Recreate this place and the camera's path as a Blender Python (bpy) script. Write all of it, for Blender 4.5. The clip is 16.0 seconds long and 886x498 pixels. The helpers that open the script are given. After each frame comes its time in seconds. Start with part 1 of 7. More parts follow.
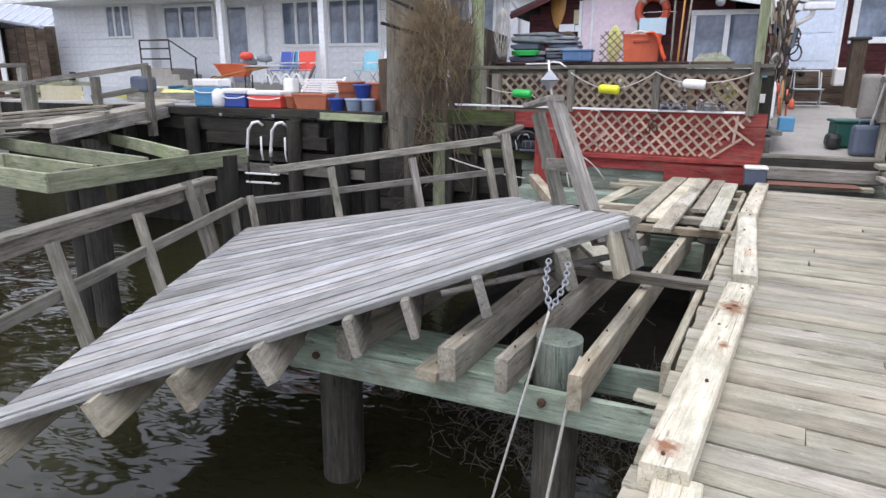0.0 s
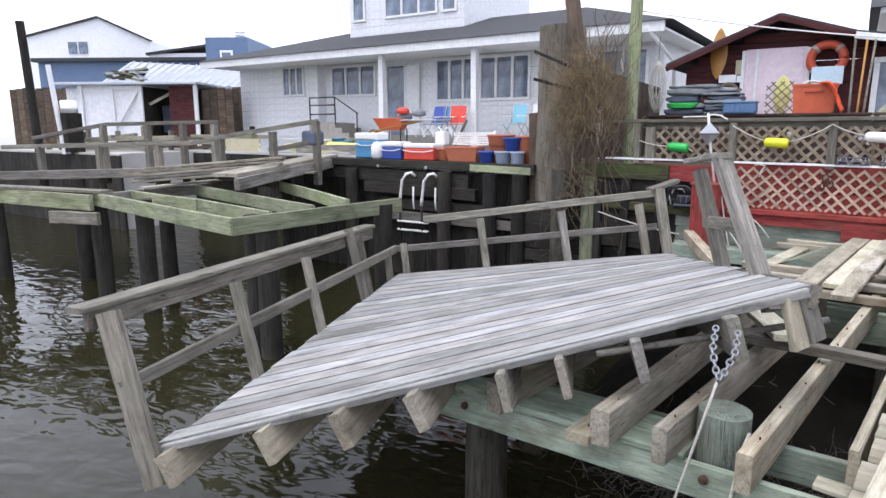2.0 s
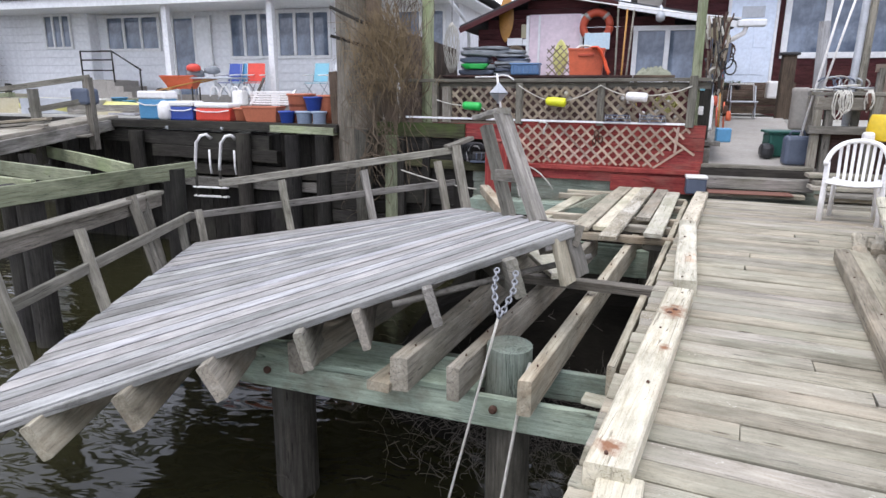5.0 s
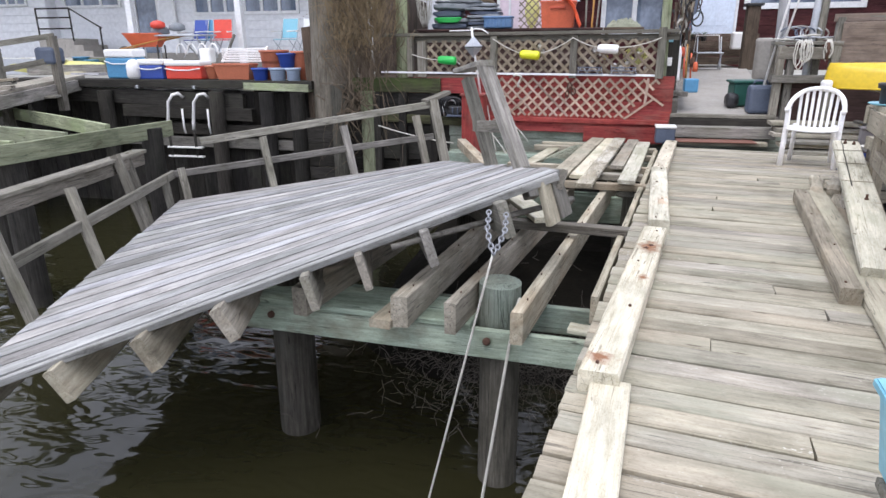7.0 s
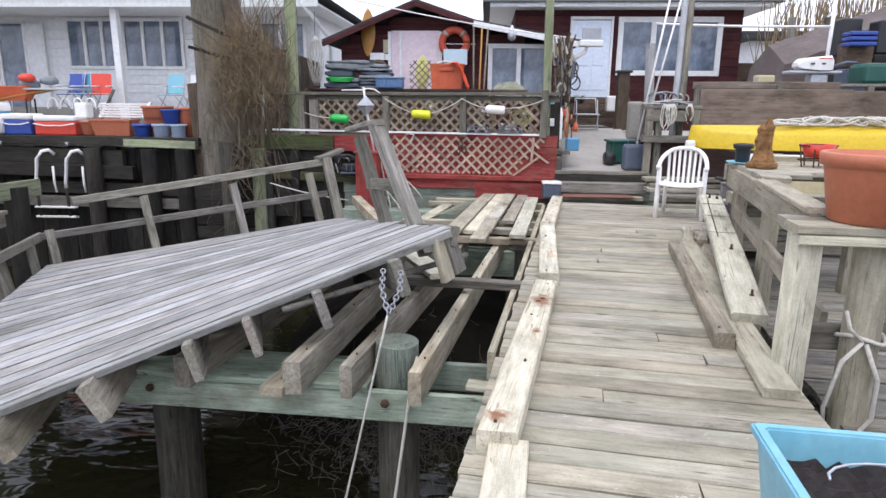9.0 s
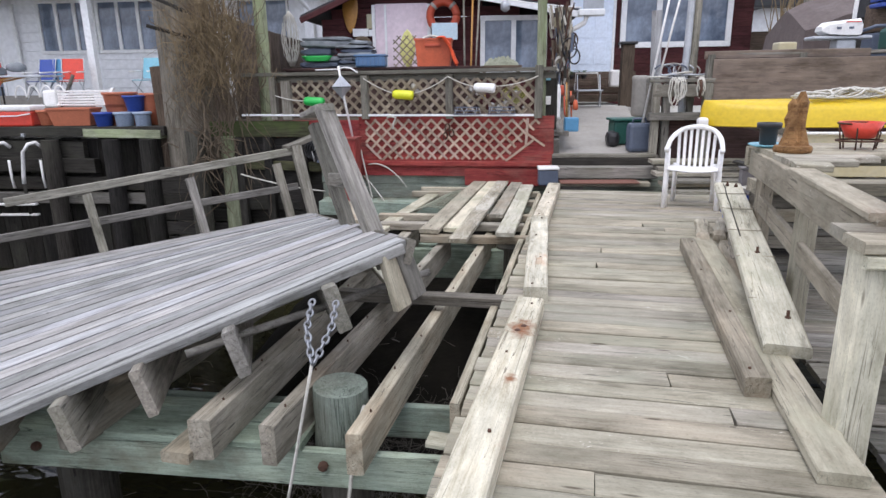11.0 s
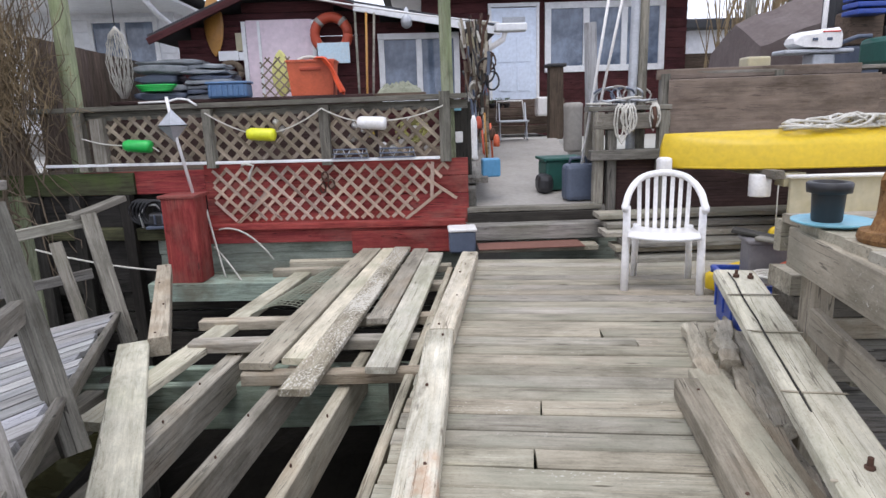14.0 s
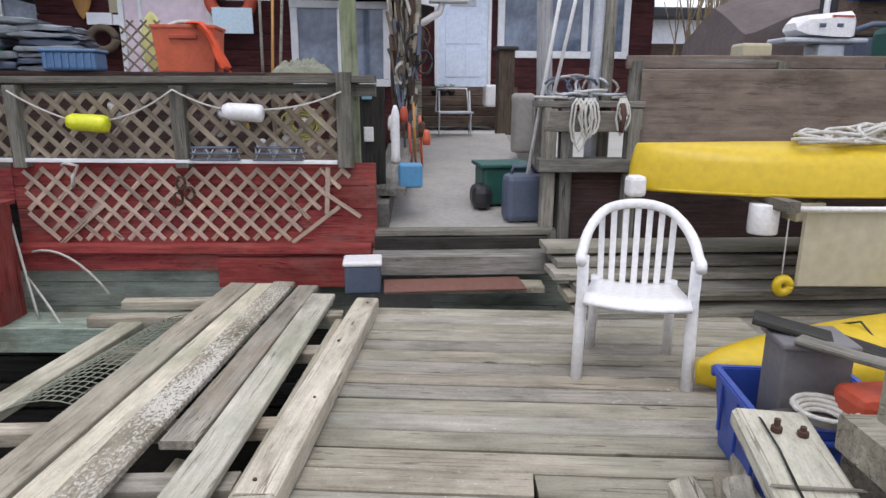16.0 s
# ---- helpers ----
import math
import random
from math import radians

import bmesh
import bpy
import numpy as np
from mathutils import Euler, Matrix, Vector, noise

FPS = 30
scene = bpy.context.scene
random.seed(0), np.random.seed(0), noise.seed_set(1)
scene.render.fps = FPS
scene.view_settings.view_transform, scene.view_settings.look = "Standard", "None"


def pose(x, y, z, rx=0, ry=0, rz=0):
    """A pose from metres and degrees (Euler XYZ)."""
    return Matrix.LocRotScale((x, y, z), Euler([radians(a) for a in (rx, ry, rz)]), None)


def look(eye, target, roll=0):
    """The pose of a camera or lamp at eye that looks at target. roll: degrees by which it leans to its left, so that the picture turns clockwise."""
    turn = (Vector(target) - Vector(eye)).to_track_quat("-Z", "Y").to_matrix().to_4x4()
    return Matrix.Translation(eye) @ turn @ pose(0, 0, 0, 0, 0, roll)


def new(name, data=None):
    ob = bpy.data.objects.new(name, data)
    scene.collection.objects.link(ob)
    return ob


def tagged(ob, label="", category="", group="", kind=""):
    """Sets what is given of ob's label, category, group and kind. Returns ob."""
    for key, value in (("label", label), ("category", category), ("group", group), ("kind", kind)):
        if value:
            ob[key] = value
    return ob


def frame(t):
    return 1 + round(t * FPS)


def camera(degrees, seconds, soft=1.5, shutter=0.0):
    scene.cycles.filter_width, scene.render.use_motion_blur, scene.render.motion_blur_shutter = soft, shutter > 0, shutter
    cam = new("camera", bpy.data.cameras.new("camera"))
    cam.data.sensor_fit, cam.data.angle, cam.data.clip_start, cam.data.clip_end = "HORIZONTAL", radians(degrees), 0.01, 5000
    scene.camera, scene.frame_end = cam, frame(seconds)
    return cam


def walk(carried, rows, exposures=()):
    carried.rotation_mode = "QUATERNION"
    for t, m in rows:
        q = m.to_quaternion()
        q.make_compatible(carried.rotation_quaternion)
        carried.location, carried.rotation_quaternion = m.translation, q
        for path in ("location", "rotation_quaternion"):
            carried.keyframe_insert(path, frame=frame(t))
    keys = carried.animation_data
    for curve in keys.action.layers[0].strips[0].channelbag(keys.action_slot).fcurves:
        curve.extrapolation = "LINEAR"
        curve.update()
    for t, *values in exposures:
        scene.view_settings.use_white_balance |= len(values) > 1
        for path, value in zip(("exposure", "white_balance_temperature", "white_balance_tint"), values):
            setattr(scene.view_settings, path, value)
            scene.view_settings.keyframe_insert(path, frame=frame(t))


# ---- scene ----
cam = camera(70.3, 16.0)
PATH = [
    (0, (0.138, 0.105, 1.364), (-0.529, 1.915, 0.834), 0.2),
    (0.5, (0.106, 0.098, 1.371), (-0.686, 1.859, 0.849), 0.6),
    (1, (0.079, 0.07, 1.374), (-0.829, 1.777, 0.861), 1.1),
    (1.5, (0.049, 0.039, 1.392), (-0.939, 1.707, 0.901), 0.8),
    (2, (0.055, 0.023, 1.416), (-1.015, 1.669, 1.035), -0.2),
    (2.5, (0.087, 0.049, 1.402), (-0.854, 1.772, 1.018), 0.4),
    (3, (0.119, 0.104, 1.385), (-0.558, 1.933, 0.945), 0.5),
    (3.5, (0.144, 0.1, 1.389), (-0.376, 1.977, 0.936), -0.2),
    (3.7, (0.152, 0.103, 1.385), (-0.317, 1.994, 0.93), -0.1),
    (5.8, (0.197, 0.014, 1.36), (-0.437, 1.837, 0.836), -1.3),
    (6, (0.201, -0.008, 1.348), (-0.453, 1.805, 0.814), -1.9),
    (6.5, (0.133, -0.134, 1.351), (-0.438, 1.687, 0.753), -1.4),
    (7, (0.105, -0.237, 1.357), (-0.328, 1.614, 0.737), -0.4),
    (7.5, (0.114, -0.255, 1.372), (-0.254, 1.631, 0.817), 0.6),
    (8, (0.12, -0.258, 1.379), (-0.241, 1.641, 0.868), 1.2),
    (8.5, (0.11, -0.236, 1.367), (-0.221, 1.674, 0.877), 0.4),
    (9, (0.122, -0.184, 1.368), (-0.001, 1.76, 0.915), 0.5),
    (9.2, (0.136, -0.149, 1.373), (0.048, 1.796, 0.916), 0.6),
    (11.3, (0.461, 0.933, 1.361), (0.308, 2.86, 0.844), -0.8),
    (11.5, (0.536, 1.086, 1.357), (0.357, 3.016, 0.862), 0.8),
    (12, (0.571, 1.463, 1.331), (0.362, 3.398, 0.874), 0.0),
    (12.5, (0.585, 1.891, 1.354), (0.496, 3.827, 0.86), -1.3),
    (13, (0.683, 2.313, 1.39), (0.575, 4.253, 0.915), 0.6),
    (13.5, (0.694, 2.7, 1.376), (0.589, 4.644, 0.919), -1.1),
    (14, (0.757, 3.114, 1.373), (0.815, 5.066, 0.942), -1.9),
    (14.5, (0.904, 3.525, 1.402), (0.936, 5.478, 0.97), 0.1),
    (15, (0.98, 3.948, 1.381), (1.061, 5.901, 0.958), 0.7),
    (15.5, (1.139, 4.336, 1.375), (1.27, 6.28, 0.926), -0.0),
    (16, (1.28, 4.748, 1.405), (1.469, 6.681, 0.927), 0.2),
]
walk(cam, [(t, look(eye, target, roll)) for t, eye, target, roll in PATH], exposures=[(0.0, 0.83), (1.5, 0.93), (3.5, 0.87), (6.5, 0.88), (7.5, 0.95), (9.0, 0.80), (12.0, 0.65), (14.0, 0.56), (16.0, 0.39)])

# ---- light ----
world = bpy.data.worlds.new("overcast_sky")
scene.world = world
world.use_nodes = True
wn, wl = world.node_tree.nodes, world.node_tree.links
sky = wn.new("ShaderNodeTexSky")
sky.sky_type = "NISHITA"
sky.sun_disc = False
sky.sun_elevation = radians(52)
sky.sun_rotation = radians(200)
sky.dust_density = 2.0
sky.ozone_density = 0.6
pale = wn.new("ShaderNodeHueSaturation")
pale.inputs["Saturation"].default_value = 0.25
pale.inputs["Value"].default_value = 0.10
wl.new(sky.outputs[0], pale.inputs["Color"])
veil = wn.new("ShaderNodeMix")
veil.data_type = "RGBA"
veil.inputs[0].default_value = 0.80
veil.inputs[7].default_value = (0.955, 1.0, 1.21, 1)   # even cloud cover
wl.new(pale.outputs[0], veil.inputs[6])
wl.new(veil.outputs[2], wn["Background"].inputs["Color"])
wn["Background"].inputs["Strength"].default_value = 1.0
sun_data = bpy.data.lights.new("sun", "SUN")
sun_data.energy, sun_data.angle, sun_data.color = 0.9, radians(30), (1.0, 0.965, 0.945)
sun = new("sun", sun_data)
sun.matrix_world = look((0, 0, 20), (1.5, 5.0, 6.0))


# ---- materials ----
def material(name):
    m = bpy.data.materials.new(name)
    m.use_nodes = True
    n, l = m.node_tree.nodes, m.node_tree.links
    return m, n, l, n["Principled BSDF"]


def ramp_node(n, stops):
    r = n.new("ShaderNodeValToRGB")
    r.color_ramp.elements[0].position, r.color_ramp.elements[0].color = stops[0][0], (*stops[0][1], 1)
    r.color_ramp.elements[1].position, r.color_ramp.elements[1].color = stops[-1][0], (*stops[-1][1], 1)
    for p, c in stops[1:-1]:
        e = r.color_ramp.elements.new(p)
        e.color = (*c, 1)
    return r


def mix_node(n, l, kind, fac, a, b):
    x = n.new("ShaderNodeMix")
    x.data_type, x.blend_type = "RGBA", kind
    for sock, val in ((x.inputs[0], fac), (x.inputs[6], a), (x.inputs[7], b)):
        if isinstance(val, bpy.types.NodeSocket):
            l.new(val, sock)
        elif isinstance(val, (int, float)):
            sock.default_value = val
        else:
            sock.default_value = (*val, 1)
    return x.outputs[2]


def wood(name, light, mid, dark, stain=None, stain_amount=0.5, grain=1.0, rough=0.85, vary=0.35, nails=False, stain_from=0.52, flakes=None, streak=1.0, flake_from=0.79):
    """Weathered timber: grain runs along the piece's own x axis."""
    m, n, l, b = material(name)
    tc = n.new("ShaderNodeTexCoord")
    oi = n.new("ShaderNodeObjectInfo")
    shift = n.new("ShaderNodeVectorMath")
    shift.operation = "MULTIPLY_ADD"
    comb = n.new("ShaderNodeCombineXYZ")
    for i, k in enumerate((37.0, 11.0, 5.0)):
        mul = n.new("ShaderNodeMath")
        mul.operation = "MULTIPLY"
        mul.inputs[1].default_value = k
        l.new(oi.outputs["Random"], mul.inputs[0])
        l.new(mul.outputs[0], comb.inputs[i])
    shift.inputs[1].default_value = (1, 1, 1)
    l.new(tc.outputs["Object"], shift.inputs[0])
    l.new(comb.outputs[0], shift.inputs[2])

    def tex(scale, xyz, detail=6.0, rough_=0.6, dist=0.0):
        mp = n.new("ShaderNodeMapping")
        mp.inputs["Scale"].default_value = xyz
        l.new(shift.outputs[0], mp.inputs["Vector"])
        t = n.new("ShaderNodeTexNoise")
        t.inputs["Scale"].default_value = scale
        t.inputs["Detail"].default_value = detail
        t.inputs["Roughness"].default_value = rough_
        t.inputs["Distortion"].default_value = dist
        l.new(mp.outputs[0], t.inputs["Vector"])
        return t.outputs["Fac"]

    g1 = tex(48 * grain, (0.055, 1.0, 1.0), 6, 0.62, 0.5)
    g2 = tex(190 * grain, (0.035, 1.0, 1.0), 3, 0.6)
    speck = tex(130, (0.55, 1.0, 1.0), 3, 0.6)
    blot = tex(2.6, (0.7, 1.6, 1.6), 7, 0.66)
    crack = tex(26, (0.030, 1.0, 1.0), 2, 0.5, 0.25)
    patch = tex(5.0, (0.35, 1.0, 1.0), 2, 0.5)
    dark = tuple(a + (c - a) * (1 - streak) * 0.8 for a, c in zip(dark, mid))
    smear = tex(11.0, (0.22, 1.0, 1.0), 7, 0.72, 0.6)
    r1 = ramp_node(n, [(0.22, dark), (0.40, mid), (0.66, light)])
    l.new(g1, r1.inputs[0])
    r2 = ramp_node(n, [(0.30, (0.62, 0.62, 0.62)), (0.58, (1.03, 1.03, 1.03))])
    l.new(g2, r2.inputs[0])
    col = mix_node(n, l, "MULTIPLY", 0.55 * streak, r1.outputs[0], r2.outputs[0])
    r7 = ramp_node(n, [(0.28, (0.42, 0.40, 0.37)), (0.42, (0.88, 0.87, 0.85)), (0.55, (1.0, 1.0, 1.0)), (0.70, (1.28, 1.27, 1.24))])
    l.new(smear, r7.inputs[0])
    col = mix_node(n, l, "MULTIPLY", 0.85, col, r7.outputs[0])
    r3 = ramp_node(n, [(0.32, (0.52, 0.52, 0.48)), (0.5, (0.95, 0.95, 0.93)), (0.66, (1.20, 1.18, 1.15))])
    l.new(blot, r3.inputs[0])
    col = mix_node(n, l, "MULTIPLY", 0.9, col, r3.outputs[0])
    r6 = ramp_node(n, [(0.30, (0.60, 0.58, 0.55)), (0.46, (1, 1, 1)), (0.70, (1.10, 1.10, 1.10))])
    l.new(speck, r6.inputs[0])
    col = mix_node(n, l, "MULTIPLY", 0.45, col, r6.outputs[0])
    # drying cracks, here and there
    off = n.new("ShaderNodeMath")
    off.operation = "COMPARE"
    off.inputs[1].default_value, off.inputs[2].default_value = 0.5, 0.009
    l.new(crack, off.inputs[0])
    rp = ramp_node(n, [(0.44, (0, 0, 0)), (0.56, (0.8, 0.8, 0.8))])
    l.new(patch, rp.inputs[0])
    cm = n.new("ShaderNodeMath")
    cm.operation = "MULTIPLY"
    l.new(off.outputs[0], cm.inputs[0])
    l.new(rp.outputs[0], cm.inputs[1])
    col = mix_node(n, l, "MIX", cm.outputs[0], col, tuple(x * 0.45 for x in dark))
    # each piece weathers to its own tint
    tin = n.new("ShaderNodeMath")
    tin.operation = "PINGPONG"
    tin.inputs[1].default_value = 0.13
    l.new(oi.outputs["Random"], tin.inputs[0])
    rt = ramp_node(n, [(0.0, (1.03, 1.0, 0.955)), (0.065, (0.985, 1.01, 0.955)), (0.13, (0.98, 0.99, 1.03))])
    l.new(tin.outputs[0], rt.inputs[0])
    col = mix_node(n, l, "MULTIPLY", 1.0, col, rt.outputs[0])
    if flakes:
        fl = tex(75, (0.6, 1.0, 1.0), 4, 0.7)
        wide = tex(3.5, (0.5, 1.2, 1.2), 3, 0.6)
        fs = n.new("ShaderNodeMath")
        fs.operation = "MULTIPLY_ADD"
        fs.inputs[1].default_value = 0.55
        l.new(wide, fs.inputs[0])
        l.new(fl, fs.inputs[2])
        rf = ramp_node(n, [(flake_from, (0, 0, 0)), (flake_from + 0.07, (1, 1, 1))])
        l.new(fs.outputs[0], rf.inputs[0])
        col = mix_node(n, l, "MIX", rf.outputs[0], col, flakes)
    if stain:
        st = tex(1.6, (0.8, 1.2, 1.2), 6, 0.65)
        r4 = ramp_node(n, [(stain_from, (0, 0, 0)), (stain_from + 0.14, (1, 1, 1))])
        l.new(st, r4.inputs[0])
        sc = n.new("ShaderNodeMath")
        sc.operation = "MULTIPLY"
        sc.inputs[1].default_value = stain_amount
        l.new(r4.outputs[0], sc.inputs[0])
        col = mix_node(n, l, "MIX", sc.outputs[0], col, stain)
    rv = n.new("ShaderNodeMapRange")
    rv.inputs["To Min"].default_value = 1 - vary
    rv.inputs["To Max"].default_value = 1 + vary * 0.6
    l.new(oi.outputs["Random"], rv.inputs["Value"])
    vv = n.new("ShaderNodeVectorMath")
    vv.operation = "SCALE"
    l.new(col, vv.inputs[0])
    l.new(rv.outputs[0], vv.inputs["Scale"])
    out = vv.outputs[0]
    if nails:
        mp = n.new("ShaderNodeMapping")
        mp.inputs["Scale"].default_value = (2.3, 14.0, 0.0)
        l.new(shift.outputs[0], mp.inputs["Vector"])
        vo = n.new("ShaderNodeTexVoronoi")
        vo.inputs["Scale"].default_value = 1.0
        l.new(mp.outputs[0], vo.inputs["Vector"])
        r5 = ramp_node(n, [(0.05, (0.25, 0.22, 0.2)), (0.12, (1, 1, 1))])
        l.new(vo.outputs["Distance"], r5.inputs[0])
        out = mix_node(n, l, "MULTIPLY", 0.9, out, r5.outputs[0])
    l.new(out, b.inputs["Base Color"])
    b.inputs["Roughness"].default_value = rough
    b.inputs["Specular IOR Level"].default_value = 0.25
    bump = n.new("ShaderNodeBump")
    bump.inputs["Strength"].default_value = 0.15 + 0.35 * streak
    bump.inputs["Distance"].default_value = 0.004
    hs = n.new("ShaderNodeMath")
    hs.operation = "ADD"
    l.new(g1, hs.inputs[0])
    l.new(g2, hs.inputs[1])
    l.new(hs.outputs[0], bump.inputs["Height"])
    l.new(bump.outputs[0], b.inputs["Normal"])
    return m


def surface(name, colour, rough=0.5, metal=0.0, second=None, scale=8.0, amount=0.5, bump=0.15, spec=0.5, coord="Object", stretch=(1, 1, 1)):
    """Painted, plastic, metal or stone surface with blotches at two scales."""
    m, n, l, b = material(name)
    tc = n.new("ShaderNodeTexCoord")
    mp = n.new("ShaderNodeMapping")
    mp.inputs["Scale"].default_value = stretch
    l.new(tc.outputs[coord], mp.inputs["Vector"])
    a = n.new("ShaderNodeTexNoise")
    a.inputs["Scale"].default_value, a.inputs["Detail"].default_value = scale, 8
    a.inputs["Roughness"].default_value = 0.65
    c = n.new("ShaderNodeTexNoise")
    c.inputs["Scale"].default_value, c.inputs["Detail"].default_value = scale * 7, 4
    l.new(mp.outputs[0], a.inputs["Vector"])
    l.new(mp.outputs[0], c.inputs["Vector"])
    r = ramp_node(n, [(0.42, (0, 0, 0)), (0.66, (1, 1, 1))])
    l.new(a.outputs["Fac"], r.inputs[0])
    k = n.new("ShaderNodeMath")
    k.operation = "MULTIPLY"
    k.inputs[1].default_value = amount
    l.new(r.outputs[0], k.inputs[0])
    col = mix_node(n, l, "MIX", k.outputs[0], colour, second or tuple(x * 0.6 for x in colour))
    r2 = ramp_node(n, [(0.3, (0.82, 0.82, 0.82)), (0.7, (1.06, 1.06, 1.06))])
    l.new(c.outputs["Fac"], r2.inputs[0])
    col = mix_node(n, l, "MULTIPLY", 0.7, col, r2.outputs[0])
    l.new(col, b.inputs["Base Color"])
    b.inputs["Roughness"].default_value = rough
    b.inputs["Metallic"].default_value = metal
    b.inputs["Specular IOR Level"].default_value = spec
    if bump:
        bp = n.new("ShaderNodeBump")
        bp.inputs["Strength"].default_value = bump
        bp.inputs["Distance"].default_value = 0.01
        l.new(c.outputs["Fac"], bp.inputs["Height"])
        l.new(bp.outputs[0], b.inputs["Normal"])
    return m


M = {}
M["deck"] = wood("weathered_deck", (0.396, 0.363, 0.304), (0.336, 0.304, 0.251), (0.133, 0.117, 0.0966), (0.285, 0.29, 0.219), 0.5, vary=0.2, nails=True, streak=0.20, flakes=(0.552, 0.524, 0.46), flake_from=0.97)
M["silver"] = wood("silvered_wood", (0.44, 0.435, 0.45), (0.35, 0.345, 0.36), (0.14, 0.137, 0.142), (0.22, 0.22, 0.21), 0.4, grain=0.8, vary=0.28, streak=0.85)
M["rail"] = wood("grey_rail_wood", (0.295, 0.276, 0.252), (0.19, 0.176, 0.158), (0.0791, 0.072, 0.063), (0.158, 0.158, 0.108), 0.3)
M["fresh"] = wood("pale_timber", (0.61, 0.575, 0.485), (0.52, 0.485, 0.395), (0.25, 0.21, 0.155), (0.36, 0.36, 0.25), 0.5, vary=0.15, nails=True, streak=0.5)
M["joist"] = wood("joist_timber", (0.44, 0.40, 0.335), (0.315, 0.282, 0.232), (0.11, 0.093, 0.075), (0.27, 0.18, 0.10), 0.3, vary=0.26, streak=0.6)
M["mossy"] = wood("mossy_timber", (0.38, 0.399, 0.285), (0.266, 0.285, 0.19), (0.104, 0.109, 0.0712), (0.228, 0.294, 0.133), 0.5)
# tarred timber; the same near-black also stands in for shade on some walls
M["dark"] = wood("tarred_and_shaded_timber", (0.05, 0.046, 0.042), (0.028, 0.025, 0.023), (0.010, 0.009, 0.009), (0.07, 0.07, 0.05), 0.3)
M["pile"] = wood("wet_pile", (0.12, 0.112, 0.098), (0.066, 0.061, 0.053), (0.024, 0.022, 0.019), (0.16, 0.16, 0.14), 0.5, streak=0.6, stain_from=0.54)
M["green"] = wood("treated_green_beam", (0.42, 0.50, 0.43), (0.335, 0.41, 0.35), (0.16, 0.205, 0.175), (0.17, 0.15, 0.105), 0.75, vary=0.12, stain_from=0.50)
M["seawall"] = wood("pale_seawall", (0.47, 0.51, 0.44), (0.38, 0.42, 0.355), (0.21, 0.235, 0.195), (0.27, 0.25, 0.19), 0.6, vary=0.10, streak=0.5)
M["curb"] = wood("rust_stained_timber", (0.64, 0.60, 0.525), (0.55, 0.505, 0.42), (0.28, 0.225, 0.16), (0.40, 0.16, 0.055), 0.8, vary=0.08, nails=True, stain_from=0.60, streak=0.5)
M["barkless"] = wood("bare_grey_trunk", (0.235, 0.216, 0.19), (0.168, 0.152, 0.132), (0.080, 0.070, 0.060), None, vary=0.1)
M["trellis"] = wood("lattice_wood", (0.357, 0.297, 0.238), (0.246, 0.2, 0.157), (0.111, 0.085, 0.068), None, vary=0.3)
M["pinkish"] = wood("pale_lattice_wood", (0.56, 0.43, 0.36), (0.44, 0.32, 0.26), (0.22, 0.14, 0.11), None, vary=0.2)
M["red"] = wood("faded_red_boards", (0.36, 0.075, 0.065), (0.26, 0.04, 0.042), (0.10, 0.018, 0.02), (0.30, 0.16, 0.13), 0.35, vary=0.15)
M["plywood"] = wood("brown_plywood", (0.215, 0.172, 0.155), (0.175, 0.138, 0.124), (0.12, 0.09, 0.08), (0.20, 0.17, 0.155), 0.4, grain=0.7, vary=0.12, streak=0.25)
M["brownpanel"] = wood("dark_brown_panel", (0.085, 0.05, 0.045), (0.055, 0.032, 0.03), (0.025, 0.016, 0.015), None, vary=0.15)
M["maroon"] = wood("maroon_siding", (0.105, 0.035, 0.038), (0.075, 0.024, 0.027), (0.035, 0.012, 0.013), None, vary=0.15)
M["carved"] = wood("carved_wood", (0.36, 0.20, 0.09), (0.24, 0.12, 0.05), (0.09, 0.04, 0.02), None)
M["lime"] = wood("lichen_plank", (0.36, 0.32, 0.25), (0.26, 0.22, 0.17), (0.10, 0.08, 0.06), (0.25, 0.22, 0.17), 0.4, vary=0.12, flakes=(0.53, 0.50, 0.43), flake_from=0.775)
M["white"] = surface("white_paint", (0.78, 0.79, 0.80), 0.5, second=(0.66, 0.67, 0.68), scale=2, amount=0.4, bump=0.04)
M["siding"] = surface("white_siding", (0.80, 0.815, 0.84), 0.55, second=(0.72, 0.735, 0.76), scale=1.2, amount=0.4, bump=0.04)
M["whiteplastic"] = surface("white_plastic", (0.80, 0.79, 0.78), 0.35, second=(0.66, 0.62, 0.56), scale=6, amount=0.35, bump=0.05)
M["roof"] = surface("grey_shingle", (0.045, 0.047, 0.052), 0.9, scale=5, bump=0.5)
M["bluegrey"] = surface("blue_grey_siding", (0.11, 0.17, 0.28), 0.6, scale=2, amount=0.3)
# the pale blue blotches are sky reflection painted into the pane colour
M["glass"] = surface("glass_with_sky_blotches", (0.085, 0.11, 0.155), 0.03, second=(0.27, 0.33, 0.43), scale=1.5, amount=0.75, bump=0.0, spec=0.6)
M["yellow"] = surface("yellow_hull", (0.62, 0.43, 0.012), 0.42, second=(0.50, 0.33, 0.01), scale=3, amount=0.4, bump=0.04)
M["limeyellow"] = surface("yellow_float", (0.72, 0.74, 0.03), 0.4, scale=6, amount=0.25)
M["greenplastic"] = surface("green_float", (0.02, 0.45, 0.08), 0.4, scale=6, amount=0.25)
M["orange"] = surface("orange_plastic", (0.63, 0.13, 0.055), 0.45, scale=5, amount=0.35)
M["terracotta"] = surface("terracotta_plastic", (0.50, 0.16, 0.085), 0.5, second=(0.42, 0.13, 0.07), scale=4, amount=0.4, bump=0.06)
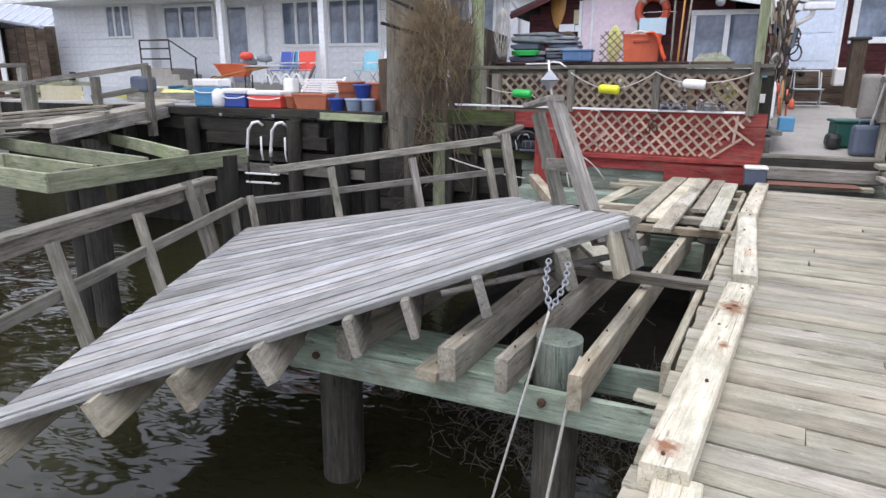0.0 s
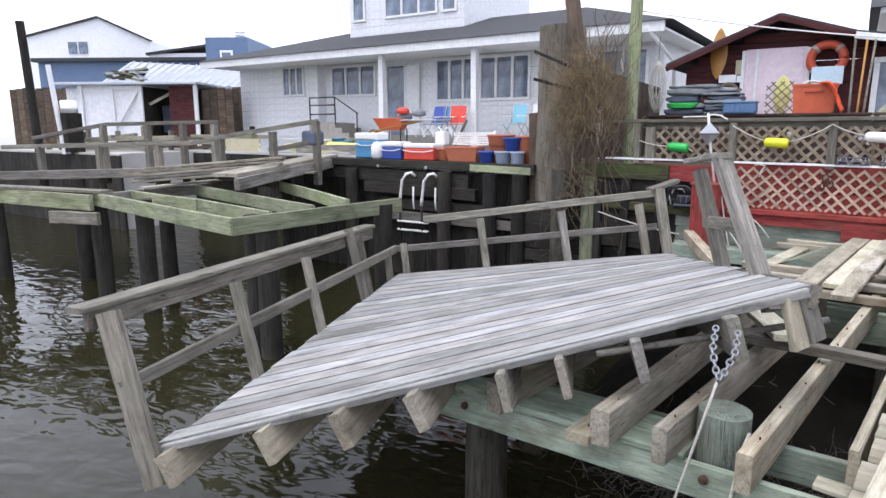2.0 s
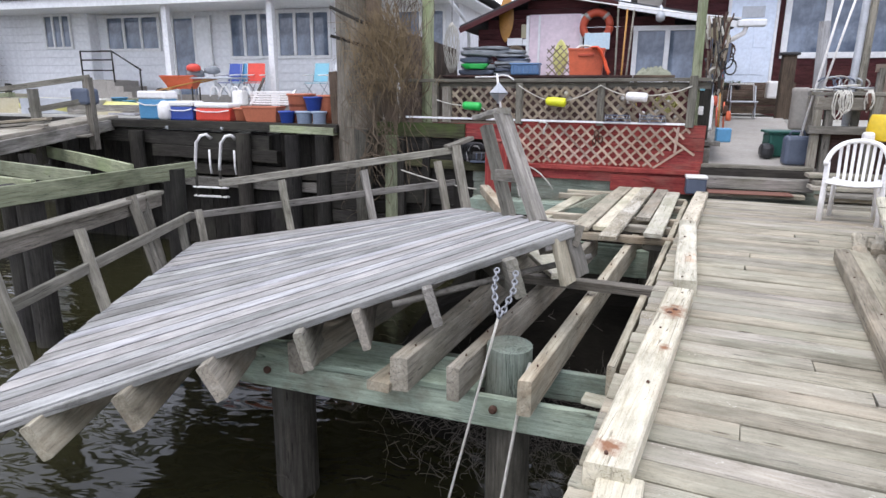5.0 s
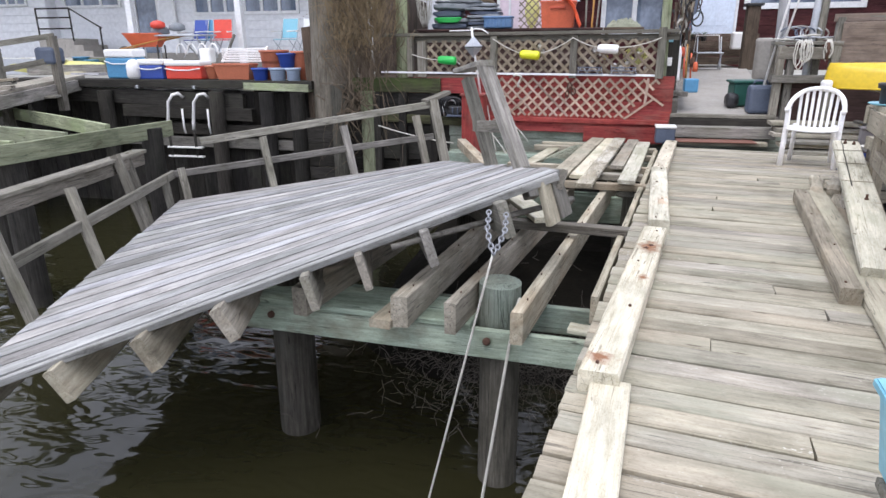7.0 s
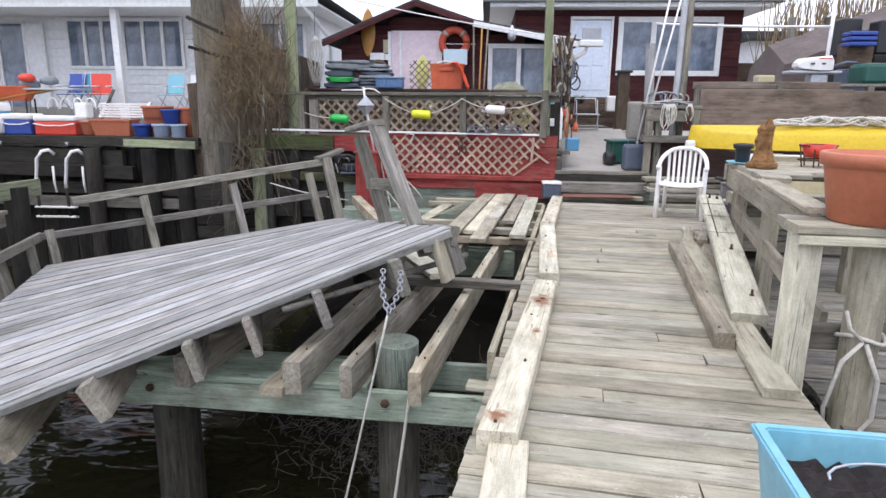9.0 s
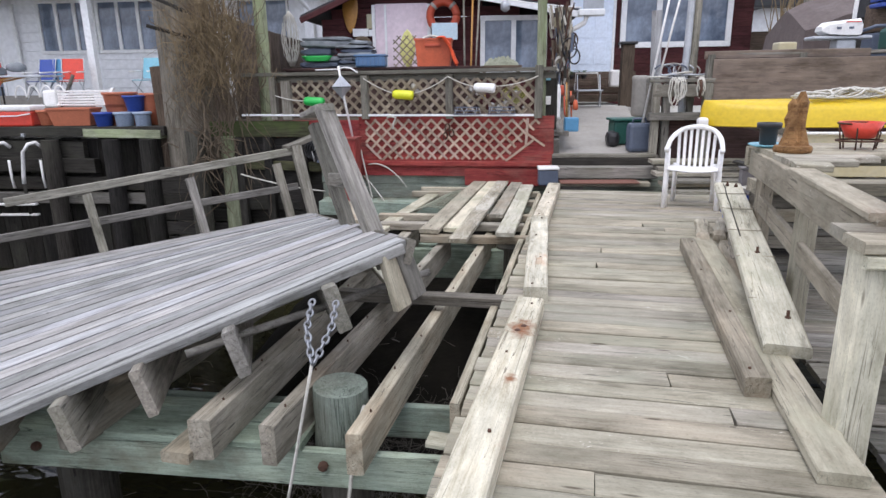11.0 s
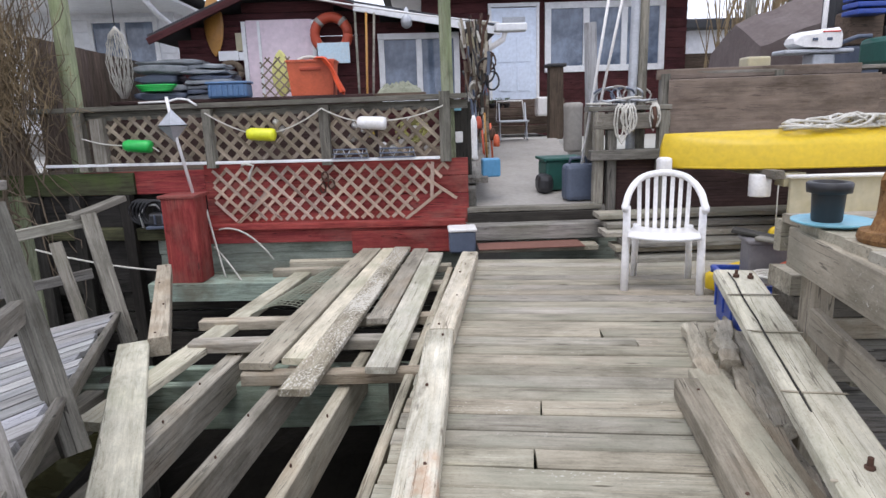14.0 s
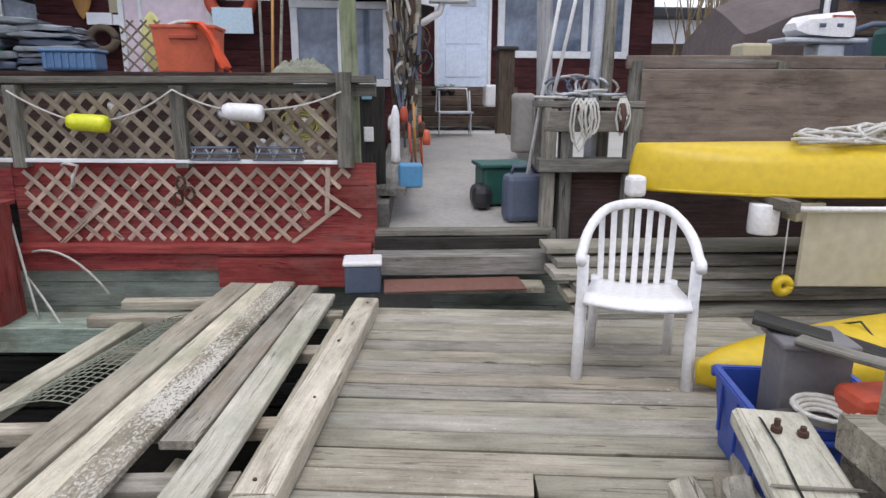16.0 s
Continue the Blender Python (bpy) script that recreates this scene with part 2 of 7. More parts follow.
M["redplastic"] = surface("red_plastic", (0.66, 0.06, 0.035), 0.4, scale=5, amount=0.3)
M["blue"] = surface("blue_plastic", (0.03, 0.07, 0.33), 0.4, scale=5, amount=0.3)
M["skyblue"] = surface("pale_blue_plastic", (0.09, 0.28, 0.48), 0.4, scale=5, amount=0.3)
M["aqua"] = surface("aqua_plastic", (0.17, 0.42, 0.53), 0.42, second=(0.30, 0.50, 0.55), scale=4, amount=0.4, bump=0.08)
M["slate"] = surface("slate_blue_plastic", (0.085, 0.105, 0.15), 0.5, scale=6, amount=0.35)
M["greybluepot"] = surface("grey_blue_pot", (0.33, 0.40, 0.52), 0.5, scale=6, amount=0.3)
M["darkgreen"] = surface("dark_green_plastic", (0.015, 0.09, 0.07), 0.5, scale=6, amount=0.3)
M["black"] = surface("black_plastic", (0.02, 0.02, 0.022), 0.45, scale=6, amount=0.3)
M["grey"] = surface("grey_cloth", (0.26, 0.28, 0.30), 0.85, second=(0.12, 0.14, 0.15), scale=7, amount=0.6, bump=0.5)
M["tarp"] = surface("brown_tarp", (0.10, 0.075, 0.07), 0.7, second=(0.17, 0.14, 0.13), scale=3, amount=0.5, bump=0.3)
M["galv"] = surface("galvanised_steel", (0.55, 0.57, 0.60), 0.38, 0.85, scale=10, amount=0.4)
M["steel"] = surface("dull_aluminium", (0.50, 0.52, 0.55), 0.5, 0.5, scale=8, amount=0.4)
M["rust"] = surface("rusty_iron", (0.10, 0.05, 0.032), 0.85, 0.2, second=(0.045, 0.03, 0.026), scale=18, amount=0.7, bump=0.4)
M["rope"] = surface("white_rope", (0.62, 0.60, 0.54), 0.85, second=(0.40, 0.38, 0.33), scale=40, amount=0.6, bump=0.6)
M["soil"] = surface("dark_soil", (0.018, 0.013, 0.012), 0.95, second=(0.05, 0.036, 0.032), scale=30, amount=0.7, bump=1.0)
M["vine"] = surface("dead_vine", (0.13, 0.10, 0.068), 0.9, second=(0.09, 0.06, 0.035), scale=12, amount=0.6)
M["reed"] = surface("dry_reed", (0.235, 0.175, 0.10), 0.9, second=(0.17, 0.12, 0.06), scale=6, amount=0.6)
M["concrete"] = surface("grey_walkway", (0.34, 0.32, 0.29), 0.9, second=(0.25, 0.23, 0.21), scale=3, amount=0.5, bump=0.3)
M["ground"] = surface("yard_ground", (0.50, 0.49, 0.46), 0.95, second=(0.33, 0.33, 0.27), scale=0.8, amount=0.6, bump=0.4, coord="Generated", stretch=(120, 120, 1))
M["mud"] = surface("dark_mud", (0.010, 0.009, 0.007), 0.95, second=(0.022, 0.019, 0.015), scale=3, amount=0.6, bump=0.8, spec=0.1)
M["cream"] = surface("cream_board", (0.47, 0.43, 0.31), 0.7, second=(0.40, 0.34, 0.17), scale=2, amount=0.5, bump=0.1)
M["pinkwhite"] = surface("pink_white_door", (0.74, 0.62, 0.68), 0.5, scale=2, amount=0.2)
M["surfwood"] = surface("varnished_board", (0.45, 0.22, 0.05), 0.4, scale=4, amount=0.4)
M["fence"] = wood("fence_board", (0.16, 0.12, 0.096), (0.104, 0.076, 0.06), (0.04, 0.032, 0.024), None, vary=0.3)
M["deepblue"] = surface("dusty_blue_plastic", (0.09, 0.19, 0.36), 0.5, second=(0.16, 0.24, 0.36), scale=6, amount=0.5)
M["paper"] = surface("pale_blue_paper", (0.50, 0.66, 0.76), 0.8, second=(0.62, 0.68, 0.72), scale=6, amount=0.6)
M["coldwhite"] = surface("cool_white_door", (0.72, 0.80, 0.92), 0.45, second=(0.64, 0.72, 0.84), scale=2, amount=0.4, bump=0.03)
M["paleyellow"] = surface("faded_yellow_hull", (0.62, 0.60, 0.22), 0.5, second=(0.52, 0.48, 0.16), scale=3, amount=0.5, bump=0.04)
M["twig"] = surface("wet_twig", (0.12, 0.105, 0.088), 0.9, second=(0.04, 0.036, 0.03), scale=12, amount=0.6)
M["jacket"] = surface("orange_cloth", (0.80, 0.10, 0.03), 0.75, second=(0.60, 0.07, 0.02), scale=9, amount=0.5, bump=0.4)
M["netting"] = surface("grey_green_netting", (0.26, 0.27, 0.20), 0.9, second=(0.15, 0.16, 0.11), scale=14, amount=0.6, bump=0.8)
M["steel_dark"] = surface("painted_grey_metal", (0.15, 0.14, 0.14), 0.6, second=(0.22, 0.20, 0.19), scale=6, amount=0.5)
M["leaf"] = surface("green_leaf", (0.05, 0.11, 0.045), 0.6, second=(0.09, 0.14, 0.05), scale=20, amount=0.6)
M["chain"] = surface("dull_chain_steel", (0.30, 0.31, 0.33), 0.5, 0.6, second=(0.16, 0.15, 0.14), scale=14, amount=0.6)
M["ringred"] = surface("faded_red_ring", (0.46, 0.07, 0.03), 0.6, second=(0.36, 0.08, 0.05), scale=6, amount=0.5)
M["darkmoss"] = wood("dark_mossy_timber", (0.11, 0.115, 0.06), (0.065, 0.065, 0.038), (0.025, 0.024, 0.016), (0.09, 0.13, 0.035), 0.6)
M["greenpile"] = wood("grey_green_pile", (0.27, 0.31, 0.26), (0.19, 0.225, 0.185), (0.09, 0.10, 0.085), (0.16, 0.15, 0.12), 0.5, vary=0.1)
M["tin"] = surface("pale_tin_roof", (0.46, 0.49, 0.54), 0.45, 0.3, second=(0.58, 0.60, 0.64), scale=1.2, amount=0.6, bump=0.1)


def rust_spots(name, source, spots):
    """A copy of a timber with rust runs round lost irons at places along the piece."""
    m = source.copy()
    m.name = name
    n, l = m.node_tree.nodes, m.node_tree.links
    b = n["Principled BSDF"]
    col = b.inputs["Base Color"].links[0].from_socket
    tc = n.new("ShaderNodeTexCoord")
    nz = n.new("ShaderNodeTexNoise")
    nz.inputs["Scale"].default_value, nz.inputs["Detail"].default_value = 26.0, 6.0
    l.new(tc.outputs["Object"], nz.inputs["Vector"])
    for at, size in spots:
        mp = n.new("ShaderNodeMapping")
        mp.vector_type = "TEXTURE"
        mp.inputs["Location"].default_value = at
        mp.inputs["Scale"].default_value = size
        l.new(tc.outputs["Object"], mp.inputs["Vector"])
        ln = n.new("ShaderNodeVectorMath")
        ln.operation = "LENGTH"
        l.new(mp.outputs[0], ln.inputs[0])
        ad = n.new("ShaderNodeMath")
        ad.operation = "MULTIPLY_ADD"
        ad.inputs[1].default_value = 1.8
        l.new(nz.outputs["Fac"], ad.inputs[0])
        l.new(ln.outputs["Value"], ad.inputs[2])
        r = ramp_node(n, [(0.58, (0.92, 0.92, 0.92)), (0.98, (0, 0, 0))])
        hf = n.new("ShaderNodeMath")
        hf.operation = "MULTIPLY"
        hf.inputs[1].default_value = 0.5
        l.new(ad.outputs[0], hf.inputs[0])
        l.new(hf.outputs[0], r.inputs[0])
        col = mix_node(n, l, "MIX", r.outputs[0], col, (0.21, 0.085, 0.038))
    l.new(col, b.inputs["Base Color"])
    return m


M["curb_rusty"] = rust_spots("rust_run_timber", M["curb"], [((0.64, -0.01, 0.05), (0.15, 0.08, 0.14)), ((-1.0, 0.02, 0.03), (0.07, 0.07, 0.12)), ((0.05, -0.04, 0.05), (0.05, 0.03, 0.06))])
M["mat"] = surface("red_brown_mat", (0.20, 0.09, 0.065), 0.95, scale=20, amount=0.5, bump=0.6)

water_m, n, l, b = material("harbour_water")
tc = n.new("ShaderNodeTexCoord")
mp = n.new("ShaderNodeMapping")
mp.inputs["Scale"].default_value = (1.0, 1.9, 1.0)
mp.inputs["Rotation"].default_value = (0, 0, 0.5)
l.new(tc.outputs["Object"], mp.inputs["Vector"])
w1 = n.new("ShaderNodeTexNoise")
w1.inputs["Scale"].default_value, w1.inputs["Detail"].default_value, w1.inputs["Distortion"].default_value = 2.0, 2.0, 0.4
w2 = n.new("ShaderNodeTexNoise")
w2.inputs["Scale"].default_value, w2.inputs["Detail"].default_value = 0.7, 2.0
l.new(mp.outputs[0], w1.inputs["Vector"])
l.new(mp.outputs[0], w2.inputs["Vector"])
wa = n.new("ShaderNodeMath")
wa.operation = "MULTIPLY_ADD"
wa.inputs[1].default_value = 0.7
l.new(w2.outputs["Fac"], wa.inputs[0])
l.new(w1.outputs["Fac"], wa.inputs[2])
wb = n.new("ShaderNodeBump")
wb.inputs["Strength"].default_value, wb.inputs["Distance"].default_value = 0.14, 0.18
l.new(wa.outputs[0], wb.inputs["Height"])
l.new(wb.outputs[0], b.inputs["Normal"])
b.inputs["Base Color"].default_value = (0.021, 0.020, 0.009, 1)
b.inputs["Roughness"].default_value = 0.06
b.inputs["IOR"].default_value = 1.33
M["water"] = water_m


# ---- builders ----
def link(name, bm, mat, parent=None, label="", smooth=False):
    me = bpy.data.meshes.new(name)
    bm.normal_update()
    bm.to_mesh(me)
    bm.free()
    me.materials.append(M[mat])
    if smooth:
        me.shade_smooth()
    ob = new(name, me)
    if parent:
        ob.parent = parent
    if label:
        ob["label"] = label
    return ob


part = link


def thing(name, label, category, group="", at=(0, 0, 0), turn=0.0):
    ob = new(name)
    ob.matrix_world = pose(*at, 0, 0, turn)
    ob.empty_display_size = 0.1
    return tagged(ob, label, category, group)


def setting(name, label="", category="", at=(0, 0, 0)):
    ob = new(name)
    ob.location = at
    ob.empty_display_size = 0.1
    return tagged(ob, label, category, kind="structure")


def timber_bm(length, w, h, cham=0.006, cuts=3, wob=0.003, seed=0):
    """A chamfered, slightly uneven board along x, centred."""
    rnd = random.Random(seed)
    c = min(cham, w * 0.3, h * 0.3)
    sec = [(-w / 2 + c, -h / 2), (w / 2 - c, -h / 2), (w / 2, -h / 2 + c), (w / 2, h / 2 - c), (w / 2 - c, h / 2), (-w / 2 + c, h / 2), (-w / 2, h / 2 - c), (-w / 2, -h / 2 + c)]
    bm = bmesh.new()
    rings = []
    for i in range(cuts + 1):
        x = -length / 2 + length * i / cuts
        dy, dz = rnd.uniform(-wob, wob), rnd.uniform(-wob, wob)
        skew = rnd.uniform(-wob, wob) * 1.5 if i in (0, cuts) else 0
        rings.append([bm.verts.new((x + skew * (1 if y > 0 else -1), y + dy + rnd.uniform(-wob, wob) * 0.4, z + dz)) for y, z in sec])
    for a, b2 in zip(rings, rings[1:]):
        for k in range(8):
            bm.faces.new((a[k], a[(k + 1) % 8], b2[(k + 1) % 8], b2[k]))
    bm.faces.new(rings[0][::-1])
    bm.faces.new(rings[-1])
    bmesh.ops.recalc_face_normals(bm, faces=bm.faces)
    return bm


def along(p0, p1, up=(0, 0, 1)):
    """Pose whose x axis runs from p0 to p1 and whose z axis lies near up, at the middle."""
    p0, p1, up = Vector(p0), Vector(p1), Vector(up)
    x = (p1 - p0).normalized()
    y = up.cross(x)
    if y.length < 1e-4:
        y = Vector((0, 1, 0)).cross(x)
    y.normalize()
    z = x.cross(y)
    m = Matrix((x, y, z)).transposed().to_4x4()
    m.translation = (p0 + p1) / 2
    return m


SEED = [1]


def beam(name, p0, p1, w, h, mat, parent=None, up=(0, 0, 1), label="", category="", group="", cham=0.006, wob=0.003, cuts=3, top=False):
    """A board or post from p0 to p1; w across, h along up. top: p0 and p1 lie on its top face."""
    SEED[0] += 1
    ob = link(name, timber_bm((Vector(p1) - Vector(p0)).length, w, h, cham, cuts, wob, SEED[0]), mat)
    m = along(p0, p1, up)
    if top:
        m = m @ Matrix.Translation((0, 0, -h / 2))
    if parent:
        ob.parent = parent
        m = parent.matrix_world.inverted() @ m
        if label:
            ob["label"] = label
    else:
        tagged(ob, label, category, group)
    ob.matrix_local = m
    return ob


def block(name, lo, hi, mat, parent=None, bevel=0.01, label="", smooth=False):
    """A bevelled box between two corners, in the parent's space."""
    lo, hi = Vector(lo), Vector(hi)
    bm = bmesh.new()
    bmesh.ops.create_cube(bm, size=1)
    d = hi - lo
    for v in bm.verts:
        v.co = Vector((v.co.x * d.x, v.co.y * d.y, v.co.z * d.z))
    if bevel:
        bmesh.ops.bevel(bm, geom=bm.edges[:], offset=min(bevel, min(d) * 0.4), segments=2, affect="EDGES", profile=0.5)
    ob = link(name, bm, mat, parent, label)
    ob.location = (lo + hi) / 2
    return ob


def revolve_bm(profile, sides=24, bm=None, at=(0, 0, 0), close=True):
    """Profile of (radius, height) turned about z."""
    bm = bm or bmesh.new()
    rings = []
    for r, z in profile:
        rings.append([bm.verts.new((at[0] + r * math.cos(2 * math.pi * k / sides), at[1] + r * math.sin(2 * math.pi * k / sides), at[2] + z)) for k in range(sides)])
    for a, b2 in zip(rings, rings[1:]):
        for k in range(sides):
            bm.faces.new((a[k], a[(k + 1) % sides], b2[(k + 1) % sides], b2[k]))
    if close:
        bm.faces.new(rings[0][::-1])
        bm.faces.new(rings[-1])
    return bm


def tube_bm(pts, r, sides=6, bm=None, taper=1.0):
    """A round bar through points."""
    bm = bm or bmesh.new()
    pts = [Vector(p) for p in pts]
    rings = []
    ref = Vector((0.13, 0.31, 0.94))
    for i, p in enumerate(pts):
        d = (pts[min(i + 1, len(pts) - 1)] - pts[max(i - 1, 0)])
        d.normalize()
        u = d.cross(ref)
        if u.length < 1e-3:
            u = d.cross(Vector((1, 0, 0)))
        u.normalize()
        v = d.cross(u)
        rr = r * (1 + (taper - 1) * i / max(1, len(pts) - 1))
        rings.append([bm.verts.new(p + (u * math.cos(2 * math.pi * k / sides) + v * math.sin(2 * math.pi * k / sides)) * rr) for k in range(sides)])
    for a, b2 in zip(rings, rings[1:]):
        for k in range(sides):
            bm.faces.new((a[k], a[(k + 1) % sides], b2[(k + 1) % sides], b2[k]))
    bm.faces.new(rings[0][::-1])
    bm.faces.new(rings[-1])
    return bm


def arc(p0, p1, sag, count=10):
    """Points of a cord that hangs between two points."""
    p0, p1 = Vector(p0), Vector(p1)
    return [p0.lerp(p1, i / count) + Vector((0, 0, -sag * 4 * (i / count) * (1 - i / count))) for i in range(count + 1)]


def tube(name, pts, r, mat, parent=None, sides=6, label="", category="", group="", taper=1.0):
    ob = link(name, tube_bm(pts, r, sides, None, taper), mat, parent, label, True)
    if not parent:
        tagged(ob, label, category, group)
    return ob


def log(name, p0, p1, r, mat, parent=None, label="", category="", group="", sides=18, taper=0.94):
    """A round timber whose grain runs from p0 to p1."""
    p0, p1 = Vector(p0), Vector(p1)
    h = (p1 - p0).length / 2
    SEED[0] += 1
    rnd = random.Random(SEED[0])
    pts = [(-h + 2 * h * i / 6, rnd.uniform(-0.03, 0.03) * r, rnd.uniform(-0.03, 0.03) * r) for i in range(7)]
    ob = link(name, tube_bm(pts, r, sides, None, taper), mat, parent, label)
    m = along(p0, p1)
    if parent:
        m = parent.matrix_world.inverted() @ m
    else:
        tagged(ob, label, category, group)
    ob.matrix_local = m
    return ob


def lattice(parent, x0, x1, z0, z1, mat, step=0.115, w=0.032, t=0.007, cut=None):
    """Crossed diagonal slats in the parent's xz plane; cut(x, z) tells where a slat may be."""
    for layer, sgn in ((0, 1), (1, -1)):
        k = -(z1 - z0)
        while k < (x1 - x0):
            a, b3 = max(0.0, k), min(x1 - x0, k + (z1 - z0))
            if b3 - a > 0.03:
                pts = []
                for u in (a, b3):
                    x = x0 + u if sgn > 0 else x1 - u
                    pts.append((x, -0.004 - layer * 0.008, z0 + (u - k)))
                if cut:
                    p, q = Vector(pts[0]), Vector(pts[1])
                    keep = [j / 30 for j in range(31) if cut(p.lerp(q, j / 30).x, p.lerp(q, j / 30).z)]
                    if len(keep) < 4:
                        k += step * math.sqrt(2)
                        continue
                    pts = [p.lerp(q, keep[0]), p.lerp(q, keep[-1])]
                beam_local("slat", pts[0], pts[1], t, w, mat, parent)
            k += step * math.sqrt(2)


def beam_local(name, p0, p1, w, h, mat, parent, up=(0, 0, 1), cham=0.004, wob=0.0015, label="", cuts=2):
    SEED[0] += 1
    ob = link(name, timber_bm((Vector(p1) - Vector(p0)).length, w, h, cham, cuts, wob, SEED[0]), mat, parent, label)
    ob.matrix_local = along(p0, p1, up)
    return ob


# ---- water, land and bulkhead ----
WATER = -1.65
bm = bmesh.new()
bmesh.ops.create_grid(bm, x_segments=2, y_segments=2, size=400)
water = tagged(link("water", bm, "water"), "dark greenish harbour water with small ripples", "water", kind="structure")
water.location = (0, 0, WATER)

bm = bmesh.new()
bmesh.ops.create_grid(bm, x_segments=2, y_segments=2, size=500)
bed = tagged(link("ground", bm, "mud"), "muddy creek bed under the water", "ground", kind="structure")
bed.location = (0, 0, -2.6)

yard = setting("yard", "pale sandy yard ground behind the bulkhead", "ground")
bm = bmesh.new()
for x0, x1, y0, z1 in ((-10.9, 1.22, 10.75, 0.66), (-18.5, -10.9, 13.4, 0.66), (-250, -18.5, 10.75, 0.66), (3.32, 250, 10.75, 0.66), (1.22, 3.32, 14.2, 0.80)):
    cube = bmesh.ops.create_cube(bm, size=1)["verts"]
    for v in cube:
        v.co = Vector((x0 if v.co.x < 0 else x1, y0 if v.co.y < 0 else 400, z1 if v.co.z > 0 else -2.4))
part("yard_ground", bm, "ground", yard)

bulk = setting("wall_bulkhead", "black tarred timber bulkhead, with added shade boards at the left", "wall")
for i in range(25):
    x = -11.1 + i * 0.31
    beam("sheet_pile", (x, 10.62, -2.4), (x, 10.62, 0.55 + 0.02 * math.sin(i * 3.1)), 0.30, 0.09, "dark", bulk, up=(0, -1, 0))
# added boards hide the yard front; their near-black carries the gangway's shadow
for i in range(24):
    x = -18.4 + i * 0.32
    beam("sheet_pile", (x, 13.33, -2.4), (x, 13.33, 0.60), 0.31, 0.09, "dark", bulk, up=(0, -1, 0))
for i in range(8):
    y = 10.8 + i * 0.34
    beam("sheet_pile", (-10.97, y, -2.4), (-10.97, y, 0.60), 0.33, 0.09, "dark", bulk, up=(1, 0, 0))
for i in range(30):
    x = -27.5 + i * 0.31
    beam("sheet_pile", (x, 10.68, -2.4), (x, 10.68, 0.60), 0.30, 0.09, "dark", bulk, up=(0, -1, 0))
beam("cap_beam", (-11.1, 10.5, 0.70), (-4.7, 10.5, 0.68), 0.42, 0.14, "dark", bulk)
beam("waler", (-10.6, 10.42, 0.50), (-6.1, 10.42, 0.38), 0.10, 0.26, "dark", bulk)
beam("waler", (-8.6, 10.36, 0.20), (-5.9, 10.36, 0.14), 0.14, 0.22, "dark", bulk)
beam("waler", (-8.2, 10.40, -0.12), (-5.0, 10.40, -0.16), 0.12, 0.20, "dark", bulk)
beam("waler", (-9.5, 10.42, -0.35), (-4.6, 10.42, -0.40), 0.16, 0.18, "rail", bulk)
beam("cap_beam", (-6.0, 10.36, 0.66), (-4.75, 10.36, 0.63), 0.2, 0.13, "mossy", bulk)
for x in (-10.9, -8.9, -6.55, -5.55, -4.95):
    log("mooring_pile", (x, 10.2, -2.5), (x, 10.24, 0.56), 0.14, "dark", bulk)
for x in (-8.2, -7.0):
    block("bolt", (x - 0.03, 10.25, 0.60), (x + 0.03, 10.30, 0.66), "galv", bulk, 0.01)

# ---- main deck of cross boards ----
AX, AY = 0.146, 0.9893          # direction along the dock
OX, OY = 0.08, 2.15


def dock(u, v, z=0.0):
    """u to the right across the dock, v along it."""
    return (OX + AY * u + AX * v, OY - AX * u + AY * v, z)


deck = setting("floor_dock", "weathered grey cross-board dock walkway", "dock")
rnd = random.Random(4)
boards = {}
v = -4.2
while v < 6.72:
    u0 = 0.0
    u1 = 1.52 if v < 3.2 else (1.62 if v < 4.35 else (1.95 if v < 4.95 else 2.55))
    key = (round(u1, 2), rnd.randrange(4))
    splits = [(u0, u1)]
    if rnd.random() < 0.22 and u1 > 1.0:
        s = rnd.uniform(0.35, 0.75) * u1
        splits = [(u0, s - 0.004), (s + 0.004, u1)]
    for a, c in splits:
        a2 = a - (rnd.uniform(-0.008, 0.010) if a == u0 else 0)
        wv = rnd.choice((0.131, 0.134, 0.1365))
        k2 = (round(c - a2, 2), wv)
        if k2 not in boards:
            ob = link("plank", timber_bm(k2[0], wv, 0.038, 0.007, 4, 0.002, int(k2[0] * 100)), "deck")
            boards[k2] = ob.data
        else:
            ob = new("plank", boards[k2])
        mid = Vector(dock((a2 + c) / 2, v, -0.019 + rnd.uniform(-0.006, 0.004)))
        m = along(dock(0, 0), dock(1, 0))
        ob.parent = deck
        ob.matrix_local = Matrix.Translation(mid) @ m.to_3x3().to_4x4() @ pose(0, 0, 0, rnd.uniform(-0.6, 0.6) + rnd.choice((0, 180)), rnd.uniform(-0.15, 0.15), rnd.uniform(-0.2, 0.2))
    v += 0.1455
for u in (0.10, 0.75, 1.42):
    beam("stringer", dock(u, -4.2, -0.14), dock(u, 6.7, -0.14), 0.07, 0.20, "joist", deck)
for u in (2.0, 2.45):
    beam("stringer", dock(u, 4.6, -0.14), dock(u, 6.7, -0.14), 0.07, 0.20, "joist", deck)
beam("side_stringer", dock(-0.06, 1.2, -0.17), dock(-0.06, 6.6, -0.12), 0.05, 0.18, "joist", deck)
for vv in (-3.5, -1.2):
    for u in (0.1, 1.4):
        log("deck_pile", dock(u, vv, -2.5), dock(u, vv, -0.24), 0.13, "pile", deck)
for vv in (3.4, 6.2):
    log("deck_pile", dock(1.3, vv, -2.5), dock(1.3, vv, -0.24), 0.13, "pile", deck)

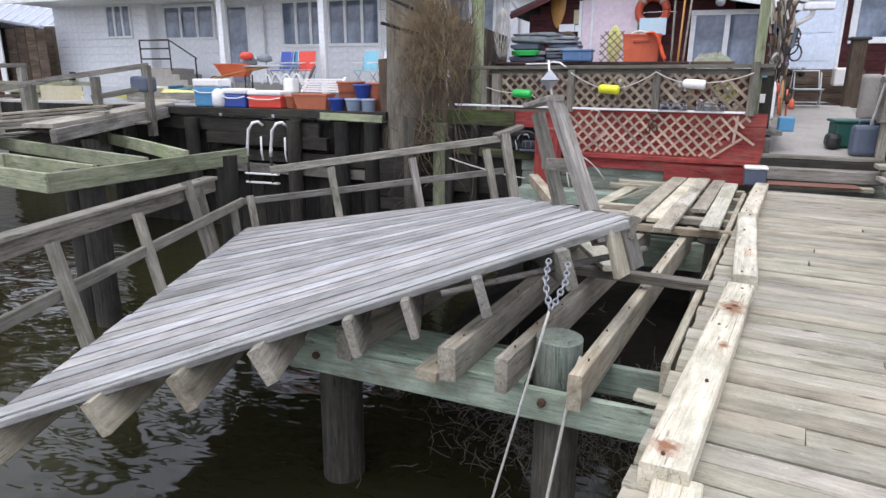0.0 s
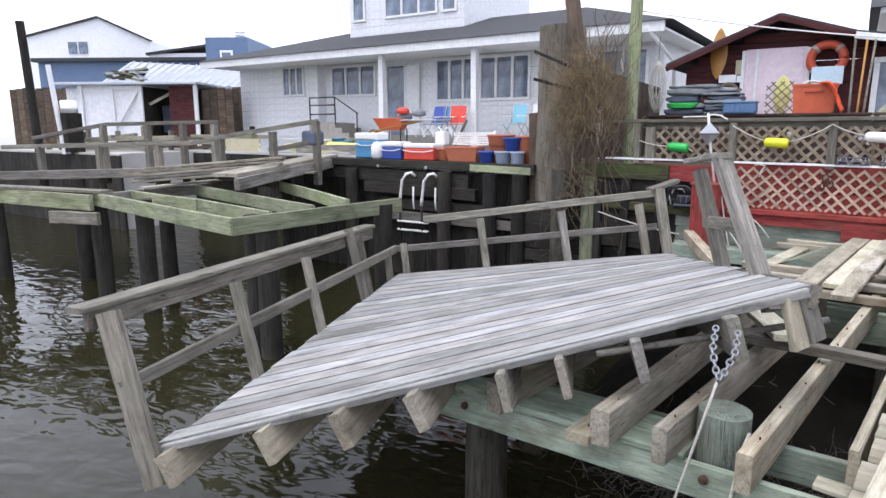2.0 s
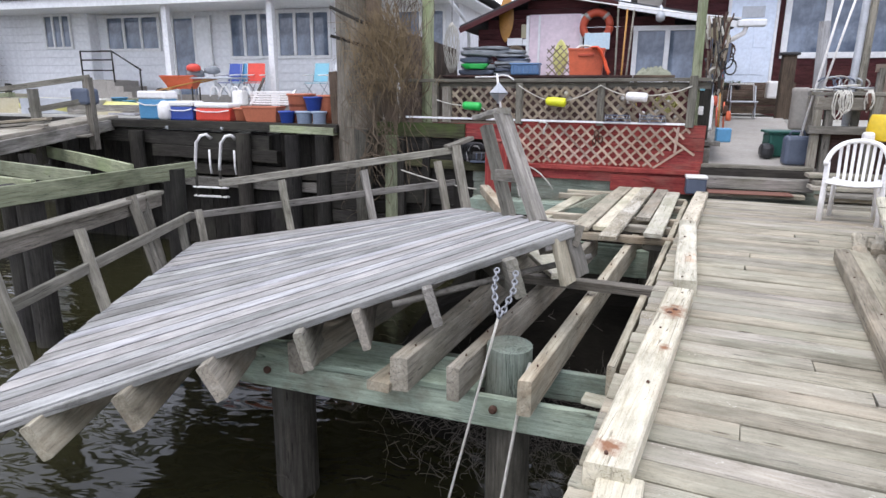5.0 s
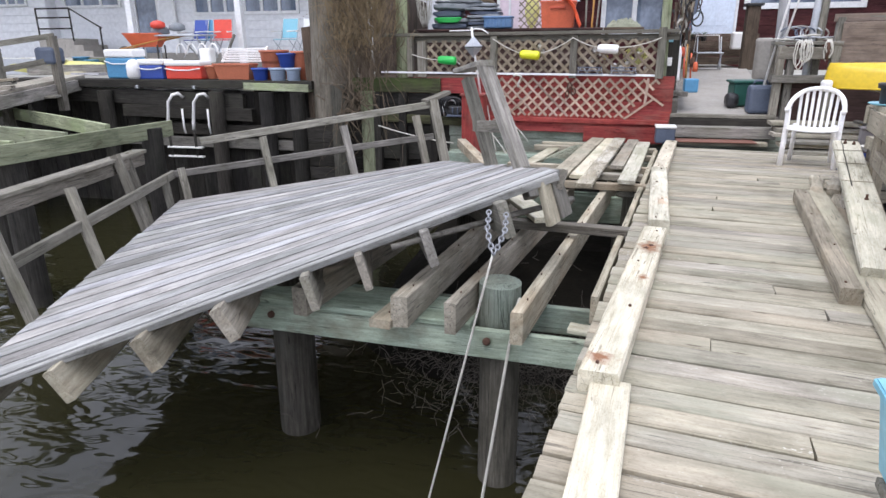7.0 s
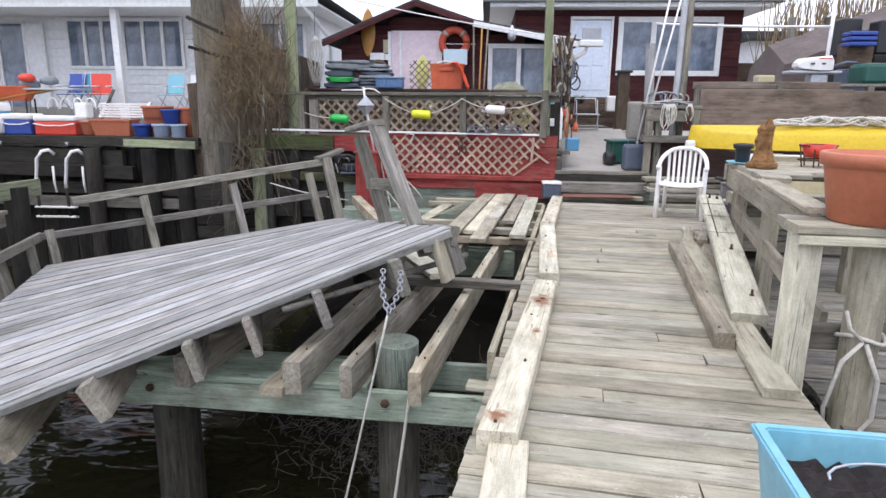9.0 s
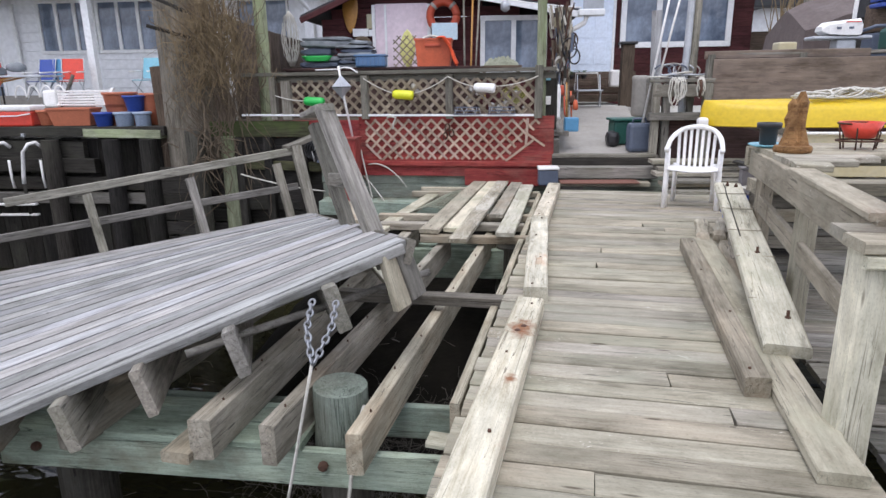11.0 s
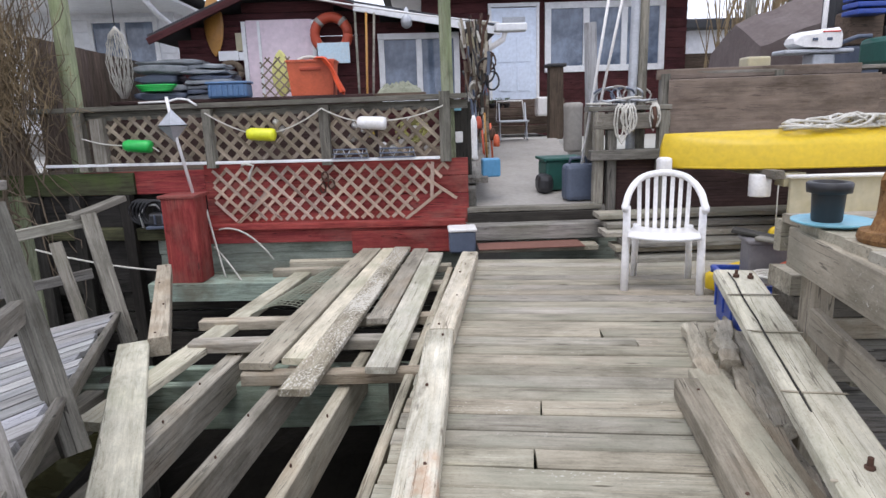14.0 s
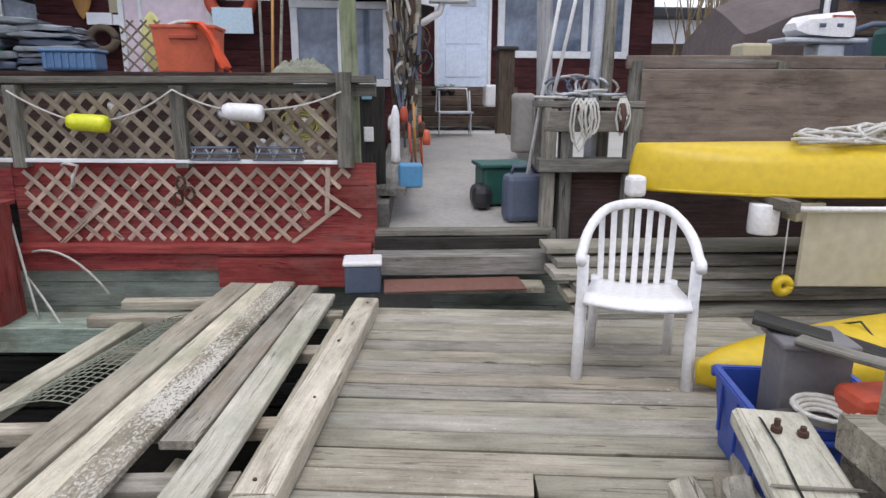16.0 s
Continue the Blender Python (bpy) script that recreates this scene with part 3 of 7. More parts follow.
# ---- broken bay: joists, green cross beams and piles ----
beam("cross_beam", (-2.25, 3.53, -0.49), (1.6, 3.30, -0.49), 0.05, 0.20, "green", None, label="pale green treated timber cross beam under the joists", category="beam", group="cross beams")
beam("cross_beam", (-2.25, 4.02, -0.49), (1.6, 3.78, -0.49), 0.05, 0.20, "green", None, label="pale green treated timber cross beam under the joists", category="beam", group="cross beams")
beam("flat_plank", (-2.25, 3.70, -0.369), (-0.55, 3.58, -0.369), 0.40, 0.04, "green", None, label="flat pale green plank on the cross beam", category="plank")
beam("cross_beam", (-1.9, 6.95, -0.42), (1.9, 6.75, -0.42), 0.08, 0.30, "green", None, label="greenish treated timber cross beam between the piles", category="beam", group="cross beams")
beam("cross_beam", (-1.9, 7.35, -0.45), (1.9, 7.1, -0.45), 0.08, 0.26, "green", None, label="greenish treated timber cross beam between the piles", category="beam", group="cross beams")
block_bolts = [(-2.02, 3.49), (-0.46, 3.39)]
for bx, by in block_bolts:
    ob = link("bolt", revolve_bm([(0.026, 0), (0.026, 0.02), (0.016, 0.03)], 8), "rust")
    ob.matrix_world = pose(bx, by, -0.46, 90, 0, 0)
    tagged(ob, "rusty bolt head in the green beam", "bolt", "beam bolts")
log("support_post", (-2.10, 3.90, -2.6), (-2.06, 3.90, -0.25), 0.165, "pile", label="wet weed-stained round timber pile standing in the water", category="pile", group="piles under the bay")
log("sawn_pile_head", (-0.405, 3.61, -0.50), (-0.41, 3.60, -0.13), 0.148, "greenpile", label="green treated sawn top of a timber pile", category="pile", group="piles under the bay")
log("support_post", (-0.40, 3.62, -2.6), (-0.405, 3.61, -0.46), 0.145, "pile", label="green treated round timber pile with a flat sawn top", category="pile", group="piles under the bay")
log("support_post", (0.55, 6.9, -2.6), (0.55, 6.9, -0.25), 0.14, "pile", label="round timber pile under the bay", category="pile", group="piles under the bay")
log("support_post", (-1.3, 7.1, -2.6), (-1.3, 7.1, -0.3), 0.14, "pile", label="round timber pile under the bay", category="pile", group="piles under the bay")

for p0, p1, w, h in [((-0.25, 3.17, -0.15), (0.41, 7.25, -0.12), 0.075, 0.21),
                     ((-0.67, 3.22, -0.14), (-0.06, 6.75, -0.12), 0.075, 0.21),
                     ((-0.99, 3.24, -0.14), (-0.46, 7.25, -0.12), 0.11, 0.21)]:
    beam("joist", p0, p1, w, h, "joist", None, label="long weathered dock joist stripped of its boards", category="joist", group="bare joists", top=True, wob=0.006)
beam("joist", (-1.70, 3.30, -0.16), (-1.2, 6.6, -0.16), 0.11, 0.20, "joist", None, label="dark stained dock joist under the fallen platform", category="joist", group="bare joists", top=True)
beam("joist", (-1.12, 3.22, -0.30), (-0.75, 5.6, -0.30), 0.15, 0.06, "joist", None, label="broken flat timber on the green plank", category="joist", group="bare joists", top=True)
beam("cross_timber", (-0.68, 4.80, -0.02), (0.60, 4.66, -0.02), 0.10, 0.07, "rail", None, label="grey timber laid across the bare joists", category="timber", top=True)
beam("shim_block", (0.05, 3.50, -0.35), (0.30, 3.46, -0.35), 0.12, 0.03, "fresh", None, label="short pale wood offcut on the green beam", category="offcut", top=True)

# ---- fallen platform ----
C_R, C_FR, C_BL, C_NL = Vector((-0.08, 3.77, 0.59)), Vector((-1.9, 8.28, -0.20)), Vector((-4.82, 6.40, -0.462)), Vector((-3.72, 2.33, -0.70))


def plat(s, q):
    """s from the high end to the low end, q from the front edge to the back."""
    return C_R.lerp(C_NL, s).lerp(C_FR.lerp(C_BL, s), q)


platform = thing("fallen_platform", "silver-grey plank platform tilted down towards the water on broken joists", "platform")
rnd = random.Random(9)
NP = 21
for i in range(NP):
    q0, q1 = i / NP, (i + 1) / NP
    SEED[0] += 1
    bm = bmesh.new()
    e0, e1 = rnd.uniform(-0.012, 0.008), 1 + (0.02 if i == 0 else -0.012 + rnd.uniform(-0.004, 0.006))
    lift = rnd.uniform(-0.003, 0.003)
    top_v, bot_v = [], []
    a0, a1 = plat(e0, (q0 + q1) / 2), plat(e1, (q0 + q1) / 2)
    m = along(a0, a1, (0.25, 0, 1))
    inv = m.inverted()
    gap = 0.07 / NP
    for s in [e0 + (e1 - e0) * k / 4 for k in range(5)]:
        for q in (q0 + gap, q1 - gap):
            p = inv @ plat(s, q)
            top_v.append(bm.verts.new((p.x, p.y, p.z + lift)))
            bot_v.append(bm.verts.new((p.x, p.y, p.z - 0.04)))
    for k in range(4):
        a, b2, c, d = 2 * k, 2 * k + 1, 2 * k + 3, 2 * k + 2
        bm.faces.new((top_v[a], top_v[b2], top_v[c], top_v[d]))
        bm.faces.new((bot_v[d], bot_v[c], bot_v[b2], bot_v[a]))
        bm.faces.new((top_v[a], top_v[d], bot_v[d], bot_v[a]))
        bm.faces.new((top_v[b2], bot_v[b2], bot_v[c], top_v[c]))
    bm.faces.new((top_v[0], bot_v[0], bot_v[1], top_v[1]))
    bm.faces.new((top_v[8], top_v[9], bot_v[9], bot_v[8]))
    bmesh.ops.recalc_face_normals(bm, faces=bm.faces)
    ob = link("plank", bm, "silver", platform)
    ob.matrix_local = m
UPN = Vector((0.33, -0.02, 0.94))
beam("front_trim", plat(0, 0.0) + Vector((0, -0.022, -0.035)), plat(1, 0.0) + Vector((0, -0.022, -0.035)), 0.035, 0.05, "silver", platform, up=UPN)
beam("end_trim", plat(0.0, 0) + Vector((0.03, 0, -0.06)), plat(0.0, 1) + Vector((0.03, 0, -0.06)), 0.04, 0.13, "rail", platform, up=UPN)
for s, w in ((0.10, 0.07), (0.221, 0.06), (0.326, 0.05), (0.41, 0.055), (0.547, 0.075), (0.669, 0.075), (0.80, 0.075), (0.985, 0.10)):
    a, c = plat(s, -0.032), plat(s, 0.97)
    lean = Vector((-0.50 if s > 0.5 else -0.27, 0, 0.88)).normalized()
    # the high half's darker wood holds brown stain and the shade under the platform
    beam("joist", a - lean * 0.13 - UPN * 0.035, c - lean * 0.13 - UPN * 0.035, w, 0.23, "joist" if s > 0.5 else "rail", platform, up=lean)
beam("stub", C_R + Vector((-0.08, -0.03, -0.06)), C_R + Vector((-0.01, -0.04, -0.34)), 0.10, 0.05, "deck", platform, up=(0.8, -0.6, 0))
beam("stub", C_R + Vector((-0.025, 0.02, -0.05)), C_R + Vector((0.06, 0.02, -0.30)), 0.10, 0.05, "rail", platform, up=(0.8, -0.6, 0))

# railing of the platform
for base, head, w in [((-3.66, 2.20, -0.95), (-4.10, 2.236, 0.19), 0.14), ((-4.0, 3.39, -0.70), (-4.28, 3.43, 0.12), 0.09),
                      ((-4.29, 4.46, -0.62), (-4.53, 4.51, 0.12), 0.09), ((-4.57, 5.49, -0.60), (-4.86, 5.54, 0.24), 0.10),
                      ((-4.70, 5.75, -0.75), (-5.0, 5.85, 0.20), 0.10),
                      ((-4.77, 6.22, -0.56), (-4.85, 6.26, -0.13), 0.09), ((-4.70, 6.48, -0.52), (-4.80, 6.53, -0.08), 0.09),
                      ((-3.82, 7.04, -0.46), (-3.98, 7.12, 0.24), 0.09), ((-2.93, 7.62, -0.38), (-3.10, 7.70, 0.33), 0.09),
                      ((-2.07, 8.17, -0.36), (-2.25, 8.25, 0.42), 0.09), ((-1.80, 8.30, -0.48), (-2.05, 8.42, 0.62), 0.12)]:
    beam("post", base, head, w, 0.09, "rail", platform, up=(0.6, -0.8, 0), cham=0.008)
beam("top_rail", (-4.18, 2.12, 0.14), (-5.02, 6.15, 0.10), 0.045, 0.15, "rail", platform)
beam("cap_rail", (-4.19, 2.06, 0.225), (-5.04, 6.15, 0.185), 0.16, 0.04, "rail", platform)
beam("mid_rail", (-3.93, 2.16, -0.30), (-4.87, 6.47, -0.15), 0.045, 0.10, "rail", platform)
beam("top_rail", (-4.62, 6.74, 0.22), (-2.0, 8.46, 0.57), 0.05, 0.09, "rail", platform)
beam("mid_rail", (-4.87, 6.46, -0.15), (-2.02, 8.31, 0.14), 0.05, 0.08, "rail", platform)
beam("cap_rail", (-2.15, 8.35, 0.60), (-1.92, 8.78, 0.70), 0.12, 0.05, "rail", platform)
# leaning gate posts on the high end
beam("gate_post", (-0.30, 4.55, 0.22), (-0.76, 4.96, 1.20), 0.11, 0.09, "rail", platform, up=(0.7, -0.7, 0), cham=0.008)
beam("gate_post", (-0.70, 5.50, 0.05), (-1.06, 5.80, 1.04), 0.10, 0.09, "rail", platform, up=(0.7, -0.7, 0), cham=0.008)
beam("cap_rail", (-0.73, 4.90, 1.215), (-1.20, 6.05, 1.10), 0.11, 0.045, "rail", platform)
beam("side_rail", (-0.58, 4.86, 0.72), (-0.98, 5.80, 0.60), 0.05, 0.10, "rail", platform)

# iron bar and chain
tube("iron_bar", [(-1.06, 3.33, 0.15), (-0.60, 3.62, 0.24), (0.02, 4.02, 0.35)], 0.02, "rail", None, 8, label="long weathered bar threaded through the platform joists", category="bar")
chain = thing("chain", "galvanised steel chain looped round a platform joist", "chain")


def chain_links(path, r=0.022, wire=0.0055):
    pts = [Vector(p) for p in path]
    total = sum((b4 - a4).length for a4, b4 in zip(pts, pts[1:]))
    count = int(total / 0.036)
    for i in range(count):
        f = (i + 0.5) / count * total
        for a4, b4 in zip(pts, pts[1:]):
            seg = (b4 - a4).length
            if f <= seg:
                break
            f -= seg
        m = along(a4, b4, (0.3, -1, 0.2))
        m.translation = a4.lerp(b4, f / seg)
        ring = []
        for k in range(13):
            t2 = 2 * math.pi * k / 12
            ring.append((0.025 * math.cos(t2), 0.0135 * math.sin(t2), 0))
        ob = link("link", tube_bm(ring, wire, 5), "chain", chain, "", True)
        ob.matrix_local = m @ pose(0, 0, 0, 90 * (i % 2) + 20, 0, 0)


chain_links([(-0.46, 3.40, 0.40), (-0.44, 3.22, 0.33), (-0.385, 3.08, 0.235)])
chain_links([(-0.36, 3.44, 0.38), (-0.345, 3.28, 0.32), (-0.375, 3.08, 0.235)])
tube("rope", arc((-0.385, 3.08, 0.235), (-0.80, 3.03, -1.6), 0.0), 0.007, "rope", None, 6, label="thin grey line hanging from the chain to the water", category="rope")
tube("rope", arc((-0.27, 3.52, -0.2), (-0.29, 3.40, -0.27), 0.0, 3) + [Vector(p) for p in arc((-0.295, 3.38, -0.34), (-0.45, 3.12, -1.6), 0.0)], 0.010, "rope", None, 6, label="white rope running from the green pile down to the water", category="rope")

# timbers and planks over the broken bay
beam("white_plank", (-1.19, 7.12, -0.06), (-0.19, 4.62, 0.05), 0.19, 0.045, "fresh", None, label="pale plank lying loose across the joists", category="plank", top=True)
beam("square_timber", (-1.80, 9.2, -0.08), (-1.03, 7.12, -0.10), 0.13, 0.13, "joist", None, label="pale square timber with rotten ends lying beside the platform", category="timber")
for p0, p1, w in [((-0.30, 6.47, -0.035), (0.71, 6.42, -0.035), 0.09), ((-0.78, 7.03, -0.035), (0.70, 6.95, -0.035), 0.12), ((-0.86, 7.46, -0.035), (0.80, 7.38, -0.035), 0.10),
                  ((-0.67, 8.90, -0.035), (1.0, 8.84, -0.035), 0.10), ((-0.58, 9.24, -0.035), (0.9, 9.2, -0.035), 0.10), ((-0.3, 8.3, -0.03), (0.9, 8.2, -0.03), 0.12)]:
    beam("cross_board", p0, p1, w, 0.07, "joist", None, label="grey board nailed across the joists", category="board", group="cross boards", top=True)
beam("edge_joist", (-0.93, 6.0, -0.06), (-0.36, 9.0, -0.06), 0.16, 0.05, "fresh", None, label="pale board along the outer edge of the bay", category="board", top=True)
for p0, p1, w, mat in [((-0.22, 6.46, 0.022), (0.22, 9.42, 0.022), 0.19, "deck"), ((-0.01, 6.5, 0.022), (0.40, 9.38, 0.022), 0.15, "fresh"),
                       ((0.07, 6.09, 0.024), (0.53, 9.40, 0.024), 0.165, "lime"), ((0.42, 7.16, 0.022), (0.72, 9.3, 0.022), 0.15, "joist"),
                       ((0.49, 6.32, 0.022), (0.85, 9.08, 0.022), 0.17, "fresh")]:
    beam("loose_plank", p0, p1, w, 0.04, mat, None, label="weathered plank laid loose over the broken bay" + (", crusted with pale lichen" if mat == "lime" else ""), category="plank", group="loose planks", top=True)

# wire trap under the planks
trap = thing("wire_trap", "rolled grey wire mesh trap resting between the joists", "trap")
for i in range(17):
    f = i / 16
    u, z = 0.6 * f, -0.10 + 0.11 * math.sin(math.pi * f)
    tube("wire", [(-0.62 + u, 7.6, z), (-0.30 + u, 8.75, z)], 0.0035, "netting", trap, 4)
for i in range(24):
    f = i / 23
    tube("hoop", [(-0.62 + 0.32 * f + 0.6 * g / 8, 7.6 + 1.15 * f, -0.10 + 0.11 * math.sin(math.pi * g / 8)) for g in range(9)], 0.0035, "netting", trap, 4)

# curb timbers on the dock edge
beam("curb_timber", (0.20, 2.10, 0.10), (0.60, 4.32, 0.10), 0.165, 0.10, "curb_rusty", None, label="pale square curb timber with rust stains on the dock edge", category="timber", group="curb timbers", top=True, cham=0.01, wob=0.005)
beam("curb_timber", (0.64, 4.52, 0.10), (0.83, 6.62, 0.12), 0.155, 0.11, "curb", None, label="pale square curb timber on the dock edge", category="timber", group="curb timbers", top=True, cham=0.01, wob=0.005)
beam("curb_timber", (0.835, 6.63, 0.12), (1.17, 8.72, 0.10), 0.15, 0.11, "curb", None, label="pale square curb timber on the dock edge", category="timber", group="curb timbers", top=True, cham=0.01, wob=0.005)
beam("curb_board", (0.255, 2.14, 0.045), (0.13, 1.0, 0.045), 0.16, 0.044, "curb", None, label="pale board with rust stains lying on the dock edge", category="board", top=True)

# boards along the other dock edge
beam("square_timber", (1.525, 3.31, 0.10), (1.97, 5.84, 0.10), 0.11, 0.10, "joist", None, label="grey square timber lying along the dock edge", category="timber", top=True, cham=0.008)
beam("wide_plank", (1.565, 2.68, 0.052), (2.15, 6.05, 0.052), 0.165, 0.05, "deck", None, label="wide weathered plank lying along the dock edge", category="plank", top=True)
ramp = thing("ramp_timber", "pale warped timber with bolts, one end propped up", "timber")
beam("timber", (1.79, 3.64, 0.105), (2.455, 6.40, 0.47), 0.215, 0.065, "fresh", ramp, top=True, cham=0.012, wob=0.006)
beam("split", (2.09, 5.1, 0.297), (2.40, 6.36, 0.464), 0.007, 0.006, "dark", ramp, wob=0.004, cuts=9)
for f in (0.18, 0.40, 0.57, 0.74, 0.88):
    c = Vector((1.79, 3.64, 0.106)).lerp(Vector((2.455, 6.40, 0.471)), f)
    beam("groove", c + Vector((-0.11, 0.025, 0)), c + Vector((0.11, -0.025, 0)), 0.012, 0.004, "joist", ramp)
for f, off, hh in ((0.10, 0.05, 0.05), (0.42, 0.02, 0.045), (0.965, -0.02, 0.04), (0.955, 0.05, 0.03)):
    c = Vector((1.79, 3.64, 0.10)).lerp(Vector((2.455, 6.40, 0.465)), f) + Vector((off, 0, 0))
    ob = link("bolt", revolve_bm([(0.016, 0), (0.016, 0.016), (0.009, 0.018), (0.009, hh)], 8), "rust", ramp)
    ob.location = c

# rusty spikes left in the curb and the joists
def spike(parent, at, r=0.006, h=0.014):
    m = parent.matrix_world.inverted() @ Vector(at)
    o = part("spike", revolve_bm([(r, 0), (r * 1.4, h * 0.5), (r, h)], 7), "rust", parent, "rusty spike head")
    o.location = m


bpy.context.view_layer.update()
for o in [ob for ob in bpy.data.objects if ob.name.startswith(("curb_timber", "square_timber"))]:
    half = o.dimensions.x / 2
    topz = max(vv.co.z for vv in o.data.vertices)
    for f, side in ((-0.93, 0.02), (-0.35, -0.025), (0.28, 0.02), (0.9, -0.02)):
        spike(o, o.matrix_world @ Vector((f * half, side, topz - 0.009)))
for o in [ob for ob in bpy.data.objects if ob.name.startswith("joist") and not ob.parent]:
    half = o.dimensions.x / 2
    topz = max(vv.co.z for vv in o.data.vertices)
    for k in range(9):
        f = -0.9 + 0.22 * k
        spike(o, o.matrix_world @ Vector((f * half, 0.012 if k % 2 else -0.012, topz - 0.008)), 0.004, 0.02)

# rust run from a lost iron on the curb top
for (x, y), k in (((0.535, 3.86), 0), ((0.50, 3.80), 1)):
    o = part("rust_iron", revolve_bm([(0.014, 0), (0.018, 0.006), (0.008, 0.012)], 8), "rust", bpy.data.objects["curb_timber"], "rusty iron stub")
    o.location = bpy.data.objects["curb_timber"].matrix_world.inverted() @ Vector((x, y, 0.098))

# ---- lattice fence and red boards ----
fence = thing("lattice_fence", "weathered wooden deck railing with lattice panels over red boards", "fence", at=(-2.83, 9.98, 0), turn=math.degrees(math.atan2(9.64 - 9.98, 1.25 + 2.83)))
FL = 4.09
beam_local("top_rail", (-0.9, 0.0, 1.49), (FL, 0.0, 1.51), 0.16, 0.05, "rail", fence)
beam_local("under_rail", (0, 0.03, 1.42), (FL, 0.03, 1.43), 0.05, 0.09, "rail", fence)
for x, w, z1 in ((0.05, 0.09, 1.46), (0.25, 0.14, 1.40), (1.42, 0.10, 1.46), (2.63, 0.10, 1.46), (3.86, 0.11, 1.56)):
    beam_local("post", (x, -0.05, 0.86), (x, -0.05, z1), 0.09, w, "rail", fence, up=(1, 0, 0))
for a, c in ((0.33, 1.37), (1.47, 2.58), (2.68, 3.80)):
    lattice(fence, a, c, 0.93, 1.40, "trellis", 0.112, 0.042)
beam_local("white_pipe", (-0.45, -0.08, 0.925), (3.80, -0.08, 0.90), 0.03, 0.03, "white", fence)
for z, mat in ((0.80, "red"), (0.62, "red"), (0.44, "red"), (0.30, "red")):
    beam_local("red_board", (1.30, 0.0, z), (FL - 0.01, 0.0, z), 0.03, 0.175, mat, fence)
beam_local("red_board", (0.0, 0.0, 0.72), (1.30, 0.0, 0.72), 0.04, 0.24, "red", fence)
beam_local("mossy_beam", (-1.0, -0.03, 0.72), (0.55, -0.03, 0.72), 0.06, 0.23, "darkmoss", fence)
def torn(x, z):
    """The lower panel has lost its bottom corners."""
    return z > 0.27 and x + z > 1.86 and x - z * 0.9 < 3.18
lattice(fence, 1.40, 3.98, 0.29, 0.85, "pinkish", 0.115, 0.034, cut=torn)
beam_local("loose_slat", (1.62, -0.05, 0.26), (1.98, -0.05, 0.56), 0.008, 0.032, "pinkish", fence)
beam_local("loose_slat", (3.42, -0.055, 0.27), (3.80, -0.055, 0.56), 0.008, 0.032, "pinkish", fence)
beam_local("loose_slat", (3.70, -0.06, 0.50), (3.72, -0.06, 0.86), 0.008, 0.036, "pinkish", fence)
beam_local("loose_slat", (3.70, -0.065, 0.66), (3.96, -0.065, 0.48), 0.008, 0.032, "pinkish", fence)
for ob in fence.children:
    if ob.name.startswith("slat") and ob.matrix_local.translation.z < 0.88:
        ob.location.y -= 0.03
beam_local("red_sill", (1.30, -0.08, 0.235), (FL - 0.05, -0.10, 0.235), 0.14, 0.06, "red", fence)
beam_local("red_beam", (1.30, -0.05, 0.13), (FL - 0.0, -0.05, 0.13), 0.10, 0.15, "red", fence)
beam_local("red_beam", (2.85, -0.09, 0.05), (FL - 0.1, -0.09, 0.05), 0.10, 0.24, "red", fence)
beam_local("red_post", (1.20, -0.34, -0.26), (1.20, -0.34, 0.60), 0.30, 0.34, "red", fence, up=(1, 0, 0), cham=0.012)
beam_local("post_cap", (1.01, -0.34, 0.615), (1.39, -0.34, 0.615), 0.34, 0.03, "red", fence)
# below -0.5 the dark gap under the wall is put into the board colour
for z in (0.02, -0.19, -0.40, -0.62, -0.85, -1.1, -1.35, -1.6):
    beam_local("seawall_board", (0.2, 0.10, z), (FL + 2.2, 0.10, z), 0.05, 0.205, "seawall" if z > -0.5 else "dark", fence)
    # left part: dark brown boards and the shadow on them in one near-black colour
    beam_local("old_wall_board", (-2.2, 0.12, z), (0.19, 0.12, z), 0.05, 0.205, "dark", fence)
beam_local("mossy_beam", (-1.2, -0.02, 0.21), (1.0, -0.02, 0.16), 0.09, 0.13, "darkmoss", fence)
beam_local("ledge_beam", (0.80, -0.33, -0.36), (3.2, -0.33, -0.37), 0.36, 0.19, "green", fence)
for x in (-0.55, -0.1, 0.45):
    beam_local("strut", (x, -0.06, -1.5), (x, -0.06, 0.6), 0.10, 0.12, "dark", fence, up=(1, 0, 0))

# small wire traps on the red ledge
for k, x in enumerate((2.88, 3.36)):
    tp = thing("crab_trap", "small folded blue-grey wire trap on the red ledge", "trap", "folded traps")
    tp.matrix_world = fence.matrix_world @ pose(x, -0.09, 0.915, 0, 0, 4 * k)
    for z in (0.0, 0.045, 0.09):
        tube("hoop", [(0.0 + 0.19 * math.cos(a) * (1 - z), 0.05 * math.sin(a), z + 0.006) for a in [2 * math.pi * j / 16 for j in range(17)]], 0.007, "slate", tp, 5)
    for j in range(7):
        a = 2 * math.pi * j / 7
        tube("wire", [(0.19 * math.cos(a), 0.05 * math.sin(a), 0.005), (0.17 * math.cos(a + 0.3), 0.045 * math.sin(a + 0.3), 0.095)], 0.005, "steel", tp, 4)
rnd = random.Random(41)
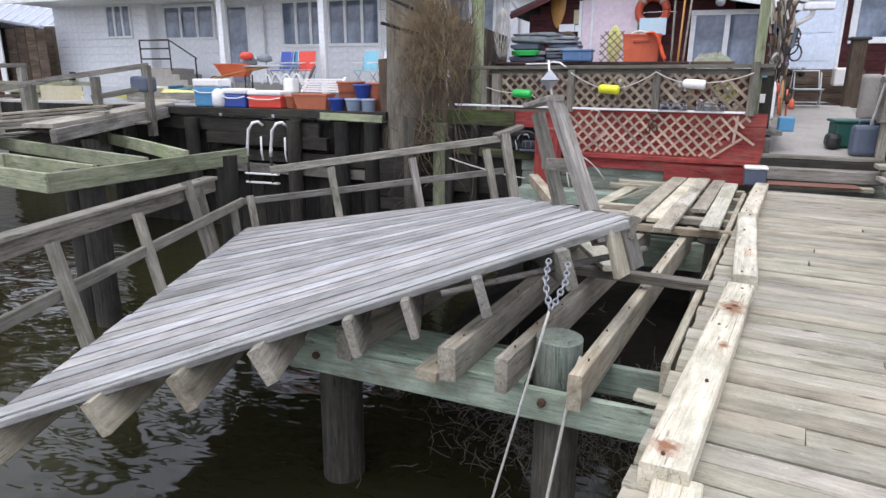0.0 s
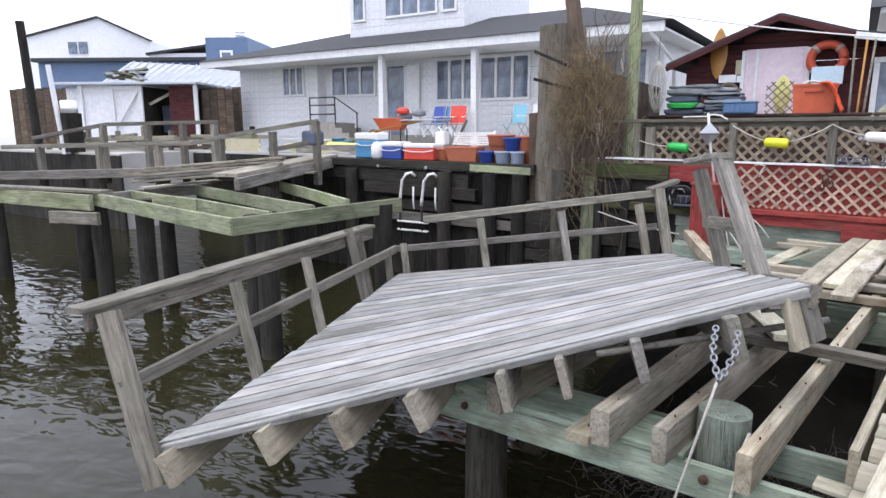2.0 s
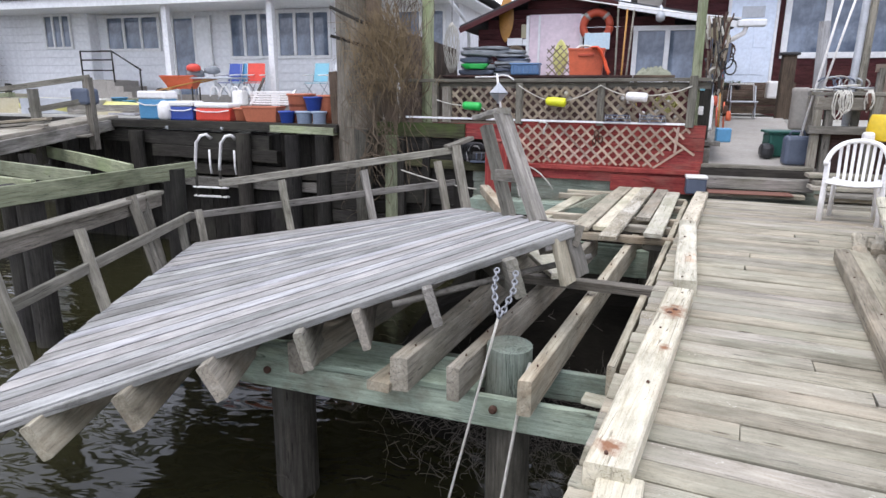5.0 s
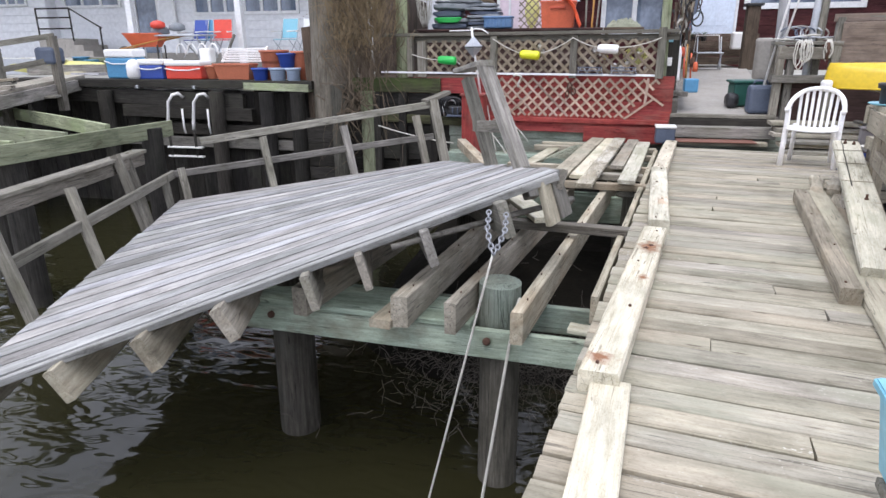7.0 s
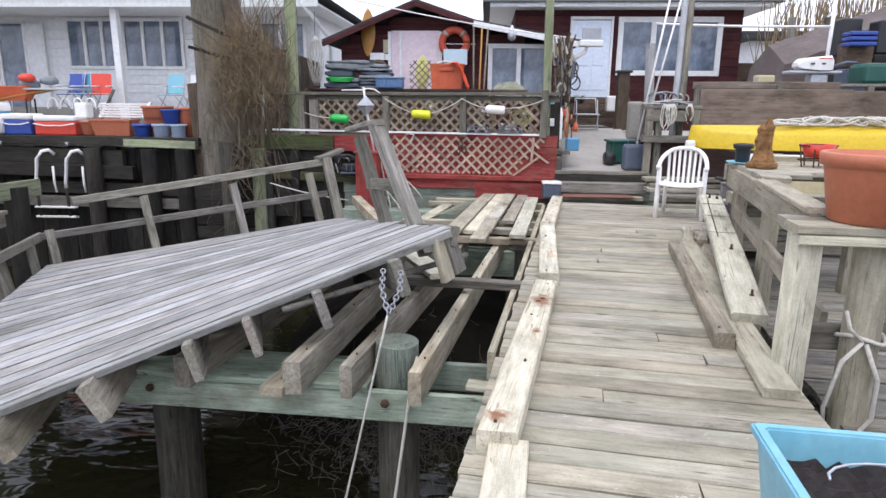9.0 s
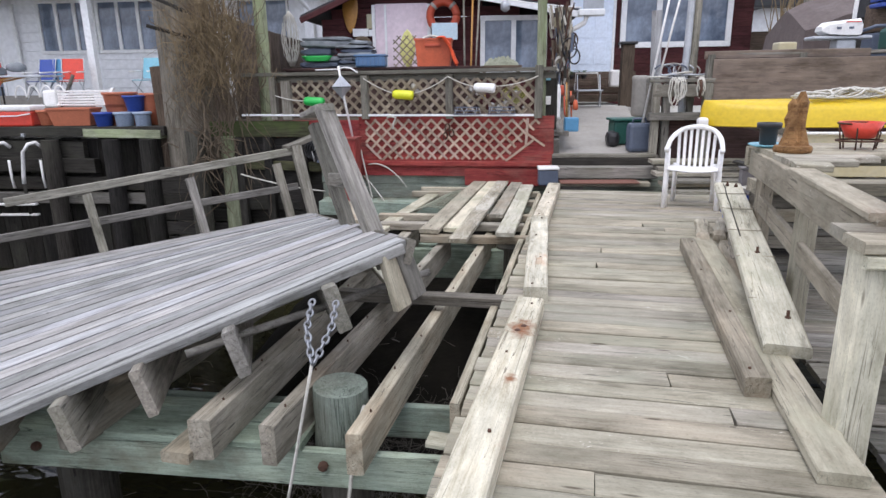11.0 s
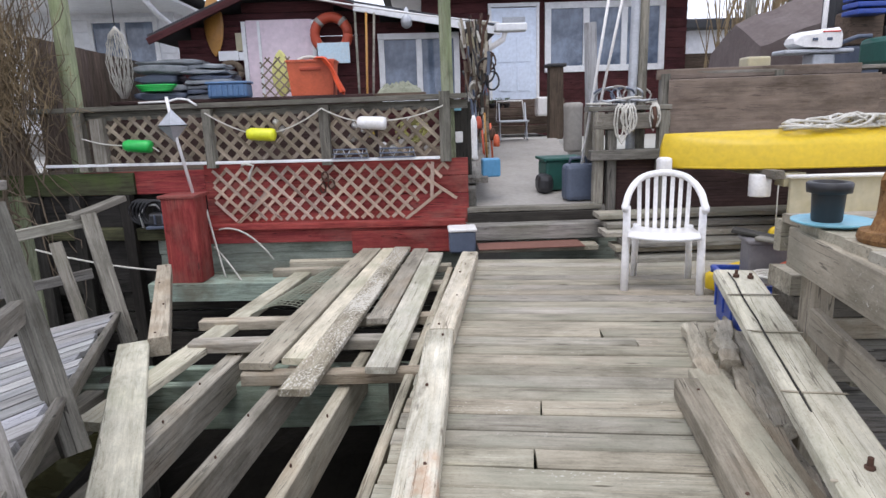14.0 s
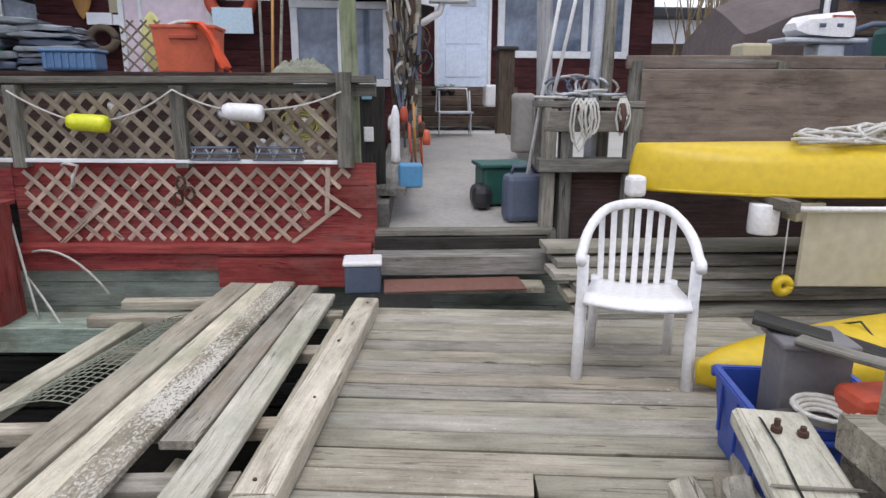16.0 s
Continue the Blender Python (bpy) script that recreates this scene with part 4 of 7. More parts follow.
for k in range(16):
    x, z = rnd.uniform(1.9, 3.7), rnd.uniform(0.98, 1.34)
    r = rnd.uniform(0.025, 0.06)
    ob = link("shell", revolve_bm([(r * 0.3, 0), (r, 0.012), (r * 0.7, 0.03), (0.004, 0.036)], 9), ("whiteplastic", "rope", "concrete", "yellow")[k % 4 if k > 12 else k % 3], None, "", True)
    ob.matrix_world = fence.matrix_world @ pose(x, 0.012, z, 90, 0, 0)
    tagged(ob, "pale shell hung behind the lattice", "shell", "hung shells")

# tangle of yellow line and a white pipe on the railing
for k in range(7):
    r = 0.05 + 0.012 * k
    tube("yellow_line", [fence.matrix_world @ Vector((3.50 + 0.02 * (k % 3) + r * 1.3 * math.cos(a), 0.03 + 0.008 * k, 1.17 + 0.02 * (k % 2) + r * math.sin(a))) for a in [2 * math.pi * j / 12 for j in range(13)]], 0.010, "paleyellow", None, 5, label="loop of faded yellow line hung behind the lattice", category="line", group="yellow line loops")
tube("white_pipe", [fence.matrix_world @ Vector(p) for p in ((0.70, -0.03, 1.546), (1.02, -0.04, 1.55), (1.13, -0.05, 1.575), (1.24, -0.07, 1.56), (1.34, -0.10, 1.50))], 0.011, "whiteplastic", None, 8, label="bent white pipe lying on the top rail", category="pipe")
for k in range(5):
    tube("black_hose", [fence.matrix_world @ Vector((0.62 + 0.05 * k + 0.14 * math.cos(a), -0.10 - 0.02 * k, 0.42 + 0.13 * math.sin(a))) for a in [2 * math.pi * j / 14 for j in range(15)]], 0.016, "black", None, 6, label="coil of black hose hung by the seawall", category="hose", group="black hose coils")

for k, (x, z) in enumerate(((2.60, 0.74), (2.66, 0.66), (2.57, 0.62))):
    ob = link("rusty_shackle", tube_bm([(0.035 * math.cos(a), 0, 0.05 * math.sin(a)) for a in [2 * math.pi * j / 10 for j in range(11)]], 0.010, 6), "rust", None, "", True)
    ob.matrix_world = fence.matrix_world @ pose(x, -0.075, z, 0, 0, 25 * k)
    tagged(ob, "rusty shackle hooked on the lattice", "shackle", "rusty shackles")

pump = thing("black_pump", "small black pump with a white hose by the seawall", "pump")
pump.matrix_world = fence.matrix_world @ pose(0.86, -0.12, 0.30, 0, 0, 8)
block("body", (-0.14, -0.07, -0.02), (0.16, 0.07, 0.12), "black", pump, 0.03)
block("base", (-0.17, -0.09, -0.05), (0.19, 0.09, -0.018), "slate", pump, 0.008)
for k in range(3):
    block("fin", (-0.08 + 0.08 * k, -0.085, 0.0), (-0.06 + 0.08 * k, -0.066, 0.10), "slate", pump, 0.004)
link("hose", tube_bm([(-0.22, 0.0, -0.04), (-0.24, 0.0, 0.10), (-0.17, 0.0, 0.20), (-0.06, 0.0, 0.20), (0.0, 0.0, 0.12)], 0.014, 6), "whiteplastic", pump, "white hose", True)

# floats on a cord
floats = [(0.70, 1.11, "greenplastic", "green"), (2.0, 1.19, "limeyellow", "yellow"), (3.14, 1.27, "whiteplastic", "white")]
for x, z, mat, nm in floats:
    bm = revolve_bm([(0.012, -0.165), (0.045, -0.155), (0.062, -0.12), (0.066, 0.10), (0.06, 0.125), (0.04, 0.135), (0.01, 0.137)], 18)
    ob = link("float", bm, mat, None, "", True)
    ob.matrix_world = fence.matrix_world @ pose(x, -0.13, z, 0, 94, 0)
    tagged(ob, f"{nm} plastic fishing float hanging on a cord from the railing", "float", "floats on the railing")
cord = thing("strung_cord", "white cord strung along the railing with floats", "cord")
for a, c, sg in (((0.10, 1.2), (0.56, 1.12), 0.02), ((0.83, 1.10), (0.9, 1.05), 0.0), ((1.42, 1.42), (1.86, 1.21), 0.02), ((2.14, 1.21), (2.62, 1.43), 0.03), ((2.62, 1.43), (3.0, 1.29), 0.02), ((3.28, 1.29), (3.85, 1.42), 0.03)):
    ob = tube("cord", [fence.matrix_world @ Vector((p.x, p.y, p.z)) for p in arc((a[0], -0.12, a[1]), (c[0], -0.12, c[1]), sg, 6)], 0.007, "rope", cord, 5)
refl = thing("radar_reflector", "grey diamond radar reflector on a white stick", "reflector")
Q = fence.matrix_world @ Vector((1.16, -0.30, 1.31))
bm = bmesh.new()
top, botm = bm.verts.new((0, 0, 0.16)), bm.verts.new((0, 0, -0.16))
ring = [bm.verts.new((0.14 * math.cos(a), 0.14 * math.sin(a), 0)) for a in (0.2, 1.77, 3.34, 4.91)]
for k in range(4):
    bm.faces.new((ring[k], ring[(k + 1) % 4], top))
    bm.faces.new((ring[(k + 1) % 4], ring[k], botm))
ob = part("diamond", bm, "steel", refl)
ob.location = Q
tube("seam", [Q + Vector((0.142 * math.cos(a), 0.142 * math.sin(a), 0)) for a in (0.2, 1.77, 3.34, 4.91, 6.48)], 0.006, "black", refl, 5)
tube("stick", [Q + Vector((-0.03, 0, 0.28)), Q, Q + Vector((0.12, 0.02, -0.72))], 0.016, "whiteplastic", refl, 8)
for i, (p0, p1, sg) in enumerate([((1.36, -0.2, 0.45), (1.55, -0.35, -0.25), 0.02), ((1.40, -0.2, 0.05), (1.75, -0.4, -0.3), -0.02), ((1.45, -0.15, 0.22), (2.02, -0.2, -0.10), -0.12), ((-0.4, -0.4, 0.1), (0.9, -0.5, -0.12), 0.03)]):
    tube("cord", [fence.matrix_world @ p for p in arc(p0, p1, sg, 8)], 0.010, "rope", None, 5, label="loose white cord hanging by the seawall", category="cord", group="loose cords")
tube("cord", [fence.matrix_world @ Vector(p) for p in ((1.75, -0.12, 0.88), (1.80, -0.16, 0.90), (1.88, -0.15, 0.88), (1.84, -0.16, 0.80), (1.83, -0.16, 0.72))], 0.014, "rope", None, 6, label="short knotted white cord on the rail", category="cord", group="loose cords")

# ---- raised walkway behind the steps ----
walkway = setting("floor_walkway", "grey worn walkway ramp up to the house", "walkway")
bm = bmesh.new()
bmesh.ops.create_cube(bm, size=1)
for v in bm.verts:
    yy = v.co.y + 0.5
    v.co = Vector((1.95 + v.co.x * 1.5 + 0.45 * yy, 9.68 + yy * 4.6, (0.33 + 0.5 * yy) if v.co.z > 0 else -0.6))
part("slab", bm, "concrete", walkway)
beam("nosing", (1.22, 9.66, 0.34), (2.62, 9.60, 0.34), 0.12, 0.05, "rail", walkway)
beam("step_board", (1.20, 9.50, 0.14), (2.60, 9.42, 0.14), 0.28, 0.15, "rail", walkway)
beam("step_board", (1.22, 9.62, 0.26), (2.58, 9.56, 0.26), 0.10, 0.10, "dark", walkway)
beam("step_board", (1.30, 9.20, 0.02), (2.45, 9.12, 0.02), 0.20, 0.05, "deck", walkway)
tagged(block("door_mat", (1.28, 8.98, 0.045), (2.30, 9.28, 0.058), "mat", None, 0.004), "red-brown mat before the step", "mat")
M1 = block("battery_box", (1.0, 9.10, 0.0), (1.26, 9.30, 0.21), "slate", None, 0.02)
tagged(M1, "grey-blue box by the step", "box")
M2 = block("box_lid", (0.99, 9.08, 0.212), (1.27, 9.31, 0.25), "whiteplastic", None, 0.015)
tagged(M2, "white lid on the grey-blue box", "lid")


# ---- plastic armchair ----
def armchair(at, turn):
    ch = thing("garden_chair", "white moulded plastic garden armchair with a slatted back", "chair", at=at, turn=turn)
    for sx in (-1, 1):
        ob = link("leg", tube_bm([(sx * 0.265, -0.26, 0.0), (sx * 0.262, -0.245, 0.25), (sx * 0.26, -0.22, 0.44), (sx * 0.262, -0.21, 0.64)], 0.030, 8, None, 0.95), "whiteplastic", ch, "", True)
        ob.scale = (1, 0.75, 1)
        link("leg", tube_bm([(sx * 0.21, 0.27, 0.0), (sx * 0.20, 0.22, 0.30), (sx * 0.20, 0.20, 0.44)], 0.026, 8), "whiteplastic", ch, "", True)
    pts = []
    for k in range(25):
        t2 = math.pi * k / 24
        x = 0.275 * math.cos(t2)
        lift = math.sin(t2)
        pts.append((x * (1 - 0.06 * lift), -0.20 + 0.43 * min(1, lift * 1.3), 0.64 + 0.205 * max(0, lift - 0.12) ** 0.7 / 0.914))
    pts = [(0.268, -0.25, 0.625)] + pts + [(-0.268, -0.25, 0.625)]
    ob = link("arm_and_back_rim", tube_bm(pts, 0.026, 8), "whiteplastic", ch, "", True)
    bm = bmesh.new()
    bmesh.ops.create_grid(bm, x_segments=8, y_segments=8, size=0.5)
    for v in bm.verts:
        x, y = v.co.x, v.co.y
        v.co = Vector((x * (0.50 - 0.08 * (y + 0.5)), y * 0.46 - 0.02, 0.465 - 0.02 * (1 - 4 * x * x) - 0.035 * (y + 0.5) + (0.0 if y > -0.45 else -0.03)))
    bmesh.ops.solidify(bm, geom=bm.faces[:], thickness=0.02)
    part("seat", bm, "whiteplastic", ch, "", True)
    for k in range(7):
        f = (k - 3) / 3
        topz = 0.85 - 0.055 * f * f
        beam_local("slat", (f * 0.175, 0.195, 0.36), (f * 0.185, 0.245, topz - 0.02), 0.012, 0.032, "whiteplastic", ch, up=(1, 0, 0), wob=0.0)
    return ch


armchair((2.56, 7.72, 0.0), -20)

# ---- objects round the steps and walkway ----
jug = thing("plastic_jerrycan", "slate-blue plastic jerrycan beside the walkway", "jerrycan", at=(2.47, 9.95, 0.36), turn=4)
block("body", (-0.17, -0.11, 0), (0.17, 0.11, 0.40), "slate", jug, 0.05)
tube("handle", [(-0.11, 0, 0.38), (-0.09, 0, 0.46), (0.07, 0, 0.46), (0.10, 0, 0.38)], 0.018, "slate", jug, 8)
ob = part("cap", revolve_bm([(0.03, 0), (0.03, 0.05), (0.02, 0.055)], 12), "black", jug)
ob.location = (0.12, 0, 0.39)
tubg = thing("green_tote", "dark green plastic tote on the walkway", "tote", at=(2.40, 10.55, 0.42), turn=3)
block("body", (-0.22, -0.2, 0), (0.22, 0.2, 0.34), "darkgreen", tubg, 0.03)
block("rim", (-0.25, -0.23, 0.34), (0.25, 0.23, 0.375), "darkgreen", tubg, 0.01)
tagged(block("black_bag", (2.08, 10.2, 0.40), (2.26, 10.5, 0.62), "black", None, 0.07), "black bag against the green tote", "bag")
tagged(block("blue_bin", (1.42, 9.98, 0.64), (1.62, 10.15, 0.84), "skyblue", None, 0.02), "small light blue bin on the ledge", "bin")
ledge = thing("step_ledge", "grey timber ledge along the walkway", "ledge")
beam("beam", (1.25, 9.75, 0.45), (1.45, 12.6, 0.72), 0.16, 0.20, "rail", ledge)
beam("beam", (1.36, 9.9, 0.62), (1.62, 13.2, 0.90), 0.22, 0.06, "rail", ledge)
# stacked boards beside the chair
stack = thing("board_stack", "stack of weathered boards forming a low ledge", "boards")
for i, (z, x0, x1, y) in enumerate([(0.02, 2.52, 5.4, 8.62), (0.08, 2.50, 5.0, 8.78), (0.135, 2.56, 5.3, 8.70), (0.19, 2.44, 4.9, 8.92), (0.245, 2.50, 5.2, 9.06), (0.31, 2.46, 4.8, 9.20)]):
    beam("board", (x0, y, z), (x1, y - 0.12, z), 0.30, 0.045, "deck" if i % 2 else "rail", stack)

# plywood screen and canoe
screen = thing("plywood_screen", "brown plywood screen behind the canoe", "screen")
beam("sheet", (3.30, 9.62, 1.31), (5.35, 9.42, 1.31), 0.02, 0.58, "plywood", screen)
beam("sheet", (5.36, 9.42, 1.30), (6.9, 9.27, 1.30), 0.02, 0.56, "plywood", screen)
beam("lower_panel", (3.25, 9.66, 0.62), (6.9, 9.30, 0.62), 0.02, 0.84, "brownpanel", screen)
for x in (3.28, 4.4, 5.6):
    beam("post", (x, 9.70 - (x - 3.3) * 0.1, 0.0), (x, 9.70 - (x - 3.3) * 0.1, 1.66), 0.09, 0.09, "rail", screen, up=(0, 1, 0))


def hull_bm(length, width, height, keel=0.25, stations=22, ring=14):
    """Closed kayak hull along x, pointed at both ends."""
    bm = bmesh.new()
    rows = []
    for i in range(stations + 1):
        f = i / stations
        s = max(0.02, math.sin(math.pi * min(max(f, 0.003), 0.997)) ** 0.62)
        row = []
        for k in range(ring):
            a = 2 * math.pi * k / ring
            y = width / 2 * s * math.cos(a)
            z = math.sin(a)
            z = height * (0.42 * s ** 0.6 * z if z > 0 else 0.58 * s ** keel * z)
            row.append(bm.verts.new(((f - 0.5) * length, y, z + 0.10 * height * (2 * f - 1) ** 2)))
        rows.append(row)
    for a, b2 in zip(rows, rows[1:]):
        for k in range(ring):
            bm.faces.new((a[k], a[(k + 1) % ring], b2[(k + 1) % ring], b2[k]))
    bm.faces.new(rows[0][::-1])
    bm.faces.new(rows[-1])
    bmesh.ops.recalc_face_normals(bm, faces=bm.faces)
    return bm


canoe = thing("yellow_canoe", "yellow canoe laid upside down on its rack before the plywood screen", "canoe", at=(4.9, 8.62, 0.95), turn=-5)
bm = bmesh.new()
rows = []
for i in range(26):
    f = i / 25
    x = -1.95 + 3.9 * f
    e = min(f, 1 - f)
    wd = 0.36 * (1 - (1 - min(1, e * 3.2)) ** 2.2) + 0.03
    hh = 0.30 - 0.01 * (1 - min(1, e * 5))
    row = []
    for k in range(11):
        a = math.pi * k / 10
        row.append(bm.verts.new((x + (0.04 * (1 - math.sin(a)) * (-1 if f < 0.5 else 1) if e < 0.02 else 0), -wd * math.cos(a), -0.14 + hh * (math.sin(a) ** 0.45))))
    rows.append(row)
for a, b2 in zip(rows, rows[1:]):
    for k in range(10):
        bm.faces.new((a[k], b2[k], b2[k + 1], a[k + 1]))
bm.faces.new(rows[0][::-1])
bm.faces.new(rows[-1])
bmesh.ops.recalc_face_normals(bm, faces=bm.faces)
part("hull", bm, "yellow", canoe, "", True)
for sy in (-1, 1):
    pts = []
    for i in range(26):
        f = i / 25
        e = min(f, 1 - f)
        pts.append((-1.95 + 3.9 * f, sy * (0.36 * (1 - (1 - min(1, e * 3.2)) ** 2.2) + 0.02), -0.145))
    tube("gunwale", pts, 0.014, "yellow", canoe, 6)
for x in (-1.2, 0.6):
    beam("canoe_rack", (4.9 + x, 9.35, 0.76), (4.9 + x, 8.20, 0.76), 0.09, 0.07, "rail", None, label="timber rack arm carrying the canoe", category="rack", group="canoe rack arms")
rnd = random.Random(3)
coil = thing("rope_coil", "tangled white rope heaped on the yellow canoe", "rope")
for j in range(20):
    cx, cy = 4.02 + 0.085 * j, 8.53 + rnd.uniform(-0.10, 0.08)
    hgt = 0.10 * min(1, (j + 1) / 5)
    pts = []
    rx, ry, ph = rnd.uniform(0.12, 0.24), rnd.uniform(0.08, 0.14), rnd.uniform(0, 6)
    for k in range(22):
        a = 2 * math.pi * k / 15 + ph
        pts.append((cx + rx * math.cos(a), cy + ry * math.sin(a), 1.125 + hgt * (0.5 + 0.5 * math.sin(a * 1.4 + j)) * rnd.uniform(0.85, 1.1)))
    tube("strand", pts, 0.0125, "rope", coil, 6)
tube("strand", [(3.85, 8.46, 1.118), (3.98, 8.44, 1.125), (4.3, 8.42, 1.122), (4.7, 8.45, 1.12)], 0.0125, "rope", coil, 6)

kayak = thing("yellow_kayak", "yellow kayak lying on the boards beyond the chair", "kayak", at=(4.34, 7.68, 0.12), turn=10)
ob = part("hull", hull_bm(3.2, 0.60, 0.33), "yellow", kayak, "", True)
for i, x in enumerate((-0.7, 0.1)):
    tube("deck_line", [(x, -0.3, 0.02), (x + 0.06, 0.0, 0.16), (x, 0.3, 0.02)], 0.006, "black", kayak, 5)

ob = link("paper_roll", revolve_bm([(0.085, 0), (0.09, 0.01), (0.09, 0.18), (0.085, 0.19)], 20), "whiteplastic", None, "", True)
ob.location = (3.66, 8.42, 0.56)
tagged(ob, "white roll hanging under the canoe", "roll")
brk = tagged(block("wooden_bracket", (3.83, 8.35, 0.64), (4.02, 8.5, 0.76), "cream", None, 0.008), "pale wooden bracket under the canoe", "bracket")
cream_t = thing("cream_board", "cream painted board hanging under the canoe rack", "board")
beam("sheet", (3.86, 8.31, 0.475), (5.35, 8.16, 0.475), 0.02, 0.48, "cream", cream_t)
tube("bar", [(3.80, 8.28, 0.735), (5.4, 8.12, 0.735)], 0.018, "whiteplastic", cream_t, 8)
tube("cord", [(3.79, 8.36, 0.66), (3.78, 8.34, 0.25)], 0.005, "rope", None, 5, label="thin cord with a yellow float", category="cord")
pts = [(0.042 * math.cos(2 * math.pi * k / 16), 0, 0.042 * math.sin(2 * math.pi * k / 16)) for k in range(17)]
ob = tube("ring_float", pts, 0.030, "yellow", None, 10, label="small yellow ring float on a cord", category="float")
ob.location = (3.78, 8.32, 0.24)
tagged(block("bow_buoy", (2.86, 8.62, 0.76), (2.98, 8.74, 0.90), "whiteplastic", None, 0.03), "white plastic buoy at the canoe bow", "buoy")

# work table between walkway and screen
bench = thing("work_table", "weathered timber work table beside the walkway", "table")
beam("top_board", (2.52, 9.86, 1.33), (3.35, 9.78, 1.33), 0.36, 0.05, "rail", bench)
beam("apron", (2.55, 9.66, 1.20), (3.32, 9.60, 1.20), 0.05, 0.16, "rail", bench)
beam("shelf", (2.52, 9.70, 0.86), (3.35, 9.62, 0.86), 0.22, 0.10, "rail", bench)
for x, y in ((2.60, 9.68), (2.74, 9.70), (3.25, 9.62), (2.62, 10.1)):
    beam("leg", (x, y, 0.0), (x, y, 1.30), 0.10, 0.10, "rail", bench, up=(0, 1, 0))
beam("lower_panel", (2.66, 9.75, 0.5), (3.3, 9.68, 0.5), 0.02, 0.7, "brownpanel", bench)
rnd = random.Random(19)
for x, zb in ((2.77, 1.02), (2.80, 0.98), (2.85, 1.06), (2.88, 1.08), (2.91, 1.10), (2.845, 1.12), (3.12, 1.10), (3.16, 1.14), (3.14, 1.18)):
    w = rnd.uniform(0.03, 0.06)
    pts = [(x + 0.02, 9.60, 1.375), (x - w * 0.6, 9.55, 1.33), (x - w, 9.53, (zb + 1.35) / 2), (x - w * 0.6, 9.53, zb + 0.05), (x, 9.53, zb), (x + w * 0.7, 9.53, zb + 0.06), (x + w, 9.54, (zb + 1.35) / 2), (x + w * 0.6, 9.55, 1.33), (x + 0.01, 9.60, 1.375)]
    tube("hanging_rope", pts, 0.009, "rope", None, 6, label="loop of white rope hung over the table apron", category="rope", group="hanging ropes")
tube("red_tag", [(3.13, 9.55, 1.34), (3.14, 9.53, 1.22), (3.12, 9.53, 1.12)], 0.022, "rust", None, 6, label="rusty red strap hung on the table apron", category="strap")
for x0, x1, zt in ((3.02, 3.08, 3.6), (3.13, 3.16, 3.4)):
    log("steel_pole" if x0 < 3.1 else "wooden_pole", (x0, 9.95, 0.4), (x1, 10.0, zt), 0.05, "steel" if x0 < 3.1 else "rail", None, label="tall grey pole by the work table", category="pole", group="tall poles", sides=12)
for p0, p1, r in (((2.49, 9.90, 0.76), (2.86, 9.95, 3.1), 0.016), ((2.66, 9.86, 1.35), (2.98, 9.9, 2.9), 0.016)):
    tube("fishing_rod", [p0, p1], r, "whiteplastic", None, 6, label="long white rod leaning on the table", category="rod", group="leaning rods")
tagged(log("blue_post", (3.04, 11.5, 0.6), (2.98, 11.5, 2.40), 0.085, "silver"), "pale blue-grey post on the walkway", "post")
# clutter on the table
rnd = random.Random(12)
for j in range(5):
    pts = []
    cx = 2.65 + 0.16 * j
    for k in range(18):
        a = 2 * math.pi * k / 14
        pts.append((cx + 0.13 * math.cos(a), 9.85 + 0.10 * math.sin(a), 1.375 + 0.025 * (j % 2) + 0.015 * rnd.random() + 0.05 * (j == 2)))
    tube("hose_coil", pts, 0.012, "steel" if j % 2 else "rope", None, 6, label="coil of grey hose on the work table", category="coil", group="coils on the table")

# ---- potting benches along the dock edge ----
near_bench = thing("potting_bench", "grey timber potting bench on posts at the dock edge", "bench")
beam("top_board", (1.70, 3.19, 0.80), (3.2, 3.01, 0.80), 0.17, 0.045, "deck", near_bench, top=True)
beam("top_board", (1.66, 3.01, 0.80), (3.2, 2.83, 0.80), 0.17, 0.045, "deck", near_bench, top=True)
beam("apron", (1.67, 2.95, 0.73), (2.9, 2.80, 0.73), 0.04, 0.05, "fresh", near_bench)
beam("leg", (1.745, 3.02, -0.3), (1.745, 3.02, 0.75), 0.13, 0.12, "fresh", near_bench, up=(0, 1, 0))
log("round_post", (2.12, 3.06, -2.4), (2.11, 3.06, 0.75), 0.095, "deck", near_bench)
beam("brace", (1.75, 3.14, 0.16), (3.2, 3.14, 0.16), 0.05, 0.14, "rail", near_bench)
tube("tied_rope", [(2.115 + 0.11 * math.cos(a), 3.06 + 0.11 * math.sin(a), 0.20 + 0.02 * math.sin(a * 2)) for a in [2 * math.pi * k / 16 for k in range(17)]], 0.012, "rope", None, 6, label="white rope tied round the bench post", category="rope")
tube("rope_loop", [(2.06, 2.95, 0.20), (1.97, 2.94, 0.10), (1.91, 2.94, -0.16), (1.93, 2.94, -0.29), (2.08, 2.94, -0.33), (2.16, 2.94, -0.22), (2.16, 2.94, 0.0), (2.08, 2.95, 0.19)], 0.012, "rope", None, 6, label="hanging loop of white rope on the post", category="rope")
tube("rope_end", [(2.06, 2.95, 0.20), (1.99, 2.95, 0.27), (1.97, 2.97, 0.36)], 0.010, "rope", None, 5, label="short end of the white rope on the post", category="rope")

far_bench = thing("corner_bench", "grey timber corner bench with a railing board", "bench")
for k in range(7):
    yb = 5.82 - 0.19 * k
    beam("top_board", (2.40 - 0.035 * k, yb, 0.86), (min(3.6, 2.36 + 1.2 * (yb - 4.66)), yb - 0.06, 0.86), 0.185, 0.04, "deck", far_bench, top=True)
